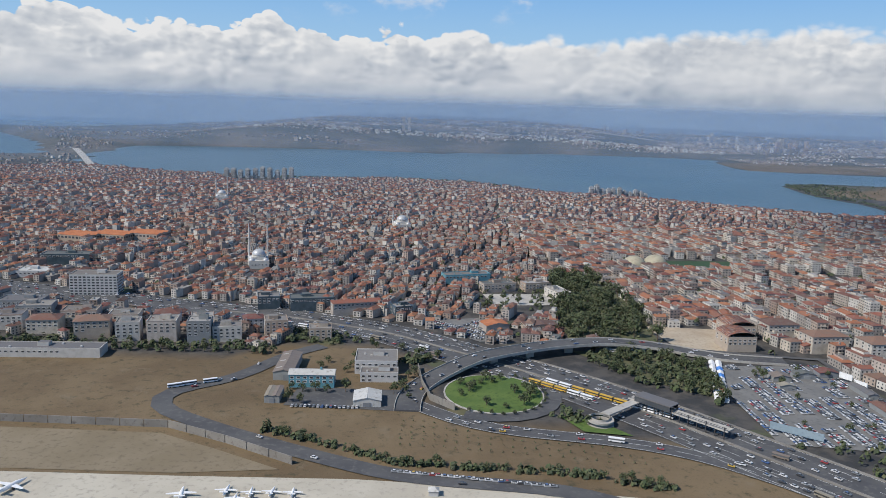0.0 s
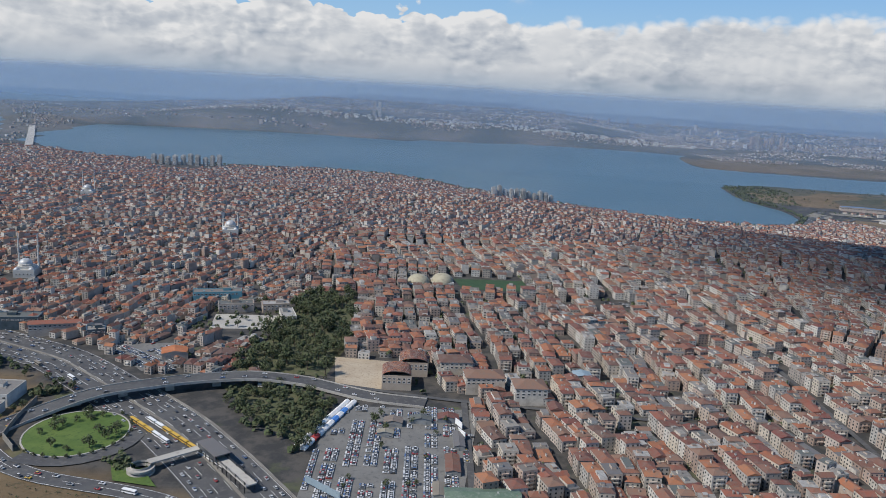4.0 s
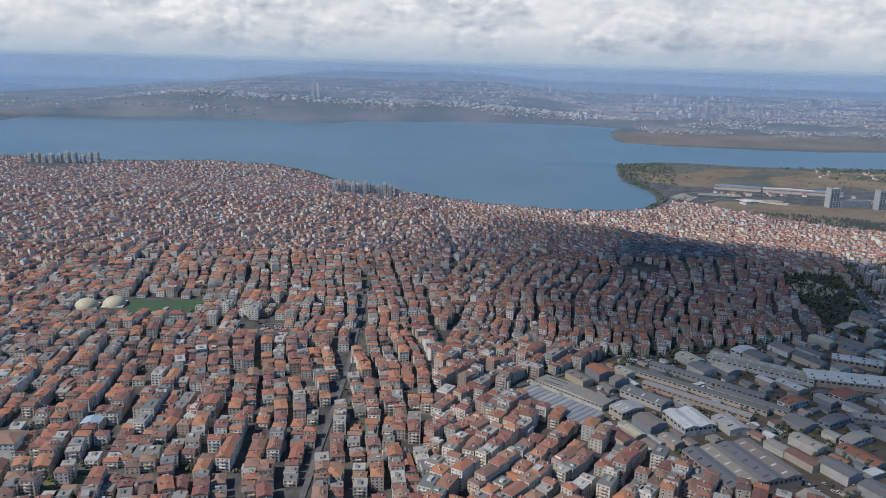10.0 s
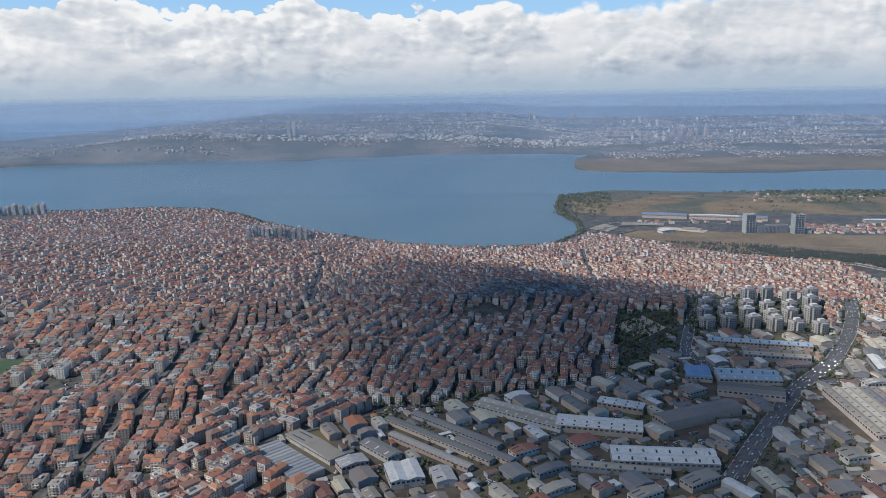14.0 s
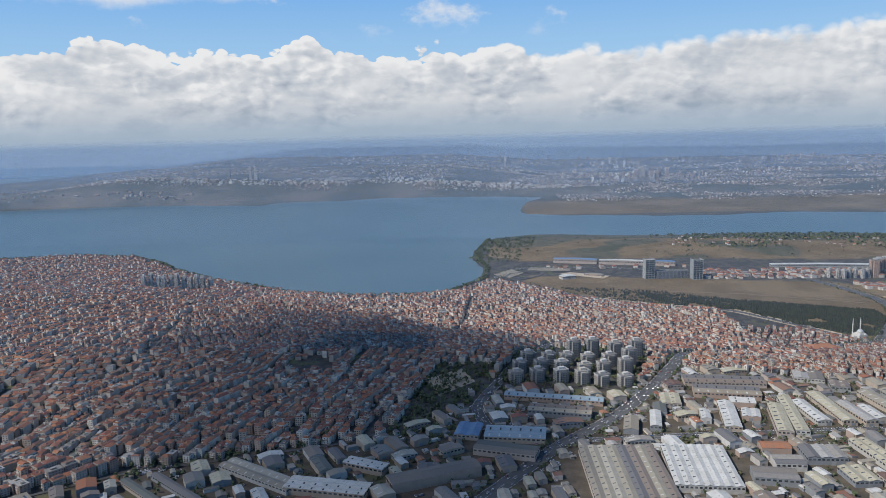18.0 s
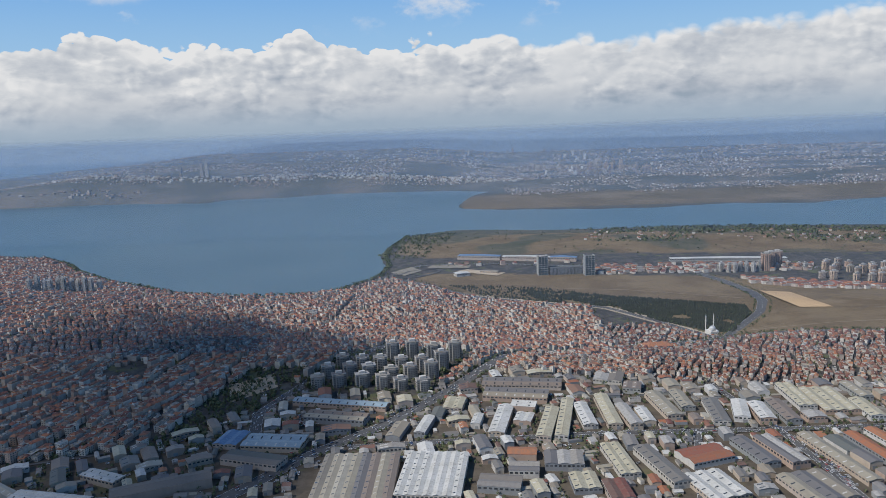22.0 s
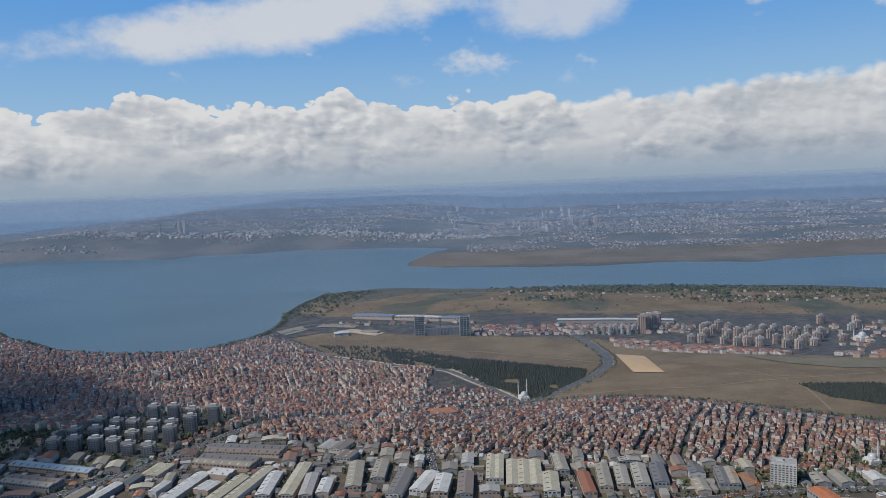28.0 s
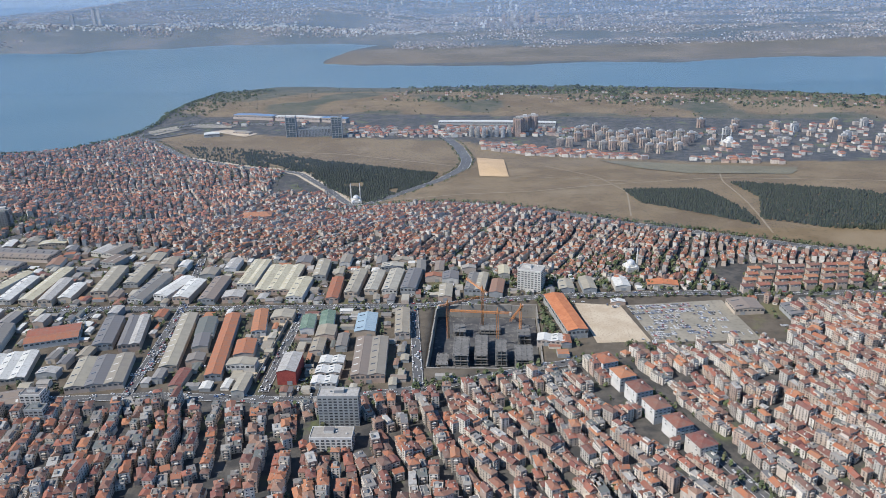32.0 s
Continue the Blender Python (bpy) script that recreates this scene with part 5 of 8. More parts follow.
def mosque(x, y, size, tall, minarets, turn=15):
    e = anchor("mosque", x, y, zat(x, y), radians(turn), "pale stone mosque with a lead dome and slim minarets", "mosque", "mosques")
    h = Heap([STONE])
    h.box(0, 0, -1, size * 0.62, size * 1.5, size * 1.5, 0, 0)
    h.box(0, 0, size * 0.62, size * 0.85, size * 1.05, size * 1.05, 0, 0)
    part("wall", h.mesh("wall"), e)
    part("drum", lathe("drum", [(size * 0.5, size * 0.85), (size * 0.5, size * 1.0), (size * 0.53, size * 1.0), (size * 0.49, size * 1.02)], STONE, 20), e)
    d = part("dome", dome_mesh("dome", size * 0.5, LEAD), e)
    d.matrix_basis = pose(0, 0, size * 1.0)
    part("finial", lathe("finial", [(0.12, 0), (0.16, 0.3), (0.05, 0.5), (0.02, 1.3)], LEAD, 6), d).matrix_basis = pose(0, 0, size * 0.39)
    for sx, sy in ((-1, -1), (1, -1), (1, 1), (-1, 1)):
        q = part("half_dome", dome_mesh("half_dome", size * 0.22, LEAD, seg=12, rings=4), e)
        q.matrix_basis = pose(sx * size * 0.52, sy * size * 0.52, size * 0.62)
    for k in range(minarets):
        m = part("minaret", lathe("minaret", [(size * 0.12, -1), (size * 0.11, size * 0.7), (0.52, size * 0.8), (0.48, tall * 0.62), (0.46, tall * 0.66), (0.44, tall * 0.86)], STONE, 10), e)
        part("balcony", lathe("balcony", [(0.48, tall * 0.615), (0.8, tall * 0.635), (0.8, tall * 0.665), (0.7, tall * 0.665), (0.7, tall * 0.645)], STONE, 10), m)
        part("spire", lathe("spire", [(0.52, tall * 0.86), (0.46, tall * 0.87), (0.02, tall)], LEAD, 10), m, "grey lead spire")
        m.matrix_basis = pose((1 if k else -1) * size * 0.7 if minarets > 1 else size * 0.8, size * 0.85 if minarets > 1 else 0, 0)
    for k in range(5):
        put_window(WINDOW, e, (k - 2) * size * 0.26, size * 0.3, "f", size * 1.5, size * 1.5)
    return e


mosque(-105, 430, 7.5, 25, 2)
mosque(-212, 728, 7.5, 24, 2)
mosque(-31, 584, 8.0, 15, 2)
mosque(1000, 762, 6.0, 19, 2)
mosque(1212, 532, 5.0, 15, 1)
mosque(1400, 985, 8.0, 18, 2)


# ---- west of the highway, schools, compound ----
block("warehouse_office", "long low white warehouse with a grey roof", "warehouse", -144, 266, 42, 8, 4, 2, wall=PALE, wins=14)
front_rows = [(-108, 287, 11, 9, 6, WALL), (-122, 288, 9, 8, 5, PALE), (-137, 290, 13, 9, 5, BEIGE), (-94, 288, 9, 8, 6, GREYWALL), (-84, 291, 11, 8, 4, WALL), (-66, 297, 9, 8, 5, BEIGE), (-158, 294, 12, 9, 4, WALL), (-176, 298, 14, 9, 4, WALL), (-195, 300, 12, 9, 3, PALE), (-130, 304, 12, 9, 4, WALL), (-112, 303, 10, 8, 5, PALE), (-98, 304, 9, 8, 4, WALL), (-150, 308, 14, 9, 4, BEIGE), (-172, 314, 14, 10, 4, GREYWALL), (-77, 304, 8, 7, 4, PALE), (-48, 297, 9, 7, 3, BEIGE), (-215, 305, 14, 10, 3, WALL), (-240, 312, 16, 10, 3, PALE)]
for k, (x, y, w_, d_, f, m) in enumerate(front_rows):
    block("commercial_block", ("plastered commercial block with rows of windows", "pale office block with a flat roof", "beige apartment block with a tiled roof")[k % 3], "building", x, y, w_, d_, 10 + 3 * (k % 3), f, wall=m, roof="hip" if k % 4 == 2 else "flat", group="front buildings", wins=18)
block("glass_showroom", "dark glass showroom with a white roof rim", "showroom", -79, 341, 10, 9, 14, 4, wall=GLASSFRONT, wins=8)
block("glass_showroom", "long dark glazed showroom beside the highway", "showroom", -59, 341, 20, 9, 14, 4, wall=GLASSFRONT, wins=10)
block("terrace_block", "long red and white terrace beside the highway", "building", -38, 335, 22, 6, 20, 4, wall=WALL, roof="gable", wins=20)
block("glass_showroom", "small dark glass cube building by the road", "showroom", -17, 330, 8, 7, 25, 4, wall=GLASSFRONT, wins=6)
block("hospital_block", "white slab building with a blue sign band", "building", -166, 358, 22, 10, 6, 7, wall=PALE, strips=True)
block("school", "beige school around a paved yard", "school", 30, 388, 18, 7, 20, 3, wall=BEIGE, wins=14)
block("school", "beige school wing with a flat roof", "school", 50, 392, 14, 7, 20, 3, wall=BEIGE, wins=12)
block("school", "long school hall with a dark blue front", "school", 14, 408, 26, 8, 18, 3, wall=BLUEWALL, wins=12)
block("school", "brownish school wing beside a court", "school", 60, 376, 7, 16, 20, 3, wall=WALL, wins=6)
shed(24, 316, 11, 8, 3.0, 20, ORANGETILE, 1, "small hall with a bright orange tiled roof", lights=False, name="hall", group="")
shed(44, 318, 15, 8, 2.6, 12, TILE, 1, "low hall with a dark red tiled roof", lights=False, name="hall", group="")
block("terminal_lodge", "blue-green guest house with a white barrel roof", "building", -42, 243, 15, 6, 3, 3, wall=BLUEWALL, wins=18, roofmat=WHITESHEET, roof="gable")
shed(-53, 257, 7, 22, 3.0, 2, SHEET, 1, "service wing with a grey roof", name="service_hall", group="")
shed(-52, 230, 5, 9, 2.4, 2, SHEET, 2, "small stepped grey annex", name="service_hall", group="")
block("clinic", "flat-roofed grey clinic with stepped roofs", "building", -22, 262, 15, 14, 3, 3, wall=PALE, wins=12)
block("clinic_wing", "low cream front wing with a flat roof", "building", -20, 250, 13, 6, 3, 2, wall=PALE, wins=8)
shed(-22, 229, 9, 9, 2.2, 4, WHITESHEET, 1, "white tent hall with a pitched roof", name="tent_hall", group="", lights=False, wall=WHITESHEET)
for x, y, w_, d_, f, t in ((122, 300, 12, 12, 5, 5), (128, 316, 12, 12, 5, 5)):
    e = block("striped_roof_hall", "columned hall with a red and white ribbed vault roof", "building", x, y, w_, d_, t, f - 1, wall=BEIGE, wins=12)
    def arch(mat, y0, y1, lift):
        v = Heap([mat])
        for k in range(12):
            a0, a1 = math.pi * k / 12, math.pi * (k + 1) / 12
            v.faces([(w_ / 2 * math.cos(q), yy, lift + 2.2 * math.sin(q)) for q, yy in ((a0, y0), (a0, y1), (a1, y1), (a1, y0))], [(0, 1, 2, 3)], 0)
        return v.mesh("vault")
    part("vault", arch(PALE, -d_ / 2, d_ / 2, 5.95), e, "white barrel vault")
    for j in range(9):
        part("rib", arch(TILE, -d_ / 2 + j * d_ / 9, -d_ / 2 + (j + 0.86) * d_ / 9, 6.0), e, "red roof rib")
block("apartment_block", "long apartment block with an orange hip roof", "apartment block", 158, 300, 16, 10, 8, 5, roof="hip", wins=24)
block("apartment_block", "apartment block with an orange hip roof", "apartment block", 146, 316, 14, 10, 8, 5, roof="hip", wins=20)
block("apartment_block", "apartment block with an orange hip roof", "apartment block", 176, 292, 13, 11, 6, 5, roof="hip", wins=20)
block("flat_depot", "long pale green-roofed depot beside the houses", "building", 155, 207, 22, 10, 4, 3, wall=PALE, wins=16, roofmat=GREENSHEET, roof="gable")
shed(201, 314, 8, 7, 4.5, 4, PALEBLUE, 1, "yellow house with a pale blue sheet roof", name="hall", group="", lights=False, wall=BEIGE)
for x, y in ((122, 471), (137, 477)):
    e = anchor("domed_hall", x, y, 0, radians(10), "cream vaulted sports hall", "sports hall", "vaulted halls")
    me = dome_mesh("vault", 7.3, CREAMSHEET, 0.78, 24, 8)
    part("vault", me, e)
    h = Heap([PALE])
    h.box(0, 0, -0.5, 0.8, 13.4, 13.4, 0, 0)
    part("base", h.mesh("base"), e)
block("red_apartment", "orange-red apartment block by the pitch", "apartment block", 189, 447, 8, 7, 5, 5, wall=BEIGE, roof="hip", wins=16)
for k in range(3):
    shed(-236 + 19 * k, 492 + 7 * k, 17, 24, 5.5, 78, ORANGETILE, 3, "large market hall with orange ridged roofs", lights=False, name="market_hall", group="market halls", wall=BEIGE)
block("glass_showroom", "dark blue glazed store with a flat roof", "showroom", -212, 424, 26, 10, 8, 4, wall=GLASSFRONT, wins=10)
block("store", "pale store with a broad white flat roof", "store", -214, 392, 16, 12, 8, 2, wall=PALE, wins=6, roofmat=WHITESHEET)
block("office_block", "plain grey flat-roofed office block", "office", -182, 322, 18, 10, 6, 4, wall=GREYWALL, wins=12)
shed(-158, 318, 8, 22, 3.0, 76, TILE, 1, "long low workshop with an orange roof", lights=False, name="hall", group="", wall=PALE)
# east end
block("hotel", "white hotel with balconies and a stepped roof", "hotel", 1150, 504, 14, 10, -18, 9, wall=WHITESHEET, strips=True)
block("new_housing_block", "new grey and white slab with rows of dark balconies", "apartment block", 1064, 362, 17, 7, 2, 10, wall=GREYWALL, wins=60, strips=True)
block("new_housing_block", "lower new white block with balcony rows", "apartment block", 1064, 345, 17, 8, 2, 4, wall=PALE, strips=True)
block("new_housing_block", "grey-white slab block behind the workshops", "apartment block", 928, 366, 9, 6, 4, 7, wall=PALE, strips=True)
block("new_housing_block", "grey-white slab block behind the workshops", "apartment block", 935, 356, 8, 5, 4, 6, wall=GREYWALL, strips=True)
for k, (x, y) in enumerate([(1183, 408), (1189, 395), (1194, 383), (1199, 370), (1205, 357), (1211, 344)]):
    block("apartment_slab", "cream-green apartment slab with an orange hip roof", "apartment block", x - 3, y - 1, 8, 9.5, 22, 5, wall=PALE, roof="hip", group="avenue slabs", wins=12)
for j in range(4):
    for k in range(8):
        block("row_slab", "salmon-red terraced apartment slab", "apartment block", 1272 + k * 9 + j * 4 + (k * 7 % 3) * 0.6, 499 + j * 9.0 + k * 1.1 + (k * 5 % 3) * 0.5, 6.2, 4.4, 8 + k % 3, 3, wall=BEIGE, roof="gable", group="terraced estate", wins=3)
big_shed(1264, 476, 16, 14, 3.4, 5, SHEET, 1, "wide hall with a cream roof")
big_shed(1289, 470, 12, 14, 3.4, 5, SHEET, 1, "wide hall with a grey roof")
shed(1226, 506, 18, 8, 3.0, -4, ORANGETILE, 1, "low hall with a bright orange roof", name="hall", group="", lights=False)
big_shed(1197, 482, 8, 4, 2.0, 0, WHITESHEET, 1, "small white filling-station roof")
big_shed(1157, 435, 14, 8, 3.0, -6, WHITESHEET, 2, "white and pale blue stepped hall")
# beyond the plain
shed(776, 1188, 66, 13, 6, -13, BLUESHEET, 1, "long train depot with a bright blue roof", name="depot_hall", group="depot halls", lights=False)
shed(846, 1171, 72, 12, 6, -13, WHITESHEET, 1, "long train depot with a white roof", name="depot_hall", group="depot halls", lights=False)
shed(900, 1160, 40, 12, 6, -13, BLUESHEET, 1, "train depot with a blue roof", name="depot_hall", group="depot halls", lights=False)
shed(1130, 1130, 160, 12, 4, -6, WHITESHEET, 1, "long low white-roofed platform hall", name="depot_hall", group="depot halls", lights=False)
shed(752, 1072, 20, 14, 4, 20, WHITESHEET, 1, "pale sports hall at the field's edge", name="depot_hall", group="", lights=False)
shed(790, 1085, 26, 9, 3, -20, SHEET, 1, "grey low hall at the field's edge", name="depot_hall", group="", lights=False)
block("wedding_hall", "large orange-roofed public building", "building", 930, 686, 24, 14, 12, 3, wall=BEIGE, roof="hip", wins=20)
block("white_block", "bright white apartment block", "apartment block", 590, 862, 9, 8, 5, 5, wall=WHITESHEET, wins=12)


# ---- paved and bare areas ----
TURF = material("artificial_turf", two_tone((0.035, 0.07, 0.035), (0.045, 0.085, 0.04), 0.2, (0.03, 0.055, 0.03), 1.0))
def patch(name, pts, lift, mat, label, category, kind="structure"):
    h = Heap([mat])
    x, y = np.array(pts, float).T
    h.faces([(a, b, float(q) + lift) for a, b, q in zip(x, y, land(x, y))], [tuple(range(len(pts)))], 0)
    return h.thing(name, label, category, kind)


patch("apron", [(-700, -200), (120, -200), (105, 166), (36, 173.4), (12, 175), (-20, 177), (-66, 176), (-700, 172)], 0.10, APRON, "pale concrete airport apron", "apron")
PALEEARTH = material("pale_dry_earth", two_tone((0.195, 0.156, 0.101), (0.234, 0.191, 0.129), 0.05, (0.148, 0.117, 0.078), 0.6))
patch("bare_ground", [(-700, 176), (-700, 203), (-260, 203), (-126, 202), (-78, 201), (-60, 192), (-40, 181), (-66, 177.5)], 0.12, PALEEARTH, "pale dry earth strip inside the boundary wall", "bare ground")
patch("lawn", LAWN, 0.5, GRASS, "round green lawn inside the ramp loop", "lawn")
patch("lawn", [(38, 222), (50, 218), (58, 208), (44, 210)], 0.42, GRASS, "green verge between the ramps", "lawn")
VERGE = material("rough_park_grass", two_tone((0.075, 0.085, 0.042), (0.105, 0.105, 0.058), 0.12, (0.13, 0.115, 0.075), 0.5))
patch("lawn", [(52, 289), (90, 287), (99, 274), (96, 240), (76, 256)], 0.12, VERGE, "rough green park strip between the ramps", "lawn")
patch("lawn", [(54, 302), (58, 350), (64, 422), (90, 424), (96, 350), (92, 304)], 0.10, VERGE, "shady rough grass of the grove", "lawn")
PALELOT = material("pale_worn_paving", two_tone((0.202, 0.184, 0.148), (0.259, 0.233, 0.188), 0.08, (0.146, 0.134, 0.111), 0.5))
LOTGREY = material("worn_car_park", two_tone((0.15, 0.147, 0.14), (0.19, 0.185, 0.175), 0.1, (0.11, 0.11, 0.108), 0.6))
patch("pavement", LOT_EAST, 0.14, LOTGREY, "asphalt car park beside the highway", "car park")
patch("pavement", LOT_WEST, 0.14, LOTGREY, "asphalt car park beside the highway", "car park")
patch("pavement", [(-46, 240), (-12, 240), (-12, 222), (-48, 224)], 0.12, ASPHALT, "asphalt yard of the compound", "yard")
patch("bare_ground", RUINS, 0.12, SAND, "sandy rubble lot", "bare lot")
patch("pitch", [(144, 486), (190, 491), (192, 464), (150, 462)], 0.15, TURF, "green artificial football pitch", "pitch")
patch("bare_ground", [(22, 380), (58, 384), (60, 362), (26, 356)], 0.12, CONCRETE, "pale paved school yard", "yard")
patch("bare_ground", [(1173, 483), (1198, 480), (1207, 437), (1180, 435)], 0.12, SAND, "bare sandy building lot", "bare lot")
patch("pavement", [(1201, 480), (1255, 488), (1262, 440), (1209, 436)], 0.13, PALELOT, "pale paved car park", "car park")
patch("field", [(1107, 940), (1138, 927), (1142, 825), (1113, 838)], 0.6, PLOUGH, "ploughed orange field patch", "field")
patch("bare_ground", [(593, 565), (620, 590), (631, 560), (606, 530)], 0.15, SAND, "bare park meadow", "meadow")
patch("pavement", [(650, 1102), (672, 1076), (694, 1112), (676, 1140)], 0.8, PALELOT, "pale paved shore car park", "car park")
patch("pavement", [(700, 1130), (760, 1120), (764, 1140), (706, 1152)], 0.8, PALELOT, "pale yard beside the depot halls", "yard")
patch("pavement", [(742, 1100), (800, 1062), (812, 1082), (760, 1112)], 0.8, SAND, "bare pale building ground at the field's edge", "bare lot")
ribbon("road", [(640, 1066), (660, 1058), (690, 1066), (716, 1092), (722, 1116), (700, 1122), (676, 1108), (664, 1080)], 4.0, 0.9, ASPHALT, "curving access road near the shore", "road", step=5.0)
patch("pavement", [(1016, 388), (1016, 466), (1007, 466), (1005, 390)], 0.10, SAND, "dry grass strip between works", "verge")
PITFLOOR = material("dark_concrete", two_tone((0.05, 0.05, 0.055), (0.09, 0.09, 0.09), 0.08, (0.16, 0.15, 0.14), 0.4))
RAW = material("raw_concrete", two_tone((0.115, 0.112, 0.108), (0.158, 0.151, 0.144), 0.2, (0.072, 0.072, 0.072), 0.9))
pit = anchor("construction_pit", 1124, 443.5, -7, 0, "deep concrete building pit with unfinished floors", "building site")
for x0, y0, x1, y1 in ((-28, 35.4, 28, 35.4), (-27.8, 35, -27.8, -35), (27.8, 35, 27.8, -35), (-28, -35.4, 28, -35.4)):
    L = math.hypot(x1 - x0, y1 - y0)
    for k in range(8):
        f0 = (k + 0.5) / 8
        h = Heap([MEDIAN])
        h.box(x0 + (x1 - x0) * f0, y0 + (y1 - y0) * f0, 0, 7.3 + 0.4 * (k % 2), L / 8 - 0.12, 0.7, math.atan2(y1 - y0, x1 - x0), 0)
        part("retaining_wall", h.mesh("retaining_wall"), pit, "stained concrete retaining wall panel")
h = Heap([PITFLOOR])
h.box(0, 0, 0.05, 0.35, 54, 68, 0, 0)
part("base_slab", h.mesh("base_slab"), pit, "dark grey base slab")
for bx, by, bw, bd, nf in ((-12, -14, 8, 20, 5), (-2, -10, 7, 24, 4), (8, -16, 6, 14, 6), (19, -20, 9, 16, 5), (-21, -22, 6, 12, 3), (2, 16, 12, 8, 2), (-14, 12, 7, 9, 3), (20, 6, 7, 14, 4)):
    for f in range(nf):
        h = Heap([RAW])
        h.box(bx, by, f * 1.5 + 1.4, f * 1.5 + 1.65, bw - 0.6 * (f % 2), bd - 0.9 * (f % 2), 0, 0)
        for i in range(int(bw / 3) + 1):
            for j in range(int(bd / 4) + 1):
                h.box(bx - bw / 2 + 0.6 + i * (bw - 1.2) / max(1, int(bw / 3)), by - bd / 2 + 0.7 + j * (bd - 1.4) / max(1, int(bd / 4)), f * 1.5 + (0.35 if f == 0 else 0.15), f * 1.5 + (1.4 if f < nf - 1 else 2.3), 0.4, 0.4, 0, 0)
        part("floor_slab", h.mesh("floor_slab"), pit, "raw concrete floor slab on columns")
CRANE = material("orange_crane_steel", two_tone((0.38, 0.16, 0.06), (0.45, 0.20, 0.08), 1.0), rough=0.5)


def crane(x, y, tall, reach, turn):
    e = anchor("tower_crane", x, y, -6.9, radians(turn), "orange lattice tower crane on the building site", "crane", "cranes")

    def lattice(name, length, size):
        h = Heap([CRANE])
        for sx, sy in ((-1, -1), (1, -1), (1, 1), (-1, 1)):
            h.box(sx * size / 2, sy * size / 2, 0, length, 0.16, 0.16, 0, 0)
        n = int(length / size)
        for k in range(n):
            z0, z1 = k * length / n, (k + 1) * length / n
            for sx, sy, tx, ty in ((-1, -1, 1, -1), (1, 1, -1, 1), (-1, 1, -1, -1), (1, -1, 1, 1)):
                a, b = Vector((sx * size / 2, sy * size / 2, z0)), Vector((tx * size / 2, ty * size / 2, z1))
                h.faces([(a.x - 0.06, a.y - 0.06, a.z), (a.x + 0.06, a.y + 0.06, a.z), (b.x + 0.06, b.y + 0.06, b.z), (b.x - 0.06, b.y - 0.06, b.z)], [(0, 1, 2, 3)], 0)
        return h.mesh(name)
    part("mast", lattice("mast", tall, 1.0), e)
    j = part("jib", lattice("jib", reach, 0.8), e)
    j.matrix_basis = pose(0, 0, tall, 0, 90, 0)
    j = part("counter_jib", lattice("counter_jib", reach * 0.3, 0.8), e)
    j.matrix_basis = pose(0, 0, tall, 0, -90, 0)
    h = Heap([CONCRETE])
    h.box(-reach * 0.27, 0, tall - 1.2, tall + 0.4, 1.2, 1.0, 0, 0)
    part("counterweight", h.mesh("counterweight"), e)
    h = Heap([CRANE])
    h.quad_ring([(-0.5, -0.5, tall), (0.5, -0.5, tall), (0.5, 0.5, tall), (-0.5, 0.5, tall)], [(-0.06, -0.06, tall + 3), (0.06, -0.06, tall + 3), (0.06, 0.06, tall + 3), (-0.06, 0.06, tall + 3)], 0, 0)
    part("apex", h.mesh("apex"), e)
    h = Heap([GLASSY])
    h.box(0.8, 0, tall - 1.1, tall - 0.1, 0.8, 0.7, 0, 0)
    part("cab", h.mesh("cab"), e)
    return e


crane(1130, 436, 23, 24, 175)
crane(1104, 452, 20, 19, 30)
crane(1122, 462, 24, 18, 120)
crane(1142, 452, 18, 16, 250)


TRACK = material("worn_earth", two_tone((0.21, 0.17, 0.115), (0.25, 0.20, 0.14), 0.1, (0.17, 0.135, 0.09), 0.8))
# ---- worn tracks on the dry ground ----
for pts, wid in (([(1012, 760), (1080, 742), (1160, 735), (1240, 760), (1330, 780), (1500, 740)], 2.2), ([(1142, 830), (1190, 800), (1250, 770)], 1.8), ([(1230, 640), (1240, 720), (1225, 800), (1180, 880)], 1.8), ([(1320, 600), (1326, 680), (1330, 760), (1350, 850)], 2.0), ([(760, 985), (850, 985), (960, 960), (1080, 905)], 2.4), ([(700, 1330), (900, 1350), (1150, 1330), (1500, 1260)], 2.6), ([(800, 1250), (980, 1300), (1010, 1440)], 2.0), ([(780, 1840), (1100, 1900), (1600, 1880), (2200, 1950)], 5.0)):
    ribbon("track", pts, wid * 0.75, 0.35, TRACK, "pale worn dirt track across dry ground", "track")
STUBBLE = material("grey_green_stubble", two_tone((0.13, 0.115, 0.075), (0.155, 0.14, 0.095), 0.04, (0.10, 0.095, 0.062), 0.4))
patch("field", [(1240, 905), (1285, 885), (1330, 862), (1420, 830), (1412, 808), (1400, 790), (1310, 810), (1270, 850)], 0.5, STUBBLE, "grey-green stubble field on the plain", "field")


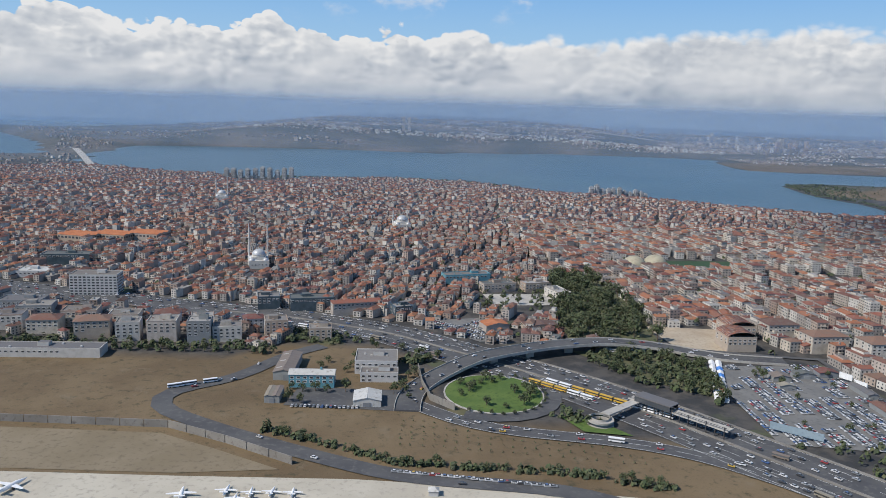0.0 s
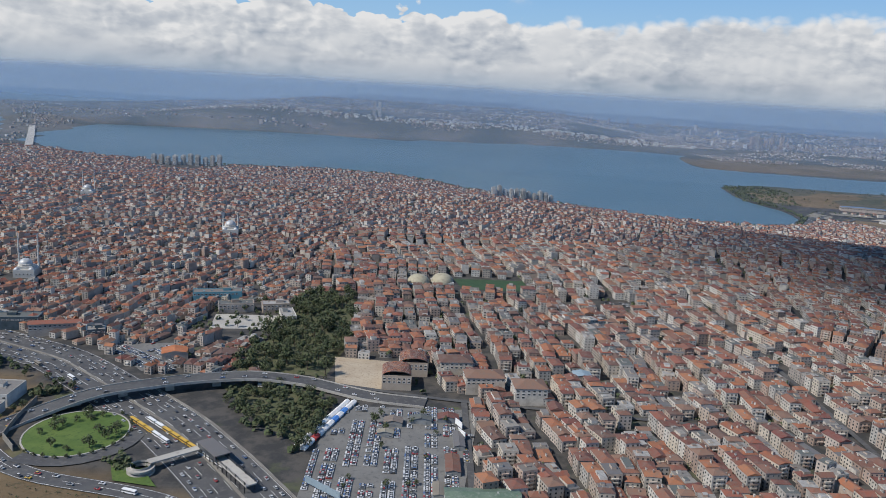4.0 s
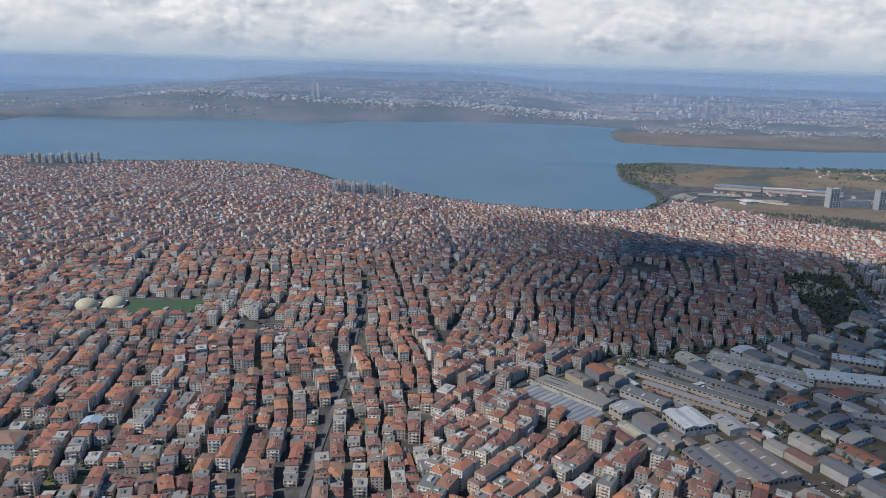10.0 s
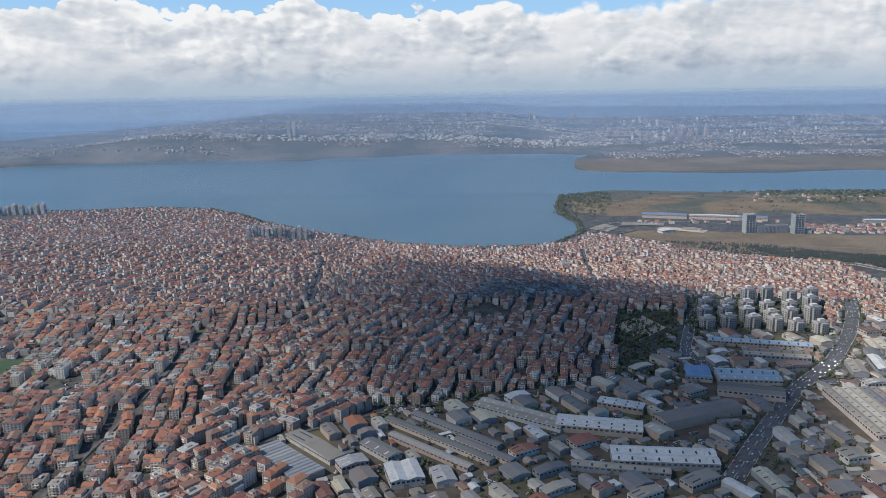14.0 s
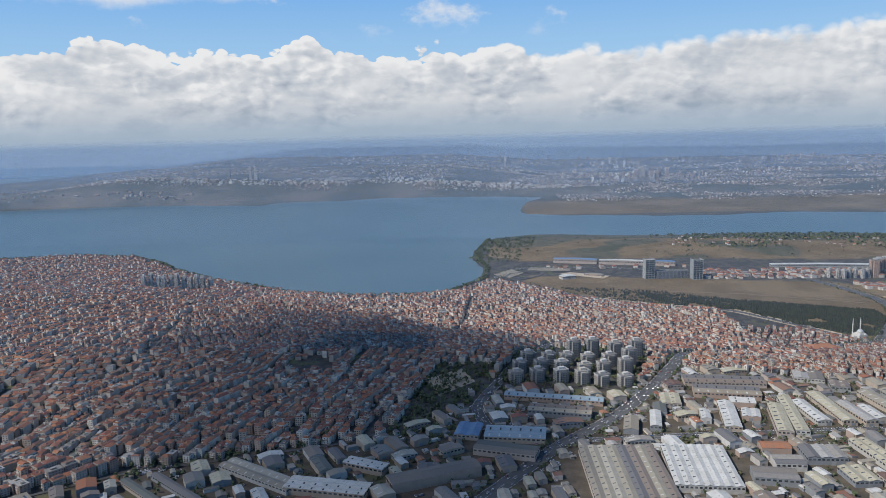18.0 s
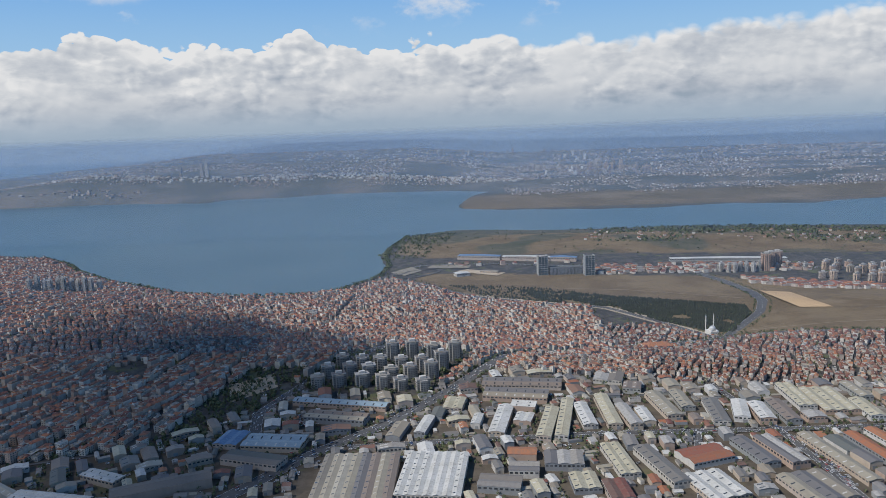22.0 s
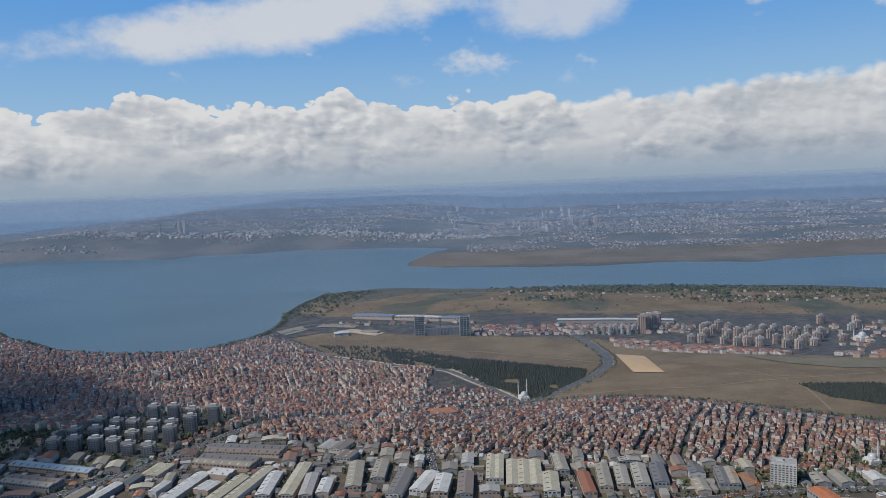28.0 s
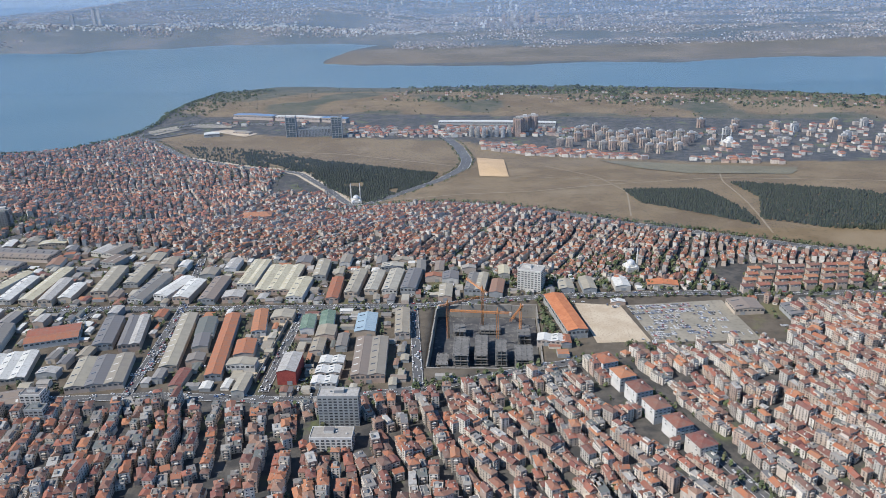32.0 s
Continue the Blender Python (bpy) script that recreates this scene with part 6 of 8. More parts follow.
# ---- interchange ----
fly, fp, fn, fz = ribbon("flyover", FLYOVER, 8.0, 0.5, ASPHALT, "curved concrete flyover carrying an asphalt road", "flyover", thick=0.7, profile=flyover_rise, step=4.0)
for side in (-1, 1):
    h = Heap([CONCRETE])
    for k in range(len(fp) - 1):
        a, b = fp[k] + fn[k] * side * 4.0, fp[k + 1] + fn[k + 1] * side * 4.0
        u, v = fn[k] * side * 0.2, fn[k + 1] * side * 0.2
        h.quad_ring([(*a, fz[k] - 0.7), (*b, fz[k + 1] - 0.7), (*(b + v), fz[k + 1] - 0.7), (*(a + u), fz[k] - 0.7)], [(*a, fz[k] + 0.4), (*b, fz[k + 1] + 0.4), (*(b + v), fz[k + 1] + 0.4), (*(a + u), fz[k] + 0.4)], 0, 0)
    part("parapet", h.mesh("parapet"), fly, "pale concrete parapet")
for k in range(6, len(fp) - 8, 4):
    if fz[k] > 2.0:
        h = Heap([CONCRETE])
        h.box(fp[k][0], fp[k][1], 0, fz[k] - 0.7, 1.0, 3.2, math.atan2(fn[k][1], fn[k][0]), 0)
        part("pier", h.mesh("pier"), fly, "concrete pier")
ribbon("ramp", LOOP, 6.0, 0.36, ASPHALT, "asphalt loop ramp round a lawn", "road", step=3.0)
kerb = Heap([CONCRETE])
for (x0, y0), (x1, y1) in zip(LAWN, LAWN[1:] + LAWN[:1]):
    kerb.box((x0 + x1) / 2, (y0 + y1) / 2, 0.2, 0.6, math.hypot(x1 - x0, y1 - y0) + 0.1, 0.5, math.atan2(y1 - y0, x1 - x0), 0)
kerb.thing("kerb", "pale kerb round the lawn", "kerb", "structure")
med = [(-96, 331), (-66, 325), (-20, 305), (12, 279), (48, 248), (73, 220), (89, 200), (130, 150)]
ribbon("median", med, 0.9, 0.55, MEDIAN, "concrete median strip of the highway", "median", thick=0.5)
ribbon("service_strip", [(x + 9.5, y + 8.5) for x, y in med[3:]], 0.8, 0.5, MEDIAN, "low strip between highway and service lane", "median", thick=0.45)


def footbridge():
    e = anchor("footbridge_station", 68, 228, 0, radians(-47), "covered steel footbridge over the highway and its bus station", "footbridge")
    h = Heap([SHEET])
    h.box(2, 0, 4.6, 4.9, 13, 5.2, 0, 0)
    part("roof", h.mesh("roof"), e, "flat grey canopy roof")
    h = Heap([CONCRETE])
    h.box(10, 0, 2.6, 3.0, 34, 3.6, 0, 0)
    part("deck", h.mesh("deck"), e)
    h = Heap([CONCRETE])
    h.box(-4, -9.5, 2.5, 2.9, 3.0, 18, 0, 0)
    part("deck", h.mesh("deck"), e, "concrete link over the carriageway")
    for k in range(12):
        for s in (-1, 1):
            h = Heap([DARKSTEEL])
            h.box(-6 + k * 2.9, s * 1.7, 0.0, 2.6 if k % 2 == 0 else 3.9, 0.3, 0.3, 0, 0)
            part("post", h.mesh("post"), e)
    for s in (-1, 1):
        h = Heap([DARKSTEEL])
        for z_ in (3.3, 3.7):
            h.box(10, s * 1.75, z_, z_ + 0.1, 34, 0.1, 0, 0)
        part("railing", h.mesh("railing"), e)
        h = Heap([GLASSY])
        h.box(2, s * 2.4, 3.0, 4.6, 12.6, 0.12, 0, 0)
        part("glazing", h.mesh("glazing"), e)
    r = part("ramp", lathe("ramp", [(4.2, 0.0), (4.2, 0.5), (3.0, 0.5), (3.0, 1.4), (4.2, 1.4), (4.2, 1.9), (3.0, 1.9), (3.0, 2.6)], CONCRETE, 16), e, "round concrete ramp")
    r.matrix_basis = pose(-4, -21, 0)


footbridge()
WHITECLOTH = material("white_canvas", two_tone((0.68, 0.68, 0.68), (0.76, 0.76, 0.75), 0.7, (0.55, 0.55, 0.56), 3.0))
BLUECLOTH = material("blue_canvas", two_tone((0.06, 0.20, 0.55), (0.10, 0.27, 0.62), 0.7))
REDCLOTH = material("red_canvas", two_tone((0.45, 0.05, 0.05), (0.52, 0.08, 0.07), 0.7))


def tent_mesh(mat, w_, d_):
    h = Heap([mat])
    h.box(0, 0, 0.0, 0.9, w_ * 0.92, d_ * 0.96, 0, 0)
    gable(h, 0, 0, 0.9, w_, d_, 0, 0.55, 0.05, 0, False)
    return h.mesh("canopy")


CANOPY = {k: tent_mesh(m, 2.1, 3.4) for k, m in (("white", WHITECLOTH), ("blue", BLUECLOTH), ("red", REDCLOTH))}
for row in range(2):
    for k in range(11):
        f = k / 11
        x, y = 106.5 - 12 * f + row * 2.6 - 2, 277 - 42 * f
        kind = ("blue" if k in (2, 4) else "red" if k == 8 else "white") if row == 1 else "white"
        t = new("market_tent", CANOPY[kind])
        t.matrix_world = pose(x, y, 0.15, 0, 0, -14)
        tagged(t, f"{kind} canvas market tent beside the car park", "tent", "market tents")
for k, (x, y, w_, d_) in enumerate(((124, 262, 7, 5), (134, 265, 8, 4), (144, 268, 8, 5), (122, 252, 6, 3), (148, 250, 4, 12), (146, 232, 5, 12), (142, 215, 4, 8))):
    shed(x, y, w_, d_, 1.8, 3, (SHEET, FLATROOF, TILE)[k % 3], 1, "low shabby shed beside the car park", lights=False, name="shed", group="car park sheds", wall=GREYWALL)
for k, (x, y) in enumerate(((148, 262), (149, 254), (103, 214), (107, 211), (111, 208))):
    e = anchor("billboard", x, y, 0.1, radians(-60 if k < 2 else -35), "large pale blue and white advertising board on posts" if k > 1 else "white advertising board on posts", "billboard", "billboards")
    part("board", box_mesh("board", 5.0, 0.25, 2.2, [PALEBLUE if k > 1 else WHITECLOTH]), e).matrix_basis = pose(0, 0, 0.9)
    for s in (-1.8, 1.8):
        part("post", box_mesh("post", 0.2, 0.2, 0.9, [DARKSTEEL]), e).matrix_basis = pose(s, 0, 0)


# ---- airfield: wall, fence, parked aircraft ----
def run_wall(name, pts, tall, thick, mat, label, seg=4.0, lift=0.0):
    e = anchor(name, pts[0][0], pts[0][1], 0, 0, label, "wall", kind="structure")
    for (x0, y0), (x1, y1) in zip(pts, pts[1:]):
        n = max(1, int(math.hypot(x1 - x0, y1 - y0) / seg))
        for k in range(n):
            f0, f1 = k / n, (k + 0.96) / n
            a, b = (x0 + (x1 - x0) * f0, y0 + (y1 - y0) * f0), (x0 + (x1 - x0) * f1, y0 + (y1 - y0) * f1)
            ob = part("wall_panel", WALL_PANEL, e)
            L = math.hypot(b[0] - a[0], b[1] - a[1])
            ob.matrix_basis = Matrix.Translation(((a[0] + b[0]) / 2 - pts[0][0], (a[1] + b[1]) / 2 - pts[0][1], lift)) @ Matrix.Rotation(math.atan2(b[1] - a[1], b[0] - a[0]), 4, "Z") @ Matrix.Diagonal((L, 1, 1, 1))
    return e


WALL_PANEL = box_mesh("wall_panel", 1.0, 0.25, 2.3, [MEDIAN])
run_wall("boundary_wall", [(-260, 207), (-126, 206), (-77, 205), (-58, 196), (-37, 184)], 1.7, 0.25, CONCRETE, "weathered concrete boundary wall of panels", 7.0)
run_wall("boundary_wall", [(-7, 262), (-5, 245), (-2, 232), (6, 224)], 1.0, 0.25, CONCRETE, "low wall along the compound", 5.0)
run_wall("boundary_wall", [(1018, 392), (1017, 468)], 1.0, 0.2, CONCRETE, "wall along a lane", 12.0)
PLANEWHITE = material("aircraft_paint", two_tone((0.72, 0.72, 0.72), (0.78, 0.78, 0.77), 0.8), rough=0.35)


def aircraft(x, y, size, turn):
    e = anchor("light_aircraft", x, y, 0.12, radians(turn), "small white aircraft parked on the apron", "aircraft", "parked aircraft")
    s = size
    fus = part("fuselage", lathe("fuselage", [(0.02, -0.5 * s), (0.055 * s, -0.42 * s), (0.07 * s, -0.2 * s), (0.07 * s, 0.15 * s), (0.03 * s, 0.42 * s), (0.01 * s, 0.5 * s)], PLANEWHITE, 12), e)
    fus.matrix_basis = pose(0, 0, 0.11 * s, -90, 0, 0)
    for sx in (-1, 1):
        h = Heap([PLANEWHITE])
        h.faces([(0, 0.1 * s, 0.13 * s), (sx * 0.5 * s, -0.04 * s, 0.15 * s), (sx * 0.5 * s, -0.10 * s, 0.15 * s), (0, -0.08 * s, 0.13 * s), (0, 0.1 * s, 0.11 * s), (sx * 0.5 * s, -0.04 * s, 0.14 * s), (sx * 0.5 * s, -0.10 * s, 0.14 * s), (0, -0.08 * s, 0.11 * s)], [(0, 1, 2, 3), (7, 6, 5, 4), (0, 4, 5, 1), (1, 5, 6, 2), (2, 6, 7, 3)], 0)
        part("wing", h.mesh("wing"), e)
        h = Heap([PLANEWHITE])
        h.box(sx * 0.09 * s, -0.44 * s, 0.24 * s, 0.255 * s, 0.18 * s, 0.09 * s, 0, 0)
        part("tailplane", h.mesh("tailplane"), e)
        h = Heap([DARKSTEEL])
        h.box(sx * 0.07 * s, 0, 0, 0.08 * s, 0.03 * s, 0.06 * s, 0, 0)
        part("wheel", h.mesh("wheel"), e)
    h = Heap([PLANEWHITE])
    h.quad_ring([(-0.012 * s, -0.34 * s, 0.1 * s), (0.012 * s, -0.34 * s, 0.1 * s), (0.012 * s, -0.48 * s, 0.1 * s), (-0.012 * s, -0.48 * s, 0.1 * s)], [(-0.01 * s, -0.44 * s, 0.27 * s), (0.01 * s, -0.44 * s, 0.27 * s), (0.01 * s, -0.5 * s, 0.27 * s), (-0.01 * s, -0.5 * s, 0.27 * s)], 0, 0)
    part("fin", h.mesh("fin"), e)
    return e


for x, y, s, t in ((-101, 167, 8.5, -20), (-60, 166, 7, 10), (-50, 168.5, 5.5, 0), (-44, 168, 5, 5), (-39, 168.5, 5, -4), (-34, 168.5, 5, 3), (-47, 165, 5, 2), (-33, 163.5, 5, 0)):
    aircraft(x, y, s, t)
e = anchor("guard_hut", 0, 170.5, 0.1, 0, "small white hut at the apron edge", "hut")
part("wall", box_mesh("wall", 2.4, 2.2, 1.3, [PALE]), e)
h = Heap([WHITESHEET])
gable(h, 0, 0, 1.3, 2.6, 2.4, 0, 0.8, 0.1, 0, True)
part("roof", h.mesh("roof"), e)


# ---- vehicles ----
def paint(n):
    c = n.steps(n.add("ShaderNodeObjectInfo").outputs["Random"], [(0.0, (0.62, 0.62, 0.62)), (0.32, (0.30, 0.31, 0.32)), (0.56, (0.05, 0.05, 0.055)), (0.70, (0.55, 0.55, 0.56)), (0.80, (0.35, 0.04, 0.04)), (0.86, (0.06, 0.12, 0.28)), (0.92, (0.16, 0.17, 0.18)), (0.97, (0.55, 0.36, 0.05))], True)
    return n.mix(n.math("MULTIPLY", n.noise(place_of(n), 2.0), 0.2), c, (0.12, 0.11, 0.10))


def paint_many(n):
    c = n.steps(n.add("ShaderNodeNewGeometry").outputs["Random Per Island"], [(0.0, (0.62, 0.62, 0.62)), (0.32, (0.30, 0.31, 0.32)), (0.56, (0.05, 0.05, 0.055)), (0.72, (0.55, 0.55, 0.56)), (0.82, (0.35, 0.04, 0.04)), (0.88, (0.06, 0.12, 0.28)), (0.94, (0.16, 0.17, 0.18))], True)
    return n.mix(n.math("MULTIPLY", n.noise(place_of(n), 2.0), 0.2), c, (0.12, 0.11, 0.10))


CARPAINT = material("car_paint", paint, rough=0.3, spec=0.5)
CARPAINT_MANY = material("car_paint_many", paint_many, rough=0.3, spec=0.5)
RUBBER = material("tyre_rubber", two_tone((0.02, 0.02, 0.02), (0.035, 0.035, 0.035), 2.0))
SCHOOLBUS = material("yellow_bus_paint", two_tone((0.55, 0.33, 0.04), (0.6, 0.38, 0.06), 1.0), rough=0.4)


def car_body(l, w_, h_):
    pr_ = [(-l / 2, 0.14), (-l / 2, 0.34), (-l * 0.28, h_ * 0.62), (l * 0.22, h_ * 0.62), (l * 0.48, 0.36), (l / 2, 0.3), (l / 2, 0.14)]
    n = len(pr_)
    v = [(x, -w_ / 2, z) for x, z in pr_] + [(x, w_ / 2, z) for x, z in pr_]
    f = [(k, (k + 1) % n, n + (k + 1) % n, n + k) for k in range(n)] + [tuple(reversed(range(n))), tuple(range(n, 2 * n))]
    return v, [tuple(reversed(q)) for q in f]


def cabin(l, w_, h_):
    b = [(-l * 0.36, -w_ * 0.46), (l * 0.26, -w_ * 0.46), (l * 0.26, w_ * 0.46), (-l * 0.36, w_ * 0.46)]
    t = [(-l * 0.26, -w_ * 0.38), (l * 0.08, -w_ * 0.38), (l * 0.08, w_ * 0.38), (-l * 0.26, w_ * 0.38)]
    return [(x, y, h_ * 0.55) for x, y in b], [(x, y, h_) for x, y in t]


cv, cf = car_body(1.95, 0.82, 0.66)
CAR_BODY = mesh_of("body", cv, cf, [CARPAINT])
ch = Heap([GLASSY, CARPAINT])
ch.quad_ring(*cabin(1.95, 0.82, 0.66), 0, 1)
CAR_CABIN = ch.mesh("cabin")
BUS_BODY = {}
for key, m in (("white", PLANEWHITE), ("yellow", SCHOOLBUS), ("pale", SHEET)):
    h = Heap([m])
    h.box(0, 0, 0.2, 1.32, 4.6, 1.1, 0, 0)
    BUS_BODY[key] = h.mesh("body")
h = Heap([GLASSY])
h.box(0, 0, 0.72, 1.12, 4.64, 1.14, 0, 0)
BUS_GLASS = h.mesh("window_band")


def car(x, y, z, a, group):
    e = new("car", CAR_BODY)
    e.matrix_world = Matrix.Translation((x, y, z)) @ Matrix.Rotation(a, 4, "Z")
    tagged(e, "small parked car on the asphalt" if group != "traffic" else "small car driving on the asphalt road", "car", group)
    part("cabin", CAR_CABIN, e)
    return e


many_cars = Heap([CARPAINT_MANY, GLASSY])


def car_bulk(x, y, z, a):
    c, s = math.cos(a), math.sin(a)
    many_cars.faces([(x + c * u - s * v, y + s * u + c * v, z + q) for u, v, q in cv], cf, 0)
    b, t = cabin(1.95, 0.82, 0.66)
    turn_ = [[(x + c * u - s * v, y + s * u + c * v, z + q) for u, v, q in ring] for ring in (b, t)]
    many_cars.quad_ring(turn_[0], turn_[1], 1, 0)


def bus(x, y, z, a, kind):
    e = new("bus", BUS_BODY[kind])
    e.matrix_world = Matrix.Translation((x, y, z)) @ Matrix.Rotation(a, 4, "Z")
    tagged(e, {"white": "white city bus", "yellow": "yellow and white minibus coach", "pale": "beige lorry trailer"}[kind] + " on the highway", "bus" if kind != "pale" else "lorry", "buses")
    part("window_band", BUS_GLASS, e)
    for sx in (-1.5, 1.5):
        part("axle", box_mesh("axle", 0.5, 1.12, 0.4, [RUBBER]), e).matrix_basis = pose(sx, 0, 0)
    return e


vr = random.Random(12)


def along(pts):
    """Steps along a line: place and heading."""
    out_ = []
    for (x0, y0), (x1, y1) in zip(pts, pts[1:]):
        L = math.hypot(x1 - x0, y1 - y0)
        out_.append((x0, y0, (x1 - x0) / L, (y1 - y0) / L, L))
    return out_


count = 0
for offset, spacing in ((-10.3, 4.0), (-7.0, 4.6), (-3.2, 6), (3.2, 6), (7.0, 5), (10.3, 4.4)):
    s_next = vr.uniform(0, 8)
    for x0, y0, dx, dy, L in along(HIGHWAY[1:-1]):
        t = s_next
        while t < L:
            x, y = x0 + dx * t - dy * offset, y0 + dy * t + dx * offset
            a = math.atan2(dy, dx) + (math.pi if offset > 0 else 0)
            if y > 150 and count >= 130:
                car_bulk(x, y, 0.36, a)
            elif y > 150:
                (car if vr.random() < 0.92 else lambda *q: bus(*q[:4], vr.choice(("white", "white", "pale"))))(x, y, 0.36, a, "traffic")
                count += 1
            t += spacing * vr.uniform(0.6, 2.2)
        s_next = max(1.0, t - L)
for k in range(9):
    bus(40 + k * 4.0, 250.5 - k * 3.4, 0.36, radians(-40), "yellow" if k in (2, 3, 4, 5) else "white")
for k in range(5):
    bus(34 + k * 3.9, 250 - k * 3.3, 0.36, radians(-40), "yellow" if k < 3 else "white")
for k in range(4):
    bus(70 + k * 6.5, 288 + 0.6 * k, 0.3, radians(2), "white")
bus(96, 196, 0.36, radians(-38), "pale")
bus(52, 203.5, 0.4, radians(-15), "white")
for x, y in ((-86, 236), (-82, 238.5), (-76, 241.5)):
    bus(x, y, 0.34, radians(28), "white")
for pts, offs, sp in ((FLYOVER[1:-1], (-1.8, 1.8), 14), (LOW_RAMP, (-1.5, 1.5), 12), (PERIMETER, (-1.4, 1.4), 60)):
    for o in offs:
        for x0, y0, dx, dy, L in along(pts):
            t = vr.uniform(0, sp)
            while t < L:
                x, y = x0 + dx * t - dy * o, y0 + dy * t + dx * o
                j = int(np.argmin(np.hypot(fp[:, 0] - x, fp[:, 1] - y)))
                car(x, y, float(fz[j]) + 0.02 if pts is not LOW_RAMP and pts is not PERIMETER else 0.42, math.atan2(dy, dx), "traffic")
                t += sp * vr.uniform(0.5, 2)
for k in range(26):
    car(-10 + 1.6 * k + vr.uniform(-0.2, 0.2), 181.3 - 0.22 * k, 0.25, vr.uniform(-0.1, 0.1), "parked by the perimeter road")
for k in range(16):
    car(-45 + 1.35 * k, 223.4 + vr.uniform(-0.2, 0.2), 0.16, math.pi / 2 + vr.uniform(-0.1, 0.1), "compound car park")


def lot(poly, turn, row, step, fill_, things):
    """Parked cars in rows over a lot."""
    px, py = np.array(poly, float).T
    mx, my = px.mean(), py.mean()
    a = radians(turn)
    c, s = math.cos(a), math.sin(a)
    made = 0
    v = -60
    while v < 60:
        for half in (0, 2.4):
            u = -70
            while u < 70:
                if vr.random() < fill_ and noise.noise((mx + u * 0.09, my + v * 0.09, 1.0)) > -0.18:
                    x, y = mx + c * u - s * (v + half), my + s * u + c * (v + half)
                    if inside(poly, [x], [y])[0] and not any(math.hypot(x - q, y - w__) < r for q, w__, r in ((124, 262, 5), (134, 265, 5), (144, 268, 5), (148, 250, 6), (146, 232, 6), (100, 262, 9), (97, 244, 7))):
                        if made < things:
                            car(x, y, 0.2 + max(0.0, zat(x, y)), a + math.pi / 2 + vr.uniform(-0.06, 0.06), "car park")
                        else:
                            car_bulk(x, y, 0.2 + zat(x, y), a + math.pi / 2 + vr.uniform(-0.06, 0.06))
                        made += 1
                u += step
        v += row


lot(LOT_EAST, 92, 6.6, 1.05, 0.9, 70)
lot(LOT_WEST, -35, 6.4, 1.2, 0.85, 0)
lot([(1201, 478), (1236, 484), (1240, 442), (1209, 438)], 8, 6.4, 1.2, 0.8, 0)
lot([(1236, 484), (1258, 486), (1262, 446), (1240, 446)], 8, 8, 1.4, 0.5, 0)
lot([(645, 500), (668, 512), (676, 492), (652, 482)], 20, 6.0, 1.2, 0.8, 0)
lot([(240, 440), (262, 444), (262, 454), (238, 452)], 6, 6.0, 1.2, 0.8, 0)
lot([(440, 424), (462, 430), (466, 418), (446, 410)], 30, 6.0, 1.2, 0.8, 0)
lot([(953, 465), (966, 465), (965, 396), (956, 396)], 0, 5.0, 1.3, 0.75, 0)
yard = random.Random(31)
ysp = np.array([(yard.uniform(385, 1285), yard.uniform(285, 585)) for _ in range(6000)])
yok = inside(INDUSTRY, ysp[:, 0], ysp[:, 1]) & ~((ysp[:, 0] > 1090) & (ysp[:, 0] < 1156) & (ysp[:, 1] > 400) & (ysp[:, 1] < 486))
ydens = np.array([noise.noise((x * 0.025, y * 0.025, 6)) for x, y in ysp])
for (x, y), g, dn in zip(ysp, yok, ydens):
    if g and dn > 0.05 and min(distance(p_, [x], [y])[0] for p_ in (MAIN, SPINE, LANE_A, LANE_B, LANE_C, LANE_D, PARK_ROAD)) > 6.5 and all((x - a) ** 2 + (y - b) ** 2 > (r + 1.0) ** 2 for a, b, r in TAKEN):
        turn_ = radians((30 if x < 620 else 12 if x < 860 else 3) + yard.choice((0, 90)) + yard.uniform(-6, 6))
        for k in range(yard.choice((1, 1, 2, 4))):
            car_bulk(x - 1.1 * k * math.sin(turn_), y + 1.1 * k * math.cos(turn_), 0.2, turn_)
for pts, width in ((MAIN, 10), (PARK_ROAD, 8), (SPINE, 6.5), (SOUTH, 6), (LANE_A, 5), (LANE_B, 5), (LANE_C, 5), (LANE_D, 5)):
    for o in (-width * 0.38, -width * 0.15, width * 0.15, width * 0.38):
        for x0, y0, dx, dy, L in along(pts):
            t = vr.uniform(0, 6)
            while t < L:
                x, y = x0 + dx * t - dy * o, y0 + dy * t + dx * o
                car_bulk(x, y, zat(x, y) + 0.4, math.atan2(dy, dx))
                t += vr.uniform(4, 20)
many_cars.thing("parked_cars", "crowd of parked cars in yards and along streets", "cars", "stuff")


# ---- trees ----
def limb(h, a, b, r0, r1, mat, seg=5):
    a, b = Vector(a), Vector(b)
    q = (b - a).to_track_quat("Z", "Y").to_matrix()
    ring = lambda p, r: [tuple(p + q @ Vector((r * math.cos(2 * math.pi * k / seg), r * math.sin(2 * math.pi * k / seg), 0))) for k in range(seg)]
    h.quad_ring(ring(a, r0), ring(b, r1), mat, mat)


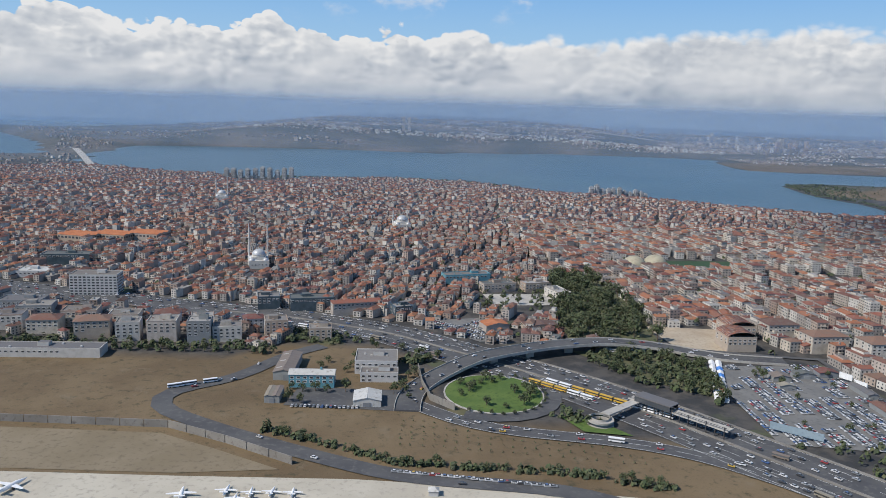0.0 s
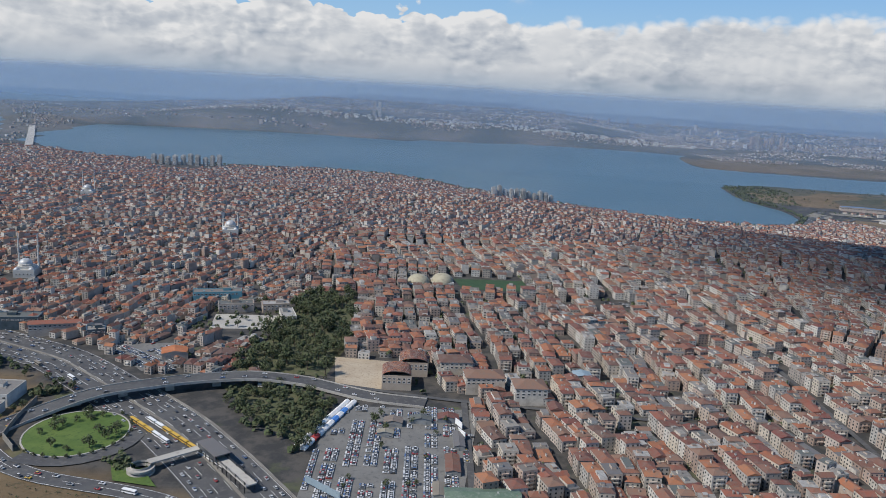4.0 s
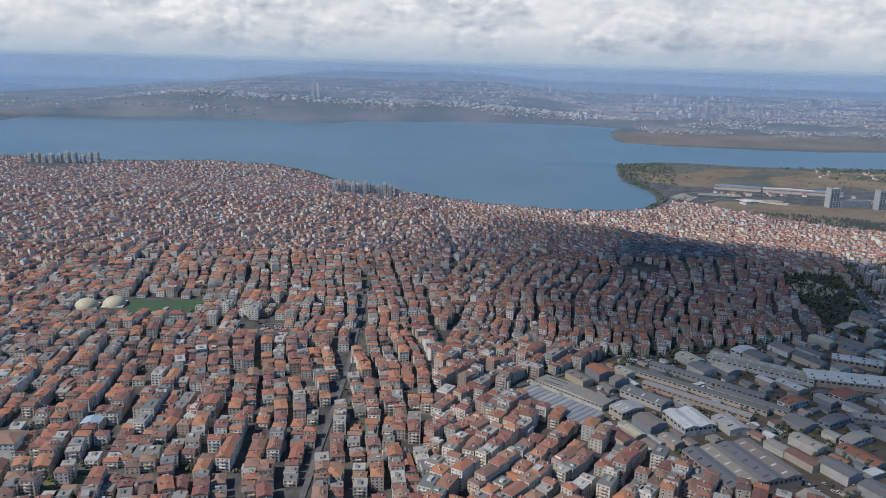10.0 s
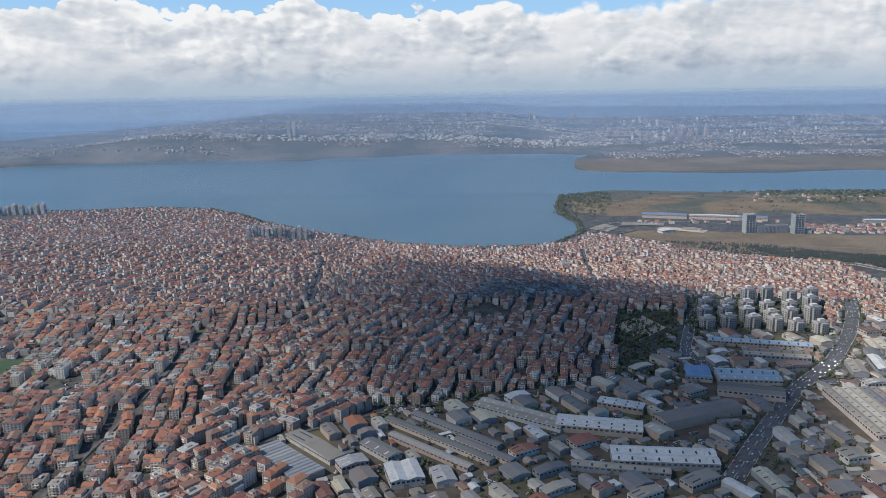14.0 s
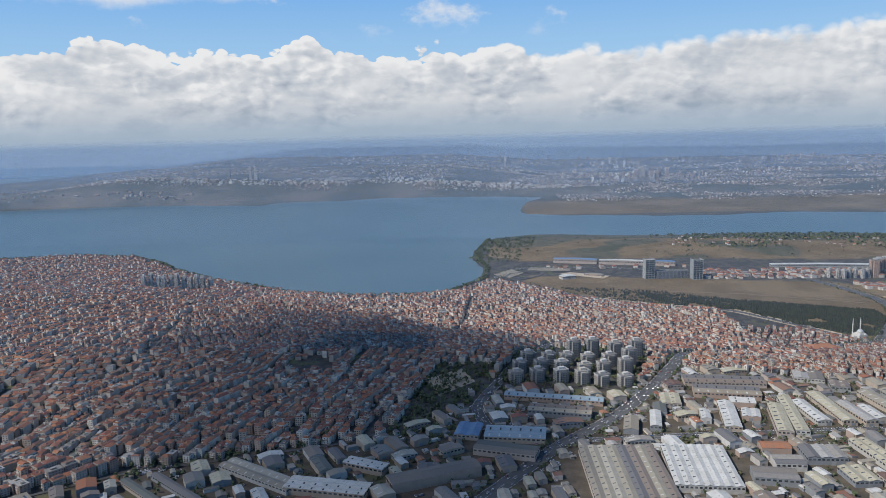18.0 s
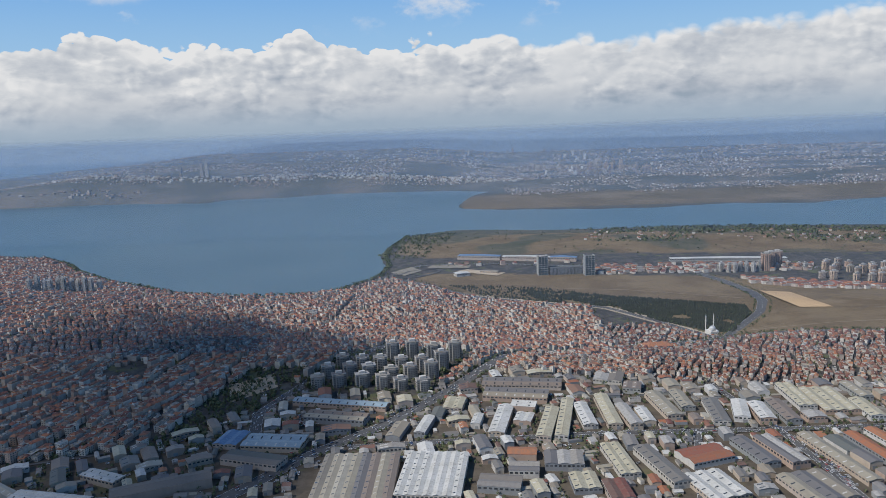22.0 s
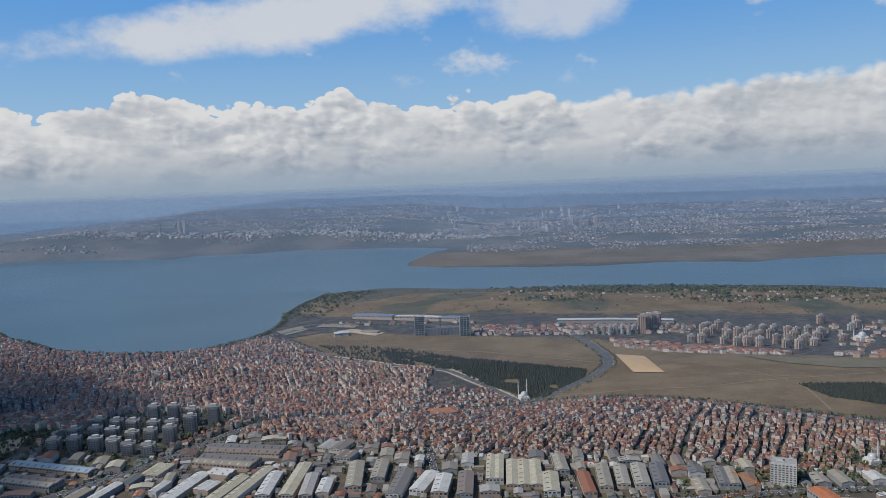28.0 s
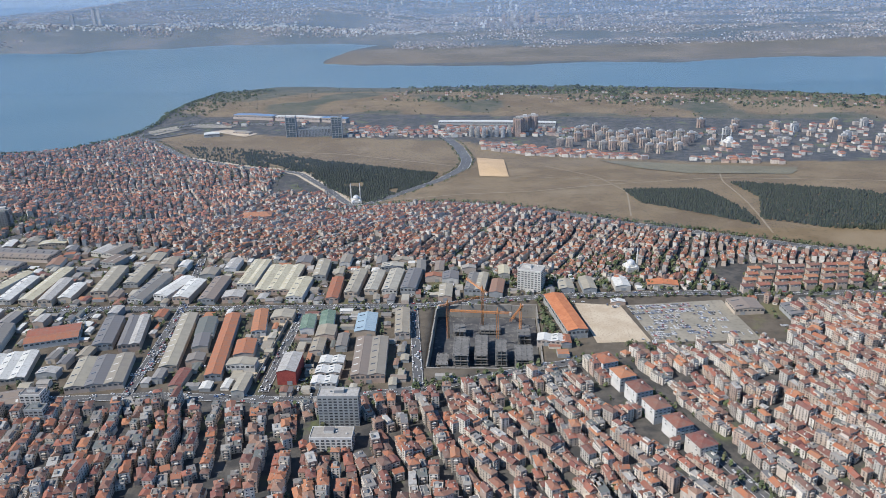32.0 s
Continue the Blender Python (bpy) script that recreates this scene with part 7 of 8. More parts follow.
def tree_meshes(seed, tall, wide, leaves):
    rng = random.Random(seed)
    t = Heap([BARK])
    limb(t, (0, 0, -0.2), (0.05, 0, tall * 0.45), tall * 0.035, tall * 0.02, 0)
    lobes = []
    for k in range(7):
        a = 2 * math.pi * k / 7 + rng.uniform(-0.4, 0.4)
        r = wide * rng.uniform(0.2, 0.42)
        p = (r * math.cos(a), r * math.sin(a), tall * rng.uniform(0.45, 0.8))
        limb(t, (0.05, 0, tall * rng.uniform(0.3, 0.45)), p, tall * 0.014, tall * 0.005, 0, 4)
        lobes.append((p, wide * rng.uniform(0.2, 0.33)))
    lobes.append(((0, 0, tall * 0.82), wide * 0.3))
    c = Heap([LEAF])
    for _ in range(leaves):
        (cx, cy, cz), r = rng.choice(lobes)
        d = Vector((rng.gauss(0, 1), rng.gauss(0, 1), rng.gauss(0, 1))).normalized() * r * rng.uniform(0.55, 1.08)
        o = Vector((cx, cy, cz)) + d
        n = (d.normalized() + Vector((rng.uniform(-0.6, 0.6), rng.uniform(-0.6, 0.6), rng.uniform(-0.2, 0.8)))).normalized()
        u = n.orthogonal().normalized() * rng.uniform(0.16, 0.34) * tall / 4
        v = n.cross(u) * rng.uniform(0.6, 1.0)
        c.faces([tuple(o - u), tuple(o - v * 0.8), tuple(o + u), tuple(o + v)], [(0, 1, 2, 3)], 0)
    return t.mesh("trunk"), c.mesh("crown")


TREES = [tree_meshes(100 + k, 3.6 + 0.5 * (k % 3), 3.0 + 0.4 * (k % 2), 230) for k in range(5)]
tr = random.Random(31)


def tree(x, y, size, label="leafy green street tree", group="trees"):
    k = tr.randrange(5)
    e = new("tree", TREES[k][0])
    e.matrix_world = Matrix.Translation((x, y, zat(x, y))) @ Matrix.Rotation(tr.uniform(0, 6.28), 4, "Z") @ Matrix.Diagonal((size, size, size * tr.uniform(0.85, 1.15), 1))
    tagged(e, label, "tree", group)
    part("crown", TREES[k][1], e)
    return e


def scatter(poly, n, rng):
    px, py = np.array(poly, float).T
    pts = np.array([(rng.uniform(px.min(), px.max()), rng.uniform(py.min(), py.max())) for _ in range(n * 4)])
    return pts[inside(poly, pts[:, 0], pts[:, 1])][:n]


for x, y in scatter(GROVE, 115, tr):
    if not (96 < x < 122 and 292 < y < 330):
        tree(x, y, tr.uniform(1.3, 2.0), "dense green tree of the grove", "grove")
for x, y in scatter(GARDENS, 60, tr):
    if distance(HIGHWAY, [x], [y])[0] > 14:
        tree(x, y, tr.uniform(0.8, 1.3), "green tree of the roadside garden", "garden trees")
for x, y in ((8, 246), (12, 243), (15, 247), (11, 240), (19, 249), (22, 252), (26, 240), (31, 236), (30, 245), (8, 236), (16, 228), (22, 226), (28, 229), (32, 240), (17, 252)):
    tree(x, y, tr.uniform(0.7, 1.2), "dark green tree on the lawn", "lawn trees")
for k in range(16):
    a = radians(-120 + 12 * k)
    tree(19 + 17.3 * math.cos(a), 239 + 18.3 * math.sin(a), 0.45, "small round tree at the lawn's edge", "lawn edge trees")
for x, y in ((-30, 268), (-31, 262), (-32, 256), (-40, 266), (-42, 260), (-36, 236), (-40, 237), (-44, 236), (-48, 238), (-30, 237), (-12, 240), (-11, 245), (-14, 236), (-10, 252), (-47, 227), (-43, 226), (-8, 255), (-3, 270), (0, 274), (-6, 278), (-14, 283), (-24, 284), (-70, 284), (-64, 287), (-52, 290), (-40, 291), (-10, 238), (-9, 232)):
    tree(x, y, tr.uniform(0.6, 1.1), "green tree beside the compound", "compound trees")
for k in range(34):
    x = -48 + 3.2 * k + tr.uniform(-1, 1)
    y = np.interp(x, (-60, -32, -10, 12, 40, 80), (207, 194, 184, 181.5, 180, 166)) + tr.uniform(1.6, 5)
    if tr.random() < 0.75:
        tree(x, y, tr.uniform(0.4, 0.85), "scrubby bush beside the perimeter road", "perimeter bushes")
for k in range(40):
    x = -230 + 5.4 * k
    if x < -62:
        tree(x + tr.uniform(-2, 2), 274 + tr.uniform(-1, 2.5), tr.uniform(0.6, 1.2), "green tree along the field's edge", "field edge trees")
for x, y in scatter(SCHOOLS, 14, tr):
    tree(x, y, tr.uniform(0.7, 1.1), "green tree of the school yard", "school trees")
for x, y in scatter([(110, 270), (150, 275), (146, 212), (112, 212)], 16, tr):
    tree(x, y, tr.uniform(0.5, 0.9), "small tree in the car park", "car park trees")

clumps = Heap([LEAF])


def clump(h, x, y, z, r, tall, rng, n=9):
    """A rough crown of leaning leaf faces."""
    for _ in range(n):
        d = Vector((rng.gauss(0, 1), rng.gauss(0, 1), abs(rng.gauss(0, 0.9)))).normalized()
        o = Vector((x + d.x * r * 0.75, y + d.y * r * 0.75, z + tall * (0.25 + 0.7 * d.z)))
        m = (d + Vector((rng.uniform(-0.5, 0.5), rng.uniform(-0.5, 0.5), rng.uniform(0, 0.6)))).normalized()
        u = m.orthogonal().normalized() * r * rng.uniform(0.45, 0.8)
        v = m.cross(u) * rng.uniform(0.6, 1)
        h.faces([tuple(o - u), tuple(o - v), tuple(o + u), tuple(o + v)], [(0, 1, 2, 3)], 0)


cr = random.Random(9)
pts = np.array([(cr.uniform(-600, 1500), cr.uniform(200, 1150)) for _ in range(15000)])
good = inside(CITY, pts[:, 0], pts[:, 1]) & (pts[:, 1] > np.interp(pts[:, 0], SEEN_X, SEEN_Y) - 10)
for bad in (LOT_EAST, LOT_WEST, RUINS, [(1172, 490), (1260, 490), (1262, 436), (1178, 434)], [(1084, 485), (1152, 485), (1156, 400), (1086, 400)]):
    good &= ~inside(bad, pts[:, 0], pts[:, 1])
for pp, width in ROADS:
    good &= distance(pp, pts[:, 0], pts[:, 1]) > width / 2 + 0.5
zz = land(pts[:, 0], pts[:, 1])
dens = np.array([noise.noise((x * 0.02, y * 0.02, 5)) for x, y in pts])
for (x, y), z, g, dn in zip(pts, zz, good, dens):
    if g and dn > -0.05:
        clump(clumps, x, y, z, cr.uniform(0.8, 1.5), cr.uniform(2.0, 3.8), cr, 10 if y < 500 else 6)
for poly, n in (([(1160, 500), (1205, 515), (1260, 520), (1262, 545), (1200, 560), (1165, 540)], 170), ([(1152, 486), (1168, 486), (1172, 430), (1158, 428)], 60), (PARK, 420), (ESTATE, 420), ([(400, 420), (470, 440), (560, 468), (560, 455), (480, 422), (410, 385)], 120), ([(1105, 520), (1260, 512), (1262, 502), (1110, 505)], 260), ([(1090, 392), (1150, 412), (1180, 424), (1182, 418), (1150, 405), (1095, 384)], 60), ([(1154, 480), (1160, 480), (1160, 430), (1154, 430)], 40), ([(1262, 500), (1400, 545), (1420, 530), (1270, 485)], 200)):
    for x, y in scatter(poly, n, cr):
        if all((x - a) ** 2 + (y - b) ** 2 > (r + 0.5) ** 2 for a, b, r in TAKEN):
            clump(clumps, x, y, zat(x, y), cr.uniform(0.9, 1.7), cr.uniform(2.2, 4.2), cr, 11)
for (ax, ay), (bx, by), n in [((1182, 424), (1238, 290), 90)]:
    for k in range(n):
        f = cr.random()
        clump(clumps, ax + (bx - ax) * f + cr.uniform(-3.2, 3.2), ay + (by - ay) * f, 0, cr.uniform(0.8, 1.4), cr.uniform(2, 3.5), cr, 10)
SHORE = [q for q in WATERS[0] if q[1] < 1500 and -300 < q[0] < 720]
work = np.array([(cr.uniform(380, 1290), cr.uniform(280, 590)) for _ in range(7500)])
wk = inside(INDUSTRY, work[:, 0], work[:, 1]) & ~inside([(1084, 485), (1152, 485), (1156, 400), (1086, 400)], work[:, 0], work[:, 1]) & ~((work[:, 0] > 1172) & (work[:, 1] > 434) & (work[:, 1] < 490))
for pp, width in ROADS:
    wk &= distance(pp, work[:, 0], work[:, 1]) > width / 2 + 0.3
for x, y in work[wk]:
    if all((x - a) ** 2 + (y - b) ** 2 > (r + 0.6) ** 2 for a, b, r in TAKEN) and noise.noise((x * 0.03, y * 0.03, 4)) > -0.16:
        clump(clumps, x, y, 0, cr.uniform(0.7, 1.4), cr.uniform(1.6, 3.4), cr, 10)
# rows along the plain, the valley road and the shore
for pp, off, step in ((EDGE, (4.5, 6.5), 2.4), (VALLEY, (-8, 8), 5), (WOOD_ROAD, (6,), 6), (SHORE_ROAD, (-7, 7), 7), (MAIN, (-6.5, 6.5), 4), (SPINE, (-4.5, 4.5), 5), (SHORE, (-4, -8, 4, 8), 3)):
    for x0, y0, dx, dy, L in along(pp):
        for o in off:
            t = 0.0
            while t < L:
                if cr.random() < 0.75:
                    x, y = x0 + dx * t - dy * o + cr.uniform(-1, 1), y0 + dy * t + dx * o + cr.uniform(-1, 1)
                    if pp is SHORE:
                        if not inside(WATERS[0], [x], [y])[0]:
                            clump(clumps, x, y, height(x, y), cr.uniform(1.3, 2.4), cr.uniform(2.5, 5), cr, 8)
                    elif all((x - a) ** 2 + (y - b) ** 2 > (r + 0.5) ** 2 for a, b, r in TAKEN):
                        clump(clumps, x, y, zat(x, y), cr.uniform(0.9, 1.5), cr.uniform(2, 3.6), cr, 8)
                t += step
for x, y in scatter([(613, 1250), (628, 1190), (690, 1210), (720, 1330), (735, 1480), (690, 1470), (640, 1430)], 380, cr):
    clump(clumps, x, y, float(terrain_arrays(np.array([x]), np.array([y]))[0][0]), cr.uniform(1.4, 2.6), cr.uniform(2, 3.6), cr, 8)
rows_ = scatter([(940, 1450), (1150, 1462), (1340, 1436), (1700, 1320), (2200, 1200), (2200, 1150), (1500, 1330), (1150, 1380)], 1500, cr)
rz = terrain_arrays(rows_[:, 0], rows_[:, 1])[0]
for (x, y), z in zip(rows_, rz):
    clump(clumps, x, y, float(z), cr.uniform(1.8, 4.0), cr.uniform(2.5, 5), cr, 6)
rows_ = scatter([(960, 1290), (1300, 1250), (1900, 1190), (2300, 1180), (1700, 1300), (1350, 1400), (1000, 1440)], 1700, cr)
rows_ = rows_[[noise.noise((x * 0.008, y * 0.02, 3.0)) > -0.12 for x, y in rows_]]
rz = terrain_arrays(rows_[:, 0], rows_[:, 1])[0]
for (x, y), z in zip(rows_, rz):
    clump(clumps, x, y, float(z), cr.uniform(1.6, 3.4), cr.uniform(2, 4), cr, 6)
rows_ = scatter(HEADLAND, 700, cr)
rz = terrain_arrays(rows_[:, 0], rows_[:, 1])[0]
for (x, y), z in zip(rows_, rz):
    clump(clumps, x, y, float(z), cr.uniform(1.0, 2.0), cr.uniform(1.5, 3), cr, 6)
# young plants in rows on the dry slope
for i in range(22):
    for j in range(5):
        x, y = -10 + 3.2 * i + cr.uniform(-0.4, 0.4), 215 - 1.1 * i * 0.35 - 4.2 * j + cr.uniform(-0.4, 0.4)
        if distance(LOW_RAMP, [x], [y])[0] > 5 and distance(PERIMETER, [x], [y])[0] > 6 and inside(AIRFIELD, [x], [y])[0]:
            clump(clumps, x, y, 0, 0.35, 0.8, cr, 6)
for k in range(210):
    x = cr.uniform(-50, 62)
    y = float(np.interp(x, (-60, -32, -10, 12, 40, 80), (207, 194, 184, 181.5, 180, 166))) + cr.uniform(1.4, 4.5)
    clump(clumps, x, y, 0, cr.uniform(0.5, 1.1), cr.uniform(0.9, 2.2), cr, 12)
for poly, n in ((GARDENS, 150), (GROVE, 160), ([(-230, 272), (-64, 272), (-64, 284), (-230, 284)], 150), ([(-64, 286), (-20, 288), (-30, 300), (-70, 306)], 60), ([(40, 226), (52, 220), (44, 214), (36, 222)], 20), ([(-10, 262), (4, 280), (-4, 284), (-14, 270)], 40), ([(88, 200), (104, 206), (150, 204), (150, 180), (110, 170)], 60), (SCHOOLS, 40), (FRONT, 200)):
    for x, y in scatter(poly, n, cr):
        if all(distance(pp, [x], [y])[0] > width / 2 + 0.4 for pp, width in ROADS[:5]) and not (94 < x < 124 and 290 < y < 330):
            clump(clumps, x, y, 0, cr.uniform(0.8, 1.5), cr.uniform(1.6, 3.6), cr, 12)
clumps.thing("trees", "small leafy trees scattered between houses and along roads", "trees", "stuff")

pines = Heap([PINE])


def pine(h, x, y, z, r, tall, rng):
    n = 6
    a0 = rng.uniform(0, 1)
    for lo, hi, k in ((0.1, 0.7, 1.0), (0.45, 1.0, 0.68)):
        o = len(h.v)
        h.v += [(x + r * k * rng.uniform(0.75, 1.15) * math.cos(a0 + 2 * math.pi * i / n), y + r * k * rng.uniform(0.75, 1.15) * math.sin(a0 + 2 * math.pi * i / n), z + tall * (lo + rng.uniform(-0.06, 0.06))) for i in range(n)]
        h.v.append((x, y, z + tall * hi))
        for i in range(n):
            h.f.append((o + i, o + (i + 1) % n, o + n))
            h.i.append(0)


for poly, n in (([(735, 1012), (850, 985), (925, 938), (850, 914), (800, 925)], 420), (WOOD_1, 7000), (WOOD_2, 2600), (WOOD_3, 5200)):
    p_ = scatter(poly, n, cr)
    z_ = land(p_[:, 0], p_[:, 1])
    for (x, y), z in zip(p_, z_):
        if poly is WOOD_1 and noise.noise((x * 0.05, y * 0.05, 2)) + 0.5 * noise.noise((x * 0.2, y * 0.2, 4)) > 0.14 + (x - 880) * 0.003:
            continue
        pine(pines, x, y, float(z), cr.uniform(0.9, 1.6), cr.uniform(1.8, 3.4), cr)
pines.thing("pine_wood", "dark green pine plantation on the dry plain", "trees", "stuff")


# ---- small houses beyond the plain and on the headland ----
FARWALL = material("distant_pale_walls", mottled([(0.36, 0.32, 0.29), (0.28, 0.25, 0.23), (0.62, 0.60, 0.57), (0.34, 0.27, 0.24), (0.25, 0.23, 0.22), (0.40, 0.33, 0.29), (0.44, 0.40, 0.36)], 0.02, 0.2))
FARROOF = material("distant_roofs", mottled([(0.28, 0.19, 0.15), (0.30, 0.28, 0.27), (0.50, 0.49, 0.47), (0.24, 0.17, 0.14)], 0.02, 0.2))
village = Heap([WALL, TILE, FLATROOF])
vg = random.Random(6)
for poly, n in (([(940, 1055), (1215, 1050), (1230, 1085), (1100, 1110), (930, 1110)], 260), ([(1112, 1015), (1235, 955), (1300, 905), (1180, 940), (1112, 985)], 240), ([(1345, 905), (1800, 860), (2600, 900), (2600, 1130), (1500, 1110), (1345, 1060)], 900), ([(1330, 880), (1420, 850), (1400, 900), (1340, 905)], 40), ([(950, 1300), (1700, 1220), (1700, 1290), (980, 1430)], 110), ([(720, 1130), (930, 1130), (930, 1150), (720, 1160)], 14)):
    p_ = scatter(poly, n, vg)
    z_ = terrain_arrays(p_[:, 0], p_[:, 1])[0]
    for (x, y), z in zip(p_, z_):
        w_, d_, f = (vg.uniform(4, 8), vg.uniform(4, 7), vg.randint(2, 3)) if y < 1200 else (vg.uniform(3, 5), vg.uniform(3, 4.5), vg.randint(1, 2))
        a = vg.choice((0.2, -0.3, 0.0))
        village.box(x, y, z - 1, z + f * STOREY, w_, d_, a, 0, 2)
        if vg.random() < 0.75:
            gable(village, x, y, z + f * STOREY, w_, d_, a, 1.1, 0.2, 1, True)
village.thing("village", "small houses with red roofs beyond the dry plain", "houses", "stuff")


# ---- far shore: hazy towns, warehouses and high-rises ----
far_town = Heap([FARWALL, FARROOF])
fr = random.Random(14)


def far_box(x, y, w_, d_, tall, a=0.0):
    z = float(terrain_arrays(np.array([x]), np.array([y]))[0][0])
    far_town.box(x, y, z - 6, z + tall, w_, d_, a, 0, 1 if fr.random() < 0.6 else 0)


def far_cluster(n, x0, x1, y0, y1, w0, w1, t0, t1, lump=0.0):
    p_ = np.array([(fr.uniform(x0, x1), fr.uniform(y0, y1)) for _ in range(n)])
    zf, wet, dd = terrain_arrays(p_[:, 0], p_[:, 1])
    for (x, y), z, wt, d in zip(p_, zf, wet, dd):
        if wt or d < 25 or noise.noise((x * 0.004, y * 0.008, 1)) < lump:
            continue
        w_ = fr.uniform(w0, w1)
        t = fr.uniform(t0, t1)
        far_town.box(x, y, z - 6, z + t, w_, fr.uniform(w0, w1), fr.uniform(-0.4, 0.4), 0, 1 if fr.random() < 0.6 else 0)


far_cluster(420, -700, 950, 2470, 2580, 5, 12, 3, 6, -0.1)      # warehouses along the crest
far_cluster(3600, -900, 1200, 2480, 3000, 3, 6, 2, 4, -0.1)
far_cluster(7500, 850, 3300, 2100, 2620, 2.5, 4.5, 1.8, 3.4, -0.10)
far_cluster(7000, 500, 3300, 2560, 3200, 3, 5.5, 2, 4, -0.14)
far_cluster(7500, -1100, 3300, 3100, 4200, 4.5, 8, 2.5, 5.5, -0.12)
far_cluster(2200, -800, 900, 2400, 2640, 2.5, 5, 2, 3.6, -0.1)
far_cluster(160, 500, 1500, 3100, 3900, 6, 10, 12, 30, 0.16)
far_cluster(130, 950, 1420, 2600, 3000, 6, 9, 9, 16, 0.0)
far_cluster(240, 1700, 3300, 2800, 3900, 6, 10, 8, 16, 0.1)
far_cluster(700, -1450, -700, 1850, 2700, 3, 6, 2, 4.5, -0.2)
far_cluster(900, -1400, -560, 1330, 2200, 3, 6, 2, 4.5, -0.2)
far_cluster(60, -800, -200, 2230, 2330, 5, 12, 2, 5, -0.2)
for x in (-134, -116, -205):
    far_box(x, 2520, 9, 9, 46 if x > -200 else 34)
for k in range(8):
    far_box(1150 + 16 * k + fr.uniform(-4, 4), 2700 + fr.uniform(-40, 40), 11, 11, fr.uniform(26, 42))
for k in range(9):
    far_box(1090 + 14 * k, 2560, 9, 9, 16)
white_sheds = Heap([WHITESHEET])
for k in range(340):
    x = fr.uniform(-620, 900)
    y = 2500 + fr.uniform(-30, 40) + 30 * math.sin(x * 0.006)
    z = float(terrain_arrays(np.array([x]), np.array([y]))[0][0])
    white_sheds.box(x, y, z - 4, z + fr.uniform(2.5, 5), fr.uniform(4, 11), fr.uniform(6, 12), fr.uniform(-0.3, 0.3), 0)
white_sheds.thing("warehouses", "row of white warehouses on the far crest", "warehouses", "stuff")
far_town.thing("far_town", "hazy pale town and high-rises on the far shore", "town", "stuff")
br, bp, bn, bz = ribbon("long_bridge", BRIDGE, 14, 0, CONCRETE, "long straight road bridge over the lagoon mouth", "bridge", thick=1.2, profile=lambda s: -26.0, drape=False, step=30)
for k in range(2, len(bp) - 1, 2):
    h = Heap([CONCRETE])
    h.box(bp[k][0], bp[k][1], -34, -27, 2, 10, math.atan2(bn[k][1], bn[k][0]) - math.pi / 2, 0)
    part("pier", h.mesh("pier"), br)


# ---- the cloud whose shade lies over the middle of the town ----
CLOUD = bpy.data.materials.new("cloud_vapour")
CLOUD.use_nodes = True
cn = Nodes(CLOUD.node_tree)
cd = cn.add("ShaderNodeBsdfDiffuse", Color=(0.85, 0.85, 0.86, 1))
ct = cn.add("ShaderNodeBsdfTransparent")
cm = cn.add("ShaderNodeMixShader", i0=0.745, i1=cd.outputs[0], i2=ct.outputs[0])
cn.add("ShaderNodeOutputMaterial", Surface=cm.outputs[0])


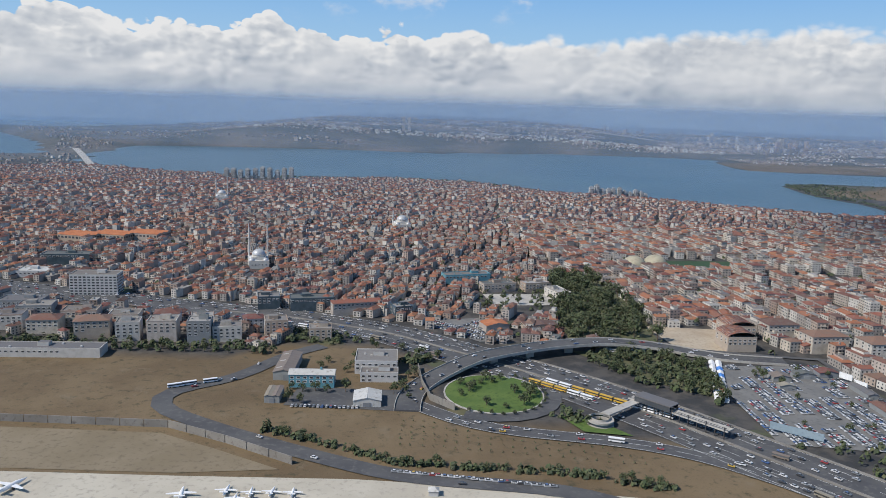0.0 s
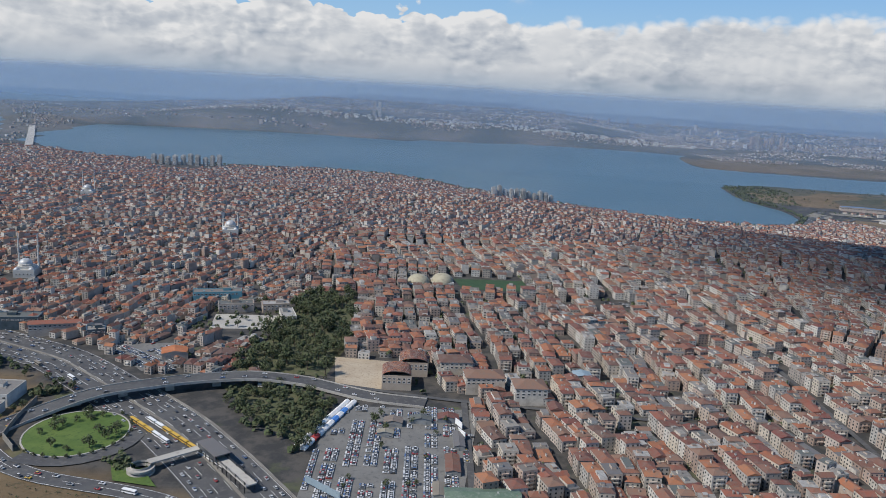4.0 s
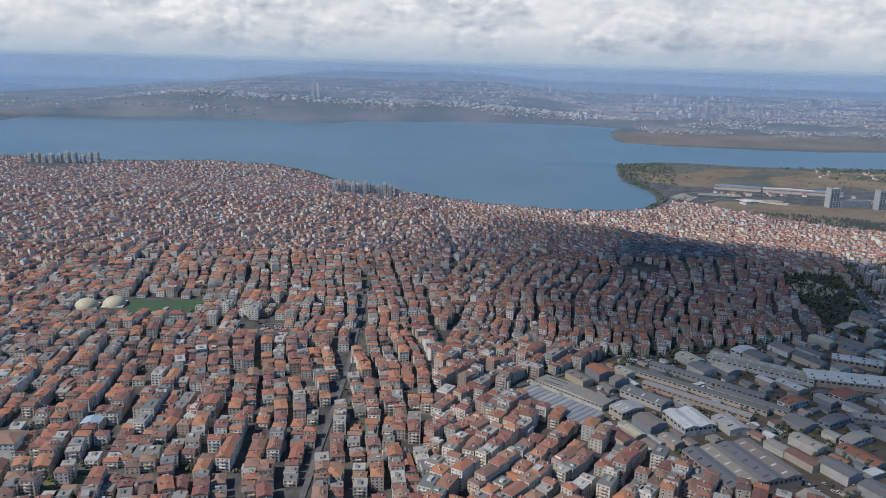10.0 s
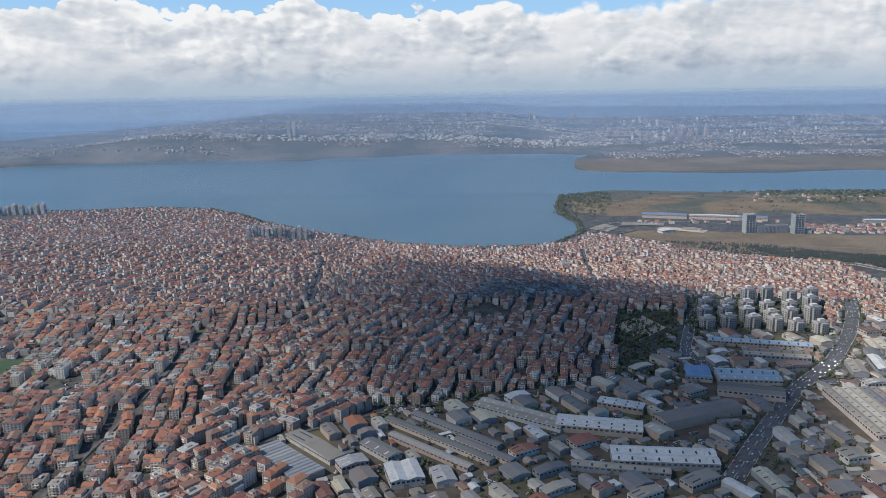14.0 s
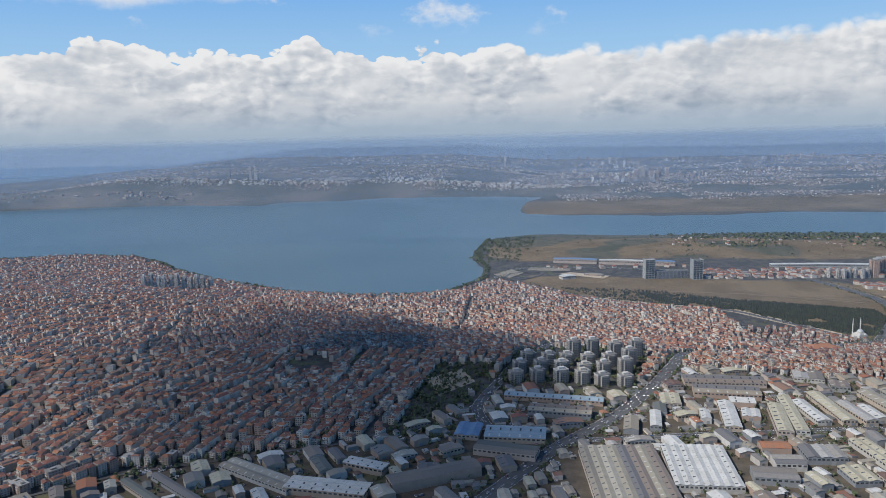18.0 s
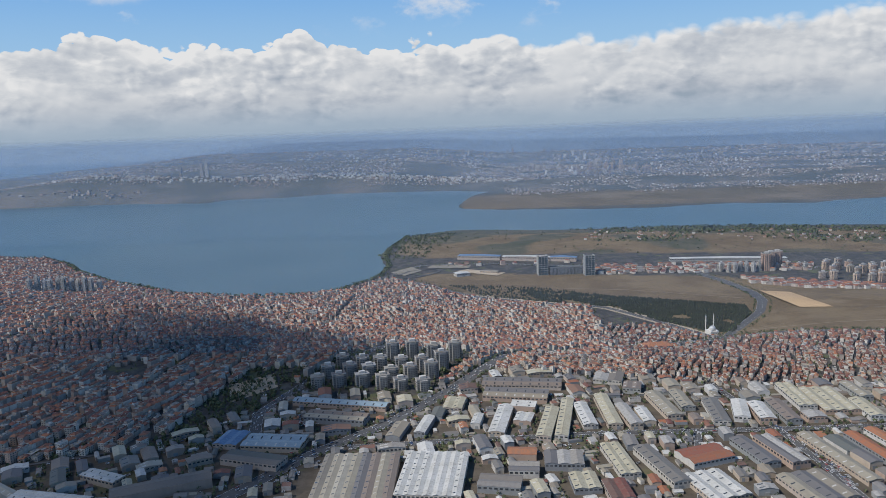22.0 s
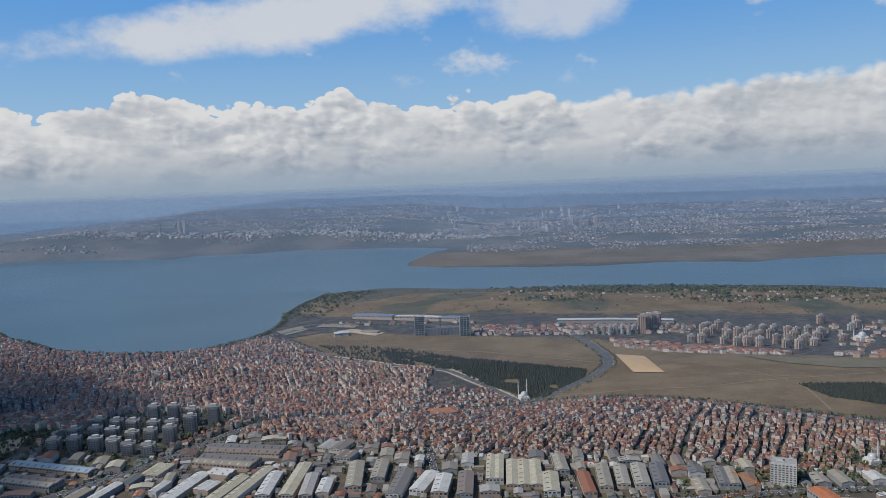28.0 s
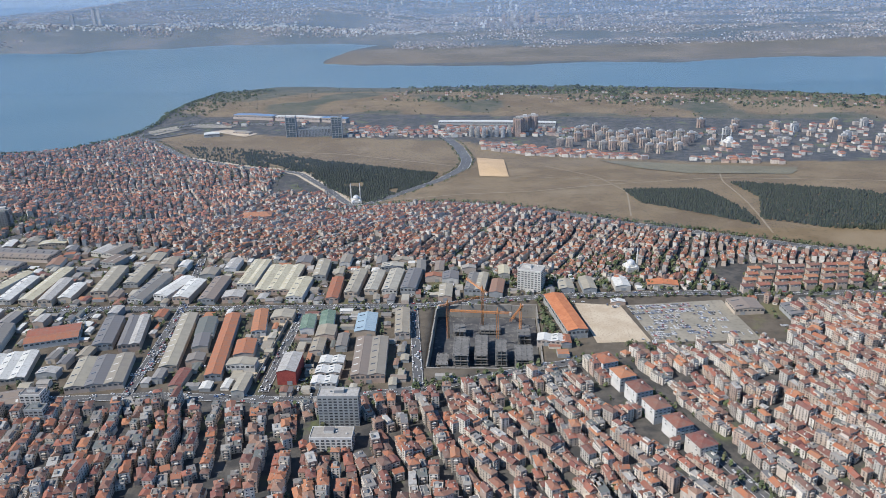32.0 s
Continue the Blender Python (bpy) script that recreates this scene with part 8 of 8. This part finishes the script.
def cloud():
    """Stacked, ragged shells of thin vapour, widest below."""
    tall = 760.0
    off = sun_way() * (tall / sun_way().z)
    v, f = [], []
    seg, rings = 96, 14
    for k in range(7):
        s, o = 1.30 - 0.09 * k, len(v)
        for i in range(rings + 1):
            for q in range(seg):
                a = 2 * math.pi * q / seg
                ca, sa = math.cos(a), math.sin(a)
                edge_ = 1 + 0.34 * noise.noise((ca * 1.6 + k * 3.1, sa * 1.6, k * 1.7)) + 0.2 * noise.noise((ca * 5 + k, sa * 5, 4.0 + k)) + 0.08 * noise.noise((ca * 16, sa * 16, k))
                r = s * edge_ * i / rings
                x, y = 486 + 140 * r * ca - 52 * r * sa + 14 * noise.noise((k, 2.2, 0)), 530 + 245 * r * sa
                h_ = 26 * math.sqrt(max(0.0, 1 - (i / rings) ** 2)) * (1 + 0.5 * noise.noise((x * 0.03, y * 0.03, k)))
                v.append((x + off.x, y + off.y, tall + 22 * k + h_))
        f += [(o + i * seg + q, o + i * seg + (q + 1) % seg, o + (i + 1) * seg + (q + 1) % seg, o + (i + 1) * seg + q) for i in range(rings) for q in range(seg)]
    ob = new("cloud", mesh_of("cloud", v, f, [CLOUD], smooth=True))
    return tagged(ob, "white cumulus cloud high over the town", "cloud", kind="stuff")


cloud()


# ---- upright blue sheets standing in for haze, from the town to the far shore ----
HAZE_SHEET = bpy.data.materials.new("haze")
HAZE_SHEET.use_nodes = True
hn = Nodes(HAZE_SHEET.node_tree)
hxyz = hn.add("ShaderNodeSeparateXYZ", Vector=place_of(hn))
hz = hxyz.outputs[2]
hy = hxyz.outputs[1]
# blue share of a sheet, larger for the sheets further off
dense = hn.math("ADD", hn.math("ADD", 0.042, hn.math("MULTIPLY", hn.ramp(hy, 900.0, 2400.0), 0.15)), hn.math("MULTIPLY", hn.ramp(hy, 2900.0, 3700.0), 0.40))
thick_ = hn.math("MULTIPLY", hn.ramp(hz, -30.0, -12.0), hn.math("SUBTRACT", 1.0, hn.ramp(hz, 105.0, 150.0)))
# normals turned up and down so the blue is lit alike on both sides
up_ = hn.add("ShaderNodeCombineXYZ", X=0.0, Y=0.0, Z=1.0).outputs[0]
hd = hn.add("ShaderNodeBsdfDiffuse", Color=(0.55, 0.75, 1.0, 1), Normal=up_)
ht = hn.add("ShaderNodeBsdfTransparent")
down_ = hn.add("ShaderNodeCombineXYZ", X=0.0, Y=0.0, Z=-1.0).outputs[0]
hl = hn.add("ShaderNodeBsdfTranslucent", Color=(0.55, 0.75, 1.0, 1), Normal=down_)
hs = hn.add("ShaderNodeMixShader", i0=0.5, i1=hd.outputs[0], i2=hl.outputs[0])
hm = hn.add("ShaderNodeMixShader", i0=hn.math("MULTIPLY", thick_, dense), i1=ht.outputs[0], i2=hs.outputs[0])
hn.add("ShaderNodeOutputMaterial", Surface=hm.outputs[0])
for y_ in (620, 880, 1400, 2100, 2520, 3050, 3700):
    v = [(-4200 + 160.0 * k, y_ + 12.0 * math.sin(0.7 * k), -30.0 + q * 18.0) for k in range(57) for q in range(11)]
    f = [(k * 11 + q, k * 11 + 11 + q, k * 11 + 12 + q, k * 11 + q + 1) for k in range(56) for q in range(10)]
    tagged(new("haze", mesh_of("haze", v, f, [HAZE_SHEET])), "upright see-through blue sheet standing in for haze", "haze", kind="structure")
